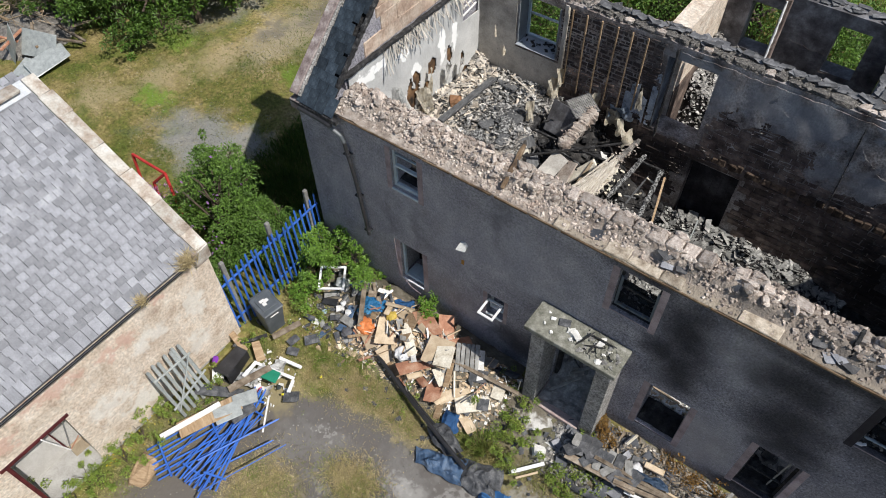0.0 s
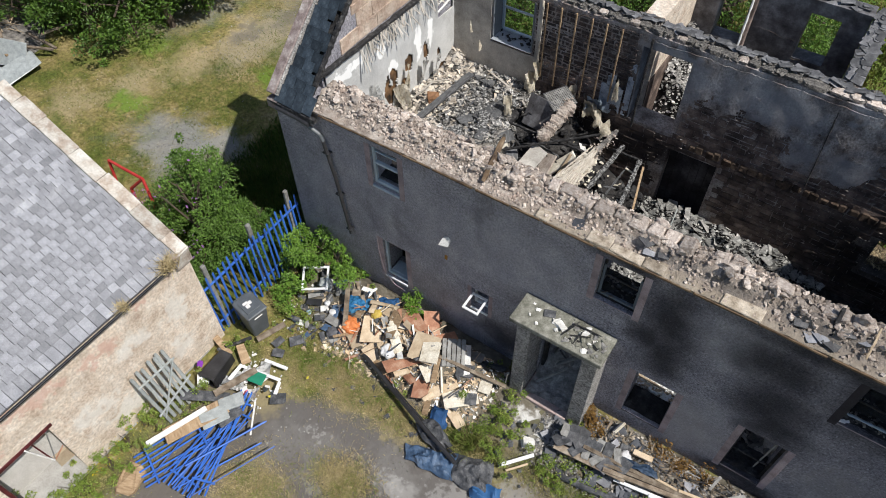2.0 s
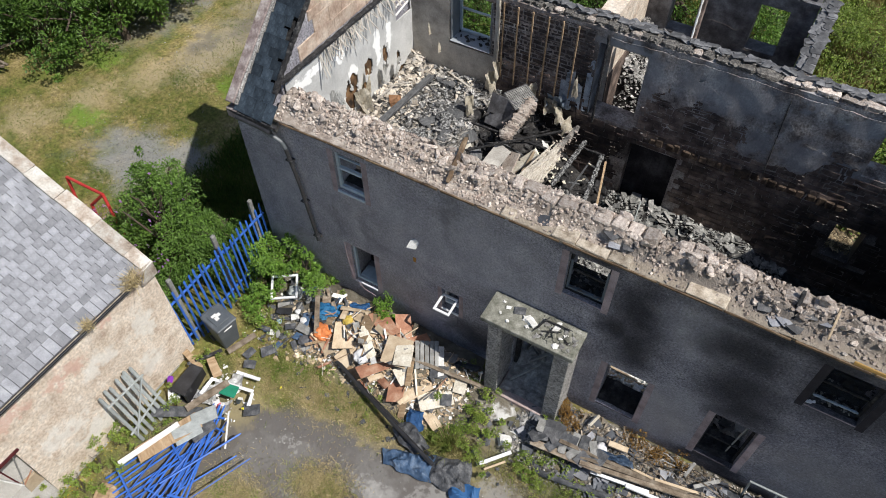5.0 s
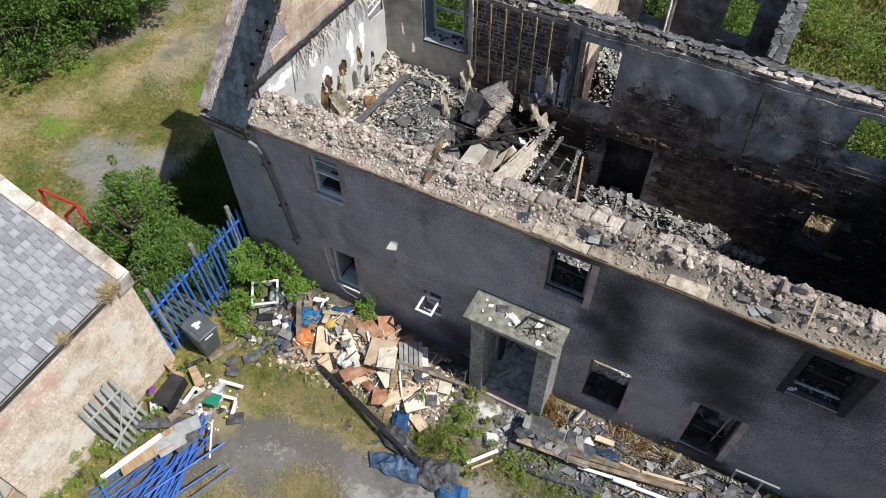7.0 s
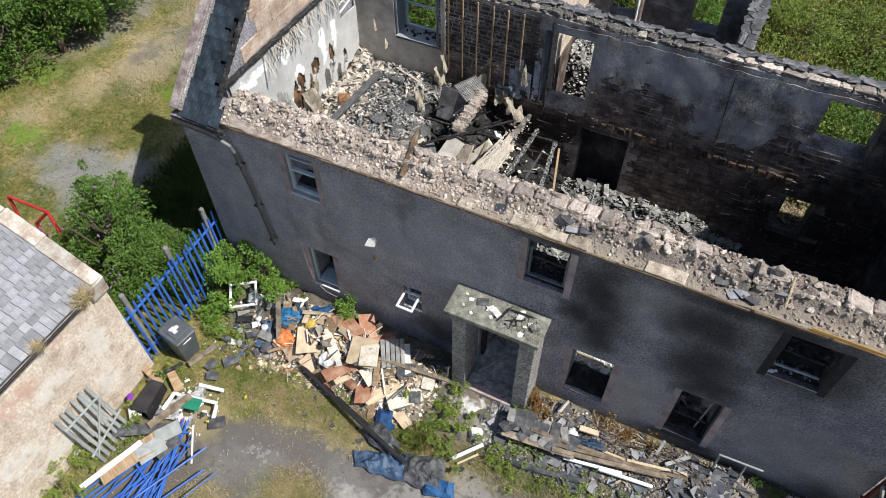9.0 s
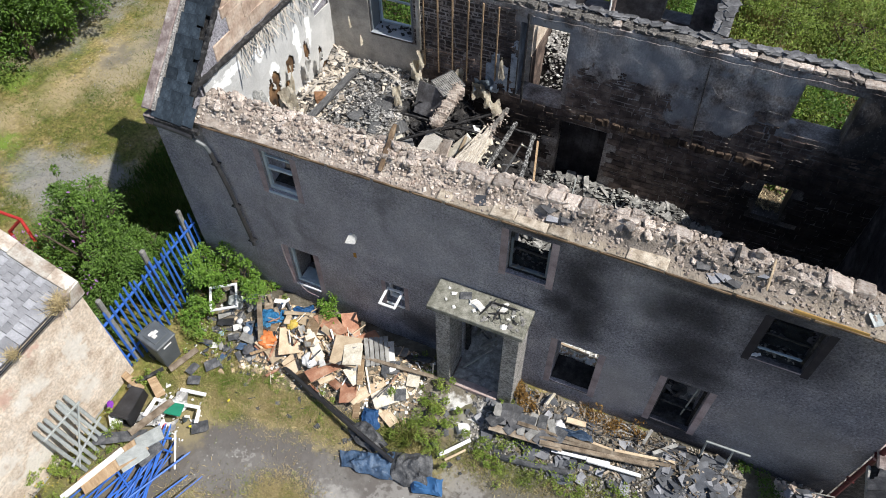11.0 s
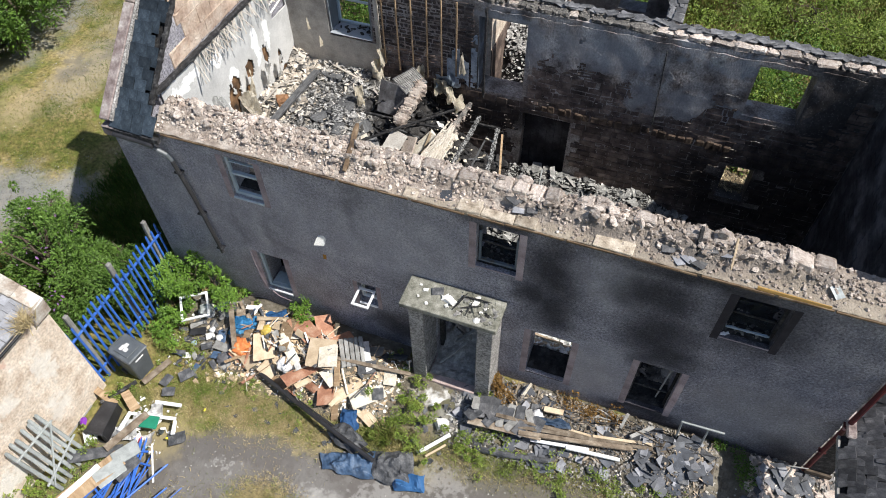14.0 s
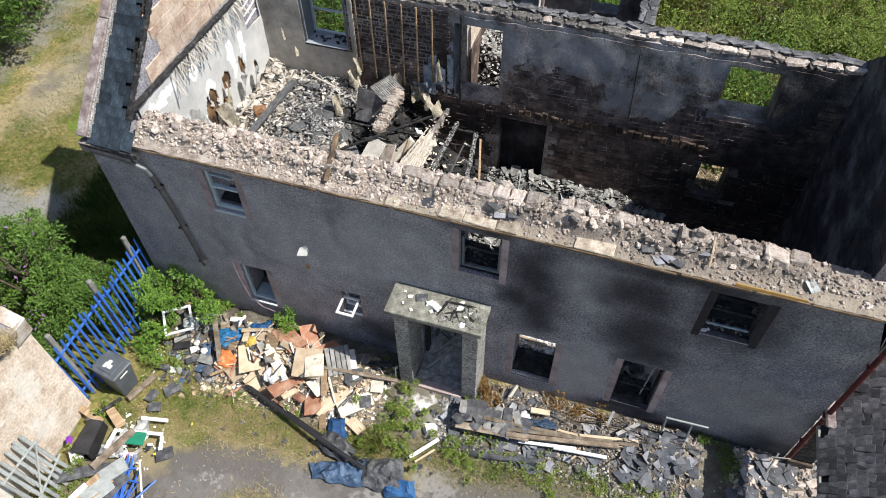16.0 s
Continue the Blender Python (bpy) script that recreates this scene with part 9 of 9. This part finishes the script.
# slab litter on the porch roof
for x, y, s, m in ((7.15, -0.2, 0.07, WHITE), (7.3, -0.3, 0.1, WHITE), (7.2, -0.5, 0.06, WHITE), (7.42, -0.62, 0.08, WHITE), (7.75, -0.35, 0.16, WHITE), (7.9, -0.4, 0.2, WHITE), (7.85, -0.55, 0.1, WHITE), (8.4, -0.3, 0.16, WHITE), (8.45, -0.45, 0.12, CONCRETE), (8.6, -0.5, 0.1, WHITE), (8.75, -0.4, 0.16, CONCRETE), (8.55, -0.65, 0.08, WHITE), (8.85, -0.35, 0.14, GREYWOOD), (8.3, -0.6, 0.1, CONCRETE), (8.7, -0.62, 0.09, DARK_SLATE)):
    solo("rubble_piece", rock(ry, s, s * 0.7, s * 0.2, s * 0.24), m, "broken rubble piece lying on the porch slab", "rubble", pose(x, y, 3.18 + s * 0.1, 5, 5, ry.uniform(0, 180)), "rubble on the porch slab")
for a, b in (((8.0, -0.6, 3.2), (8.2, -0.15, 3.3)), ((8.15, -0.5, 3.2), (8.55, -0.35, 3.25)), ((8.1, -0.2, 3.22), (8.75, -0.2, 3.25)), ((8.3, -0.65, 3.2), (8.35, -0.3, 3.22))):
    solo("burnt_lath", charred(a, b, 0.035, 0.03, ry, 6), CHAR, "burnt lath lying on the porch slab", "lath", group="burnt laths on the porch slab")
for i in range(26):
    x, y, s_ = ry.uniform(8.05, 8.95), ry.uniform(-0.7, -0.12), ry.uniform(0.04, 0.13)
    solo("rubble_piece", rock(ry, s_, s_ * 0.6, s_ * 0.2, s_ * 0.2), ry.choice((WHITE, LIME_ASH, CONCRETE, GREYWOOD, CHAR)), "broken rubble piece lying on the porch slab", "rubble", pose(x, y, 3.18 + s_ * 0.1, ry.gauss(0, 8), ry.gauss(0, 8), ry.uniform(0, 180)), "rubble on the porch slab")
solo("felt_tile", block(-0.13, 0.13, -0.09, 0.09, 0, 0.02, 0.004, 0.01), FELT, "dark felt tile on the porch slab", "felt", pose(7.55, -0.25, 3.18, 2, 1, 20))
v, f = chips(120, lambda: (ry.uniform(7.9, 8.98), ry.uniform(-0.72, -0.08), 3.18), (0.02, 0.07), ry, 0.5)
solo("grit", mesh_of("grit", v, f, CONCRETE), None, "grit and mortar crumbs on the porch slab", "debris", kind="stuff")
# fallen timbers inside the doorway
for a, b in (((7.5, 0.5, 0.2), (8.0, 0.7, 2.2)), ((8.2, 0.4, 0.2), (7.6, 0.8, 1.6)), ((7.7, 0.3, 0.3), (8.4, 0.6, 1.0)), ((8.4, 0.6, 0.1), (8.1, 0.5, 1.9)), ((7.55, -0.3, 0.2), (8.1, 0.2, 0.7))):
    solo("fallen_timber", charred(a, b, 0.09, 0.05, ry, 8), GREYWOOD, "scorched timber fallen inside the doorway", "timber", group="timbers in the doorway")
for k in range(18):
    x, y = ry.uniform(7.5, 8.45), ry.uniform(0.1, 1.1)
    d = Vector((ry.gauss(0, 0.5), ry.gauss(0, 0.25), ry.uniform(0.1, 0.9)))
    solo("fallen_timber", charred((x, y, 0.3), (min(8.5, max(7.48, x + d.x)), y + d.y * 0.4, 0.35 + d.z), ry.uniform(0.025, 0.06), ry.uniform(0.02, 0.04), ry, 6), ry.choice((GREYWOOD, GREYWOOD, LIME_ASH, SCORCHED)), "scorched timber fallen inside the doorway", "timber", group="timbers in the doorway")
solo("doorway_heap", mesh_of("doorway_heap", *heap(7.42, 8.56, -0.6, 0.75, lambda x, y: 0.16 + 0.35 * smooth01(-0.3, 0.7, y) + 0.07 * fbm(x, y, 3, 3), 0.09), LIME_ASH), None, "ash and rubble spilling through the doorway", "rubble", kind="stuff")


# ---- plants ----
def cloud(rng, cx, cy, cz, rx, ry_, rz, n, lumps=9, hollow=0.55, lump_r=(0.35, 0.62), wide=0.5):
    """Leaf spots over a lumpy crown."""
    lump = [(Vector((rng.gauss(0, wide), rng.gauss(0, wide), rng.gauss(0.1, 0.45))), rng.uniform(*lump_r)) for _ in range(lumps)]
    out = []
    for _ in range(n):
        c, r = rng.choice(lump)
        d = Vector((rng.gauss(0, 1), rng.gauss(0, 1), rng.gauss(0.2, 1))).normalized()
        p = c + d * r * rng.uniform(hollow, 1.05)
        q = Vector((cx + p.x * rx, cy + p.y * ry_, max(0.05, cz + p.z * rz)))
        out.append((q, d))
    return out


def shrub(name, label, x, y, h, r, n, leaf, rng, material=LEAF, cat="shrub", group="", stems=7, lumps=10, lump_r=(0.3, 0.55), wide=0.5):
    s = empty(name, label, cat, pose(x, y, 0), group)
    wood = [tube([(rng.uniform(-0.1, 0.1) * r, rng.uniform(-0.1, 0.1) * r, -0.05), (rng.uniform(-0.35, 0.35) * r, rng.uniform(-0.35, 0.35) * r, h * 0.45), (rng.uniform(-0.7, 0.7) * r, rng.uniform(-0.7, 0.7) * r, h * 0.85)], 0.02 * h, 5, 0.3) for _ in range(stems)]
    for q_ in wood:
        part("stem", q_, BARK, s)
    v, f = leaves(cloud(rng, 0, 0, h * 0.5, r, r, h * 0.52, n, lumps, 0.4, lump_r, wide), leaf, rng)
    part("crown", mesh_of("crown", v, f, material), None, s, kind="stuff")
    return s


rg = random.Random(101)
shrub("shrub", "tall green shrub behind the blue fence", -2.0, -1.55, 2.3, 1.5, 11000, 0.078, rg, lumps=14, lump_r=(0.22, 0.45), wide=0.55)
shrub("shrub", "green shrub with pale young shoots by the gravel", -3.3, -0.7, 1.8, 1.05, 7500, 0.078, rg, lumps=14, lump_r=(0.2, 0.4), wide=0.55)
shrub("shrub", "low green shrub behind the barn corner", -1.3, -2.9, 1.7, 0.9, 5200, 0.075, rg)
shrub("shrub", "leafy green shrub by the fence foot", -1.2, -0.75, 1.5, 0.8, 4200, 0.075, rg)
for x, y, h, r in ((-2.2, -1.7, 3.0, 0.9), (-3.2, -0.6, 2.7, 0.6), (-2.9, -1.2, 2.7, 0.8)):
    shrub("tall_shoots", "tall leafy shoots rising out of the shrubs", x, y, h, r, 1900, 0.08, rg, LEAF, "shrub", "tall shoots", 6, 22, (0.1, 0.2), 0.5)
BUD = tint("mauve_blossom", (0.3, 0.16, 0.34))
v, f = leaves(cloud(rg, -2.4, -2.2, 1.9, 1.3, 0.9, 0.5, 45, 8), 0.1, rg)
solo("buddleia_flowers", mesh_of("buddleia_flowers", v, f, BUD), None, "mauve flower spikes among the shrubs", "flowers", kind="stuff")
v, f = leaves(cloud(rg, -5.0, -1.9, 0.6, 0.8, 0.6, 0.5, 500, 6), 0.07, rg)
solo("willowherb", mesh_of("willowherb", v, f, tint("pink_willowherb", (0.42, 0.2, 0.42))), None, "pale pink wild flowers by the gravel", "flowers", kind="stuff")
for x, y, h, r, n in ((0.68, -0.4, 1.35, 0.68, 3000), (1.3, -0.32, 1.2, 0.3, 800), (1.75, -0.25, 0.6, 0.35, 700), (0.42, -1.15, 0.85, 0.48, 1300), (0.55, -1.75, 0.5, 0.35, 600), (3.95, -0.45, 0.75, 0.36, 900)):
    shrub("elder_bush", "bright green elder sprouting at the wall foot", x, y, h, r, int(n * 1.7), 0.075, rg, LEAF_FRESH, "bush", "bushes at the wall foot", 5, 14, (0.2, 0.42), 0.65)
for x, y, h, r, n in ((7.15, -1.35, 0.55, 0.45, 900), (7.35, -1.9, 0.5, 0.5, 1100), (7.5, -2.4, 0.4, 0.42, 700), (8.95, -0.95, 0.35, 0.3, 420), (8.95, -1.95, 0.3, 0.32, 450), (9.1, -2.3, 0.28, 0.3, 400), (1.9, -0.25, 0.4, 0.3, 400), (6.6, -0.75, 0.3, 0.35, 350), (12.9, -1.9, 0.25, 0.45, 500), (11.2, -2.3, 0.25, 0.5, 500), (9.6, -1.55, 0.3, 0.2, 160), (9.9, -2.0, 0.24, 0.3, 200), (10.8, -2.05, 0.26, 0.35, 240), (12.0, -1.75, 0.22, 0.25, 160), (3.4, -2.35, 0.18, 0.25, 160), (4.9, -2.45, 0.2, 0.3, 200), (1.5, -2.1, 0.3, 0.3, 260), (0.9, -2.0, 0.4, 0.35, 400), (0.5, -3.6, 0.4, 0.25, 260), (13.5, -1.6, 0.2, 0.3, 160)):
    shrub("weed_clump", "leafy green weeds growing through the rubbish", x, y, h * 0.85, r * 0.85, int(n * 1.5), 0.05, rg, LEAF_YARD, "weeds", "weed clumps", 4, 16, (0.14, 0.32), 0.8)
shrub("weed_clump", "dark moss and weeds in the shaded wall foot", 14.6, -0.25, 0.35, 0.45, 700, 0.06, rg, LEAF_DARK, "weeds", "weed clumps", 3, 6)
for x, y, h, r, n in ((9.15, -0.35, 0.5, 0.28, 420), (9.4, -0.6, 0.3, 0.3, 300), (11.3, -0.25, 0.35, 0.4, 380), (11.9, -0.3, 0.3, 0.3, 260), (10.7, -0.3, 0.3, 0.3, 200)):
    shrub("brown_weeds", "withered brown weeds along the wall foot", x, y, h, r, n, 0.06, rg, RUSTLEAF, "weeds", "withered weeds", 4, 6)
for x, y, h, r, n in ((0.35, -7.0, 0.75, 0.4, 900), (0.45, -7.6, 0.6, 0.4, 800), (0.4, -8.3, 0.75, 0.45, 1000), (0.3, -6.4, 0.5, 0.3, 500), (0.4, -8.9, 0.6, 0.4, 700), (0.75, -4.95, 0.4, 0.3, 400), (0.6, -5.6, 0.35, 0.3, 350)):
    shrub("weed_clump", "green weeds along the barn wall", x, y, h, r, int(n * 1.3), 0.048, rg, LEAF_YARD, "weeds", "weeds by the barn", 5, 14, (0.12, 0.3), 0.75)
v, f = leaves([((rg.uniform(0.2, 0.7), rg.uniform(-8, -6.3), rg.uniform(0.3, 0.7)), (0, 0, 1)) for _ in range(60)], 0.05, rg)
solo("ragwort_flowers", mesh_of("ragwort_flowers", v, f, tint("ragwort_yellow", (0.6, 0.48, 0.02))), None, "small yellow flowers by the barn wall", "flowers", kind="stuff")


# hedge and trees at the edge of the field
def hedge_mass(name, label, spots, rng, leaf, n, material=LEAF_DARK, group="trees along the field edge", lumps=16, lump_r=(0.35, 0.62), wide=0.5):
    for x, y, h, r in spots:
        t = empty(name, label, "tree", pose(x, y, 0), group)
        wood = [tube([(0, 0, -0.1), (rng.uniform(-0.2, 0.2), rng.uniform(-0.2, 0.2), h * 0.4), (rng.uniform(-0.5, 0.5), rng.uniform(-0.5, 0.5), h * 0.7)], 0.05 * h, 7, 0.4)]
        wood += [tube([(0, 0, h * 0.25), (rng.uniform(-0.6, 0.6) * r, rng.uniform(-0.6, 0.6) * r, h * 0.55), (rng.uniform(-0.9, 0.9) * r, rng.uniform(-0.9, 0.9) * r, h * 0.75)], 0.025 * h, 5, 0.3) for _ in range(5)]
        part("trunk", join(*wood), BARK, t)
        v, f = leaves(cloud(rng, 0, 0, h * 0.52, r, r, h * 0.5, int(n * r * r / 4), lumps, 0.6, lump_r, wide), leaf, rng)
        part("crown", mesh_of("crown", v, f, material), None, t, kind="stuff")


hedge_mass("tree", "dense dark green tree at the field edge", [(-18.2, 3.4, 3.4, 2.0), (-16.2, 4.0, 3.6, 2.1), (-14.3, 4.6, 3.6, 2.0), (-12.4, 7.0, 3.8, 2.0), (-16.5, 5.8, 4.6, 2.4), (-13.8, 6.6, 4.4, 2.3), (-13.2, 8.3, 4.8, 2.7), (-18.5, 7.0, 5.0, 2.8), (-16.0, 8.8, 5.2, 2.8), (-12.2, 10.6, 4.6, 2.4), (-15.2, 12.2, 5.5, 3.0), (-20.0, 10.5, 5.5, 3.0), (-21.5, 5.0, 4.6, 2.6), (-15.7, 2.6, 2.4, 1.5), (-13.6, 3.4, 2.8, 1.6), (-12.3, 4.2, 2.6, 1.5), (-11.6, 5.4, 3.0, 1.5), (-11.3, 7.0, 3.2, 1.6), (-12.2, 3.0, 1.0, 0.8), (-17.4, 2.9, 2.6, 1.5)], rg, 0.12, 6500, lumps=24, lump_r=(0.16, 0.36), wide=0.55)
hedge_mass("tree", "green tree behind the rear wing", [(3.4, 13.5, 4.6, 2.2), (6.4, 14.2, 4.8, 2.4), (1.0, 14.5, 4.2, 2.2), (8.6, 14.6, 3.6, 2.0)], rg, 0.12, 6000, LEAF, "trees behind the wing")
hedge_mass("bramble", "dark green bramble close behind the rear wall", [(14.6, 12.2, 1.6, 1.9), (16.2, 11.6, 1.5, 1.7), (-0.4, 12.2, 1.8, 1.6), (0.9, 11.4, 1.6, 1.4), (13.4, 9.6, 0.8, 1.0)], rg, 0.12, 3600, LEAF_DARK, "brambles behind the wall")
hedge_mass("bramble", "green bramble thicket in the rear field", [(rg.uniform(10, 24), rg.uniform(11.5, 19), rg.uniform(0.9, 1.7), rg.uniform(1.0, 1.8)) for _ in range(20)], rg, 0.09, 6500, LEAF_YARD, "brambles in the rear field")


def grass_field(name, label, n, where, material, h, w, lean=0.7):
    pts = []
    while len(pts) < n:
        x, y = where()
        pts.append((x, y, ground_height(x, y) - 0.01))
    v, f = blades(pts, rg, h, w, lean)
    solo(name, mesh_of(name, v, f, material), None, label, "grass", kind="stuff")


def field_left():
    while True:
        x, y = rg.uniform(-17, -0.6), rg.uniform(-3.4, 11)
        if ((x + 6.4) / 2.1) ** 2 + ((y - 0.9) / 1.2) ** 2 + 1.1 * noise.noise(Vector((x * 1.1, y * 1.1, 8))) < 0.9 and rg.random() < 0.9:
            continue
        if any(((x - a) / c) ** 2 + ((y - b) / d) ** 2 + 0.8 * noise.noise(Vector((x * 0.9, y * 0.9, 2))) < 0.7 for a, b, c, d in ((-11.2, 0.4, 1.0, 0.9), (-10.1, 2.3, 0.9, 1.2), (-9.3, 4.2, 0.9, 1.2), (-8.3, 5.6, 1.2, 1.0), (-8.2, 7.2, 1.3, 2.4), (-8.6, 10.0, 1.3, 2.0))) and rg.random() < 0.45:
            continue
        if 0.15 + 1.2 * noise.noise(Vector((x * 0.35, y * 0.35, 6))) < rg.random() - 0.6:
            continue
        return x, y


grass_field("meadow_grass", "long rough meadow grass, partly dried", 170000, field_left, GRASS, (0.02, 0.08), 0.006, 2.6)
grass_field("meadow_grass", "long rough grass in the rear field", 36000, lambda: (rg.uniform(0.5, 26), rg.uniform(10.2, 24)), GRASS, (0.2, 0.55), 0.035)


grass_field("gable_weeds", "tall dark green grass and weeds beside the gable", 26000, lambda: (rg.uniform(-3.9, -0.1) + 0.3 * rg.gauss(0, 1) - 0.3, rg.uniform(-1.8, 4.6)), GRASS_LUSH, (0.08, 0.3), 0.012, 0.8)
YARDGRASS = mat("yard_grass_blades", [(0.34, (0.14, 0.22, 0.035)), (0.46, (0.26, 0.29, 0.08)), (0.57, (0.42, 0.36, 0.17)), (0.72, (0.55, 0.46, 0.27))], 1.6, 0.75, 0.0, 30, vary=0.35, grain_mix=0.1, through_light=0.25)


def yard_green():
    while True:
        x, y = rg.choice(((rg.gauss(3.0, 0.7), rg.gauss(-2.7, 0.45)), (rg.gauss(4.8, 0.8), rg.gauss(-2.7, 0.3)), (rg.gauss(2.2, 0.6), rg.gauss(-2.9, 0.5)), (rg.gauss(5.0, 0.4), rg.gauss(-4.9, 0.28)), (rg.gauss(3.5, 0.5), rg.gauss(-6.3, 0.5)), (rg.gauss(6.9, 0.35), rg.gauss(-2.45, 0.2)), (rg.gauss(9.3, 0.7), rg.gauss(-2.25, 0.22)), (rg.gauss(12.3, 1.0), rg.gauss(-1.9, 0.25)), (rg.gauss(0.7, 0.3), rg.gauss(-7, 1.2)), (rg.uniform(0.2, 2.6), rg.uniform(-3.7, -0.6)), (rg.uniform(1.6, 5.6), rg.uniform(-3.2, -2.0))))
        if y < -0.1 and x > 0.1:
            return x, y


grass_field("yard_grass", "patchy green and straw grass in the yard", 70000, yard_green, YARDGRASS, (0.02, 0.1), 0.006, 1.3)
grass_field("straw_grass", "flattened straw-coloured grass at the asphalt edge", 16000, lambda: rg.choice(((rg.gauss(5.0, 0.7), rg.gauss(-2.75, 0.3)), (rg.gauss(3.6, 0.8), rg.gauss(-3.0, 0.35)), (rg.gauss(3.4, 0.5), rg.gauss(-6.2, 0.45)), (rg.gauss(5.1, 0.4), rg.gauss(-4.8, 0.3)))), DRYGRASS, (0.03, 0.1), 0.006, 1.8)
def tuft(x, y, z, n, h, spread, material, label):
    v, f = blades([(x + rg.gauss(0, spread), y + rg.gauss(0, spread), z) for _ in range(n)], rg, h, 0.008, 1.6)
    solo("grass_tuft", mesh_of("grass_tuft", v, f, material), None, label, "grass", kind="stuff")


tuft(0.03, -4.05, BE - 0.12, 700, (0.08, 0.3), 0.1, DRYGRASS, "straw-coloured grass tuft growing from the barn gutter")
tuft(0.12, -5.35, BE - 0.1, 220, (0.06, 0.2), 0.07, DRYGRASS, "straw-coloured grass tuft in the gutter")
tuft(7.0, -2.5, 0.0, 260, (0.2, 0.45), 0.13, GRASS, "green grass tussock by the tarpaulin")

# ---- the many small pieces, last ----
wallhead_stones()
head_litter()
barn_slates()
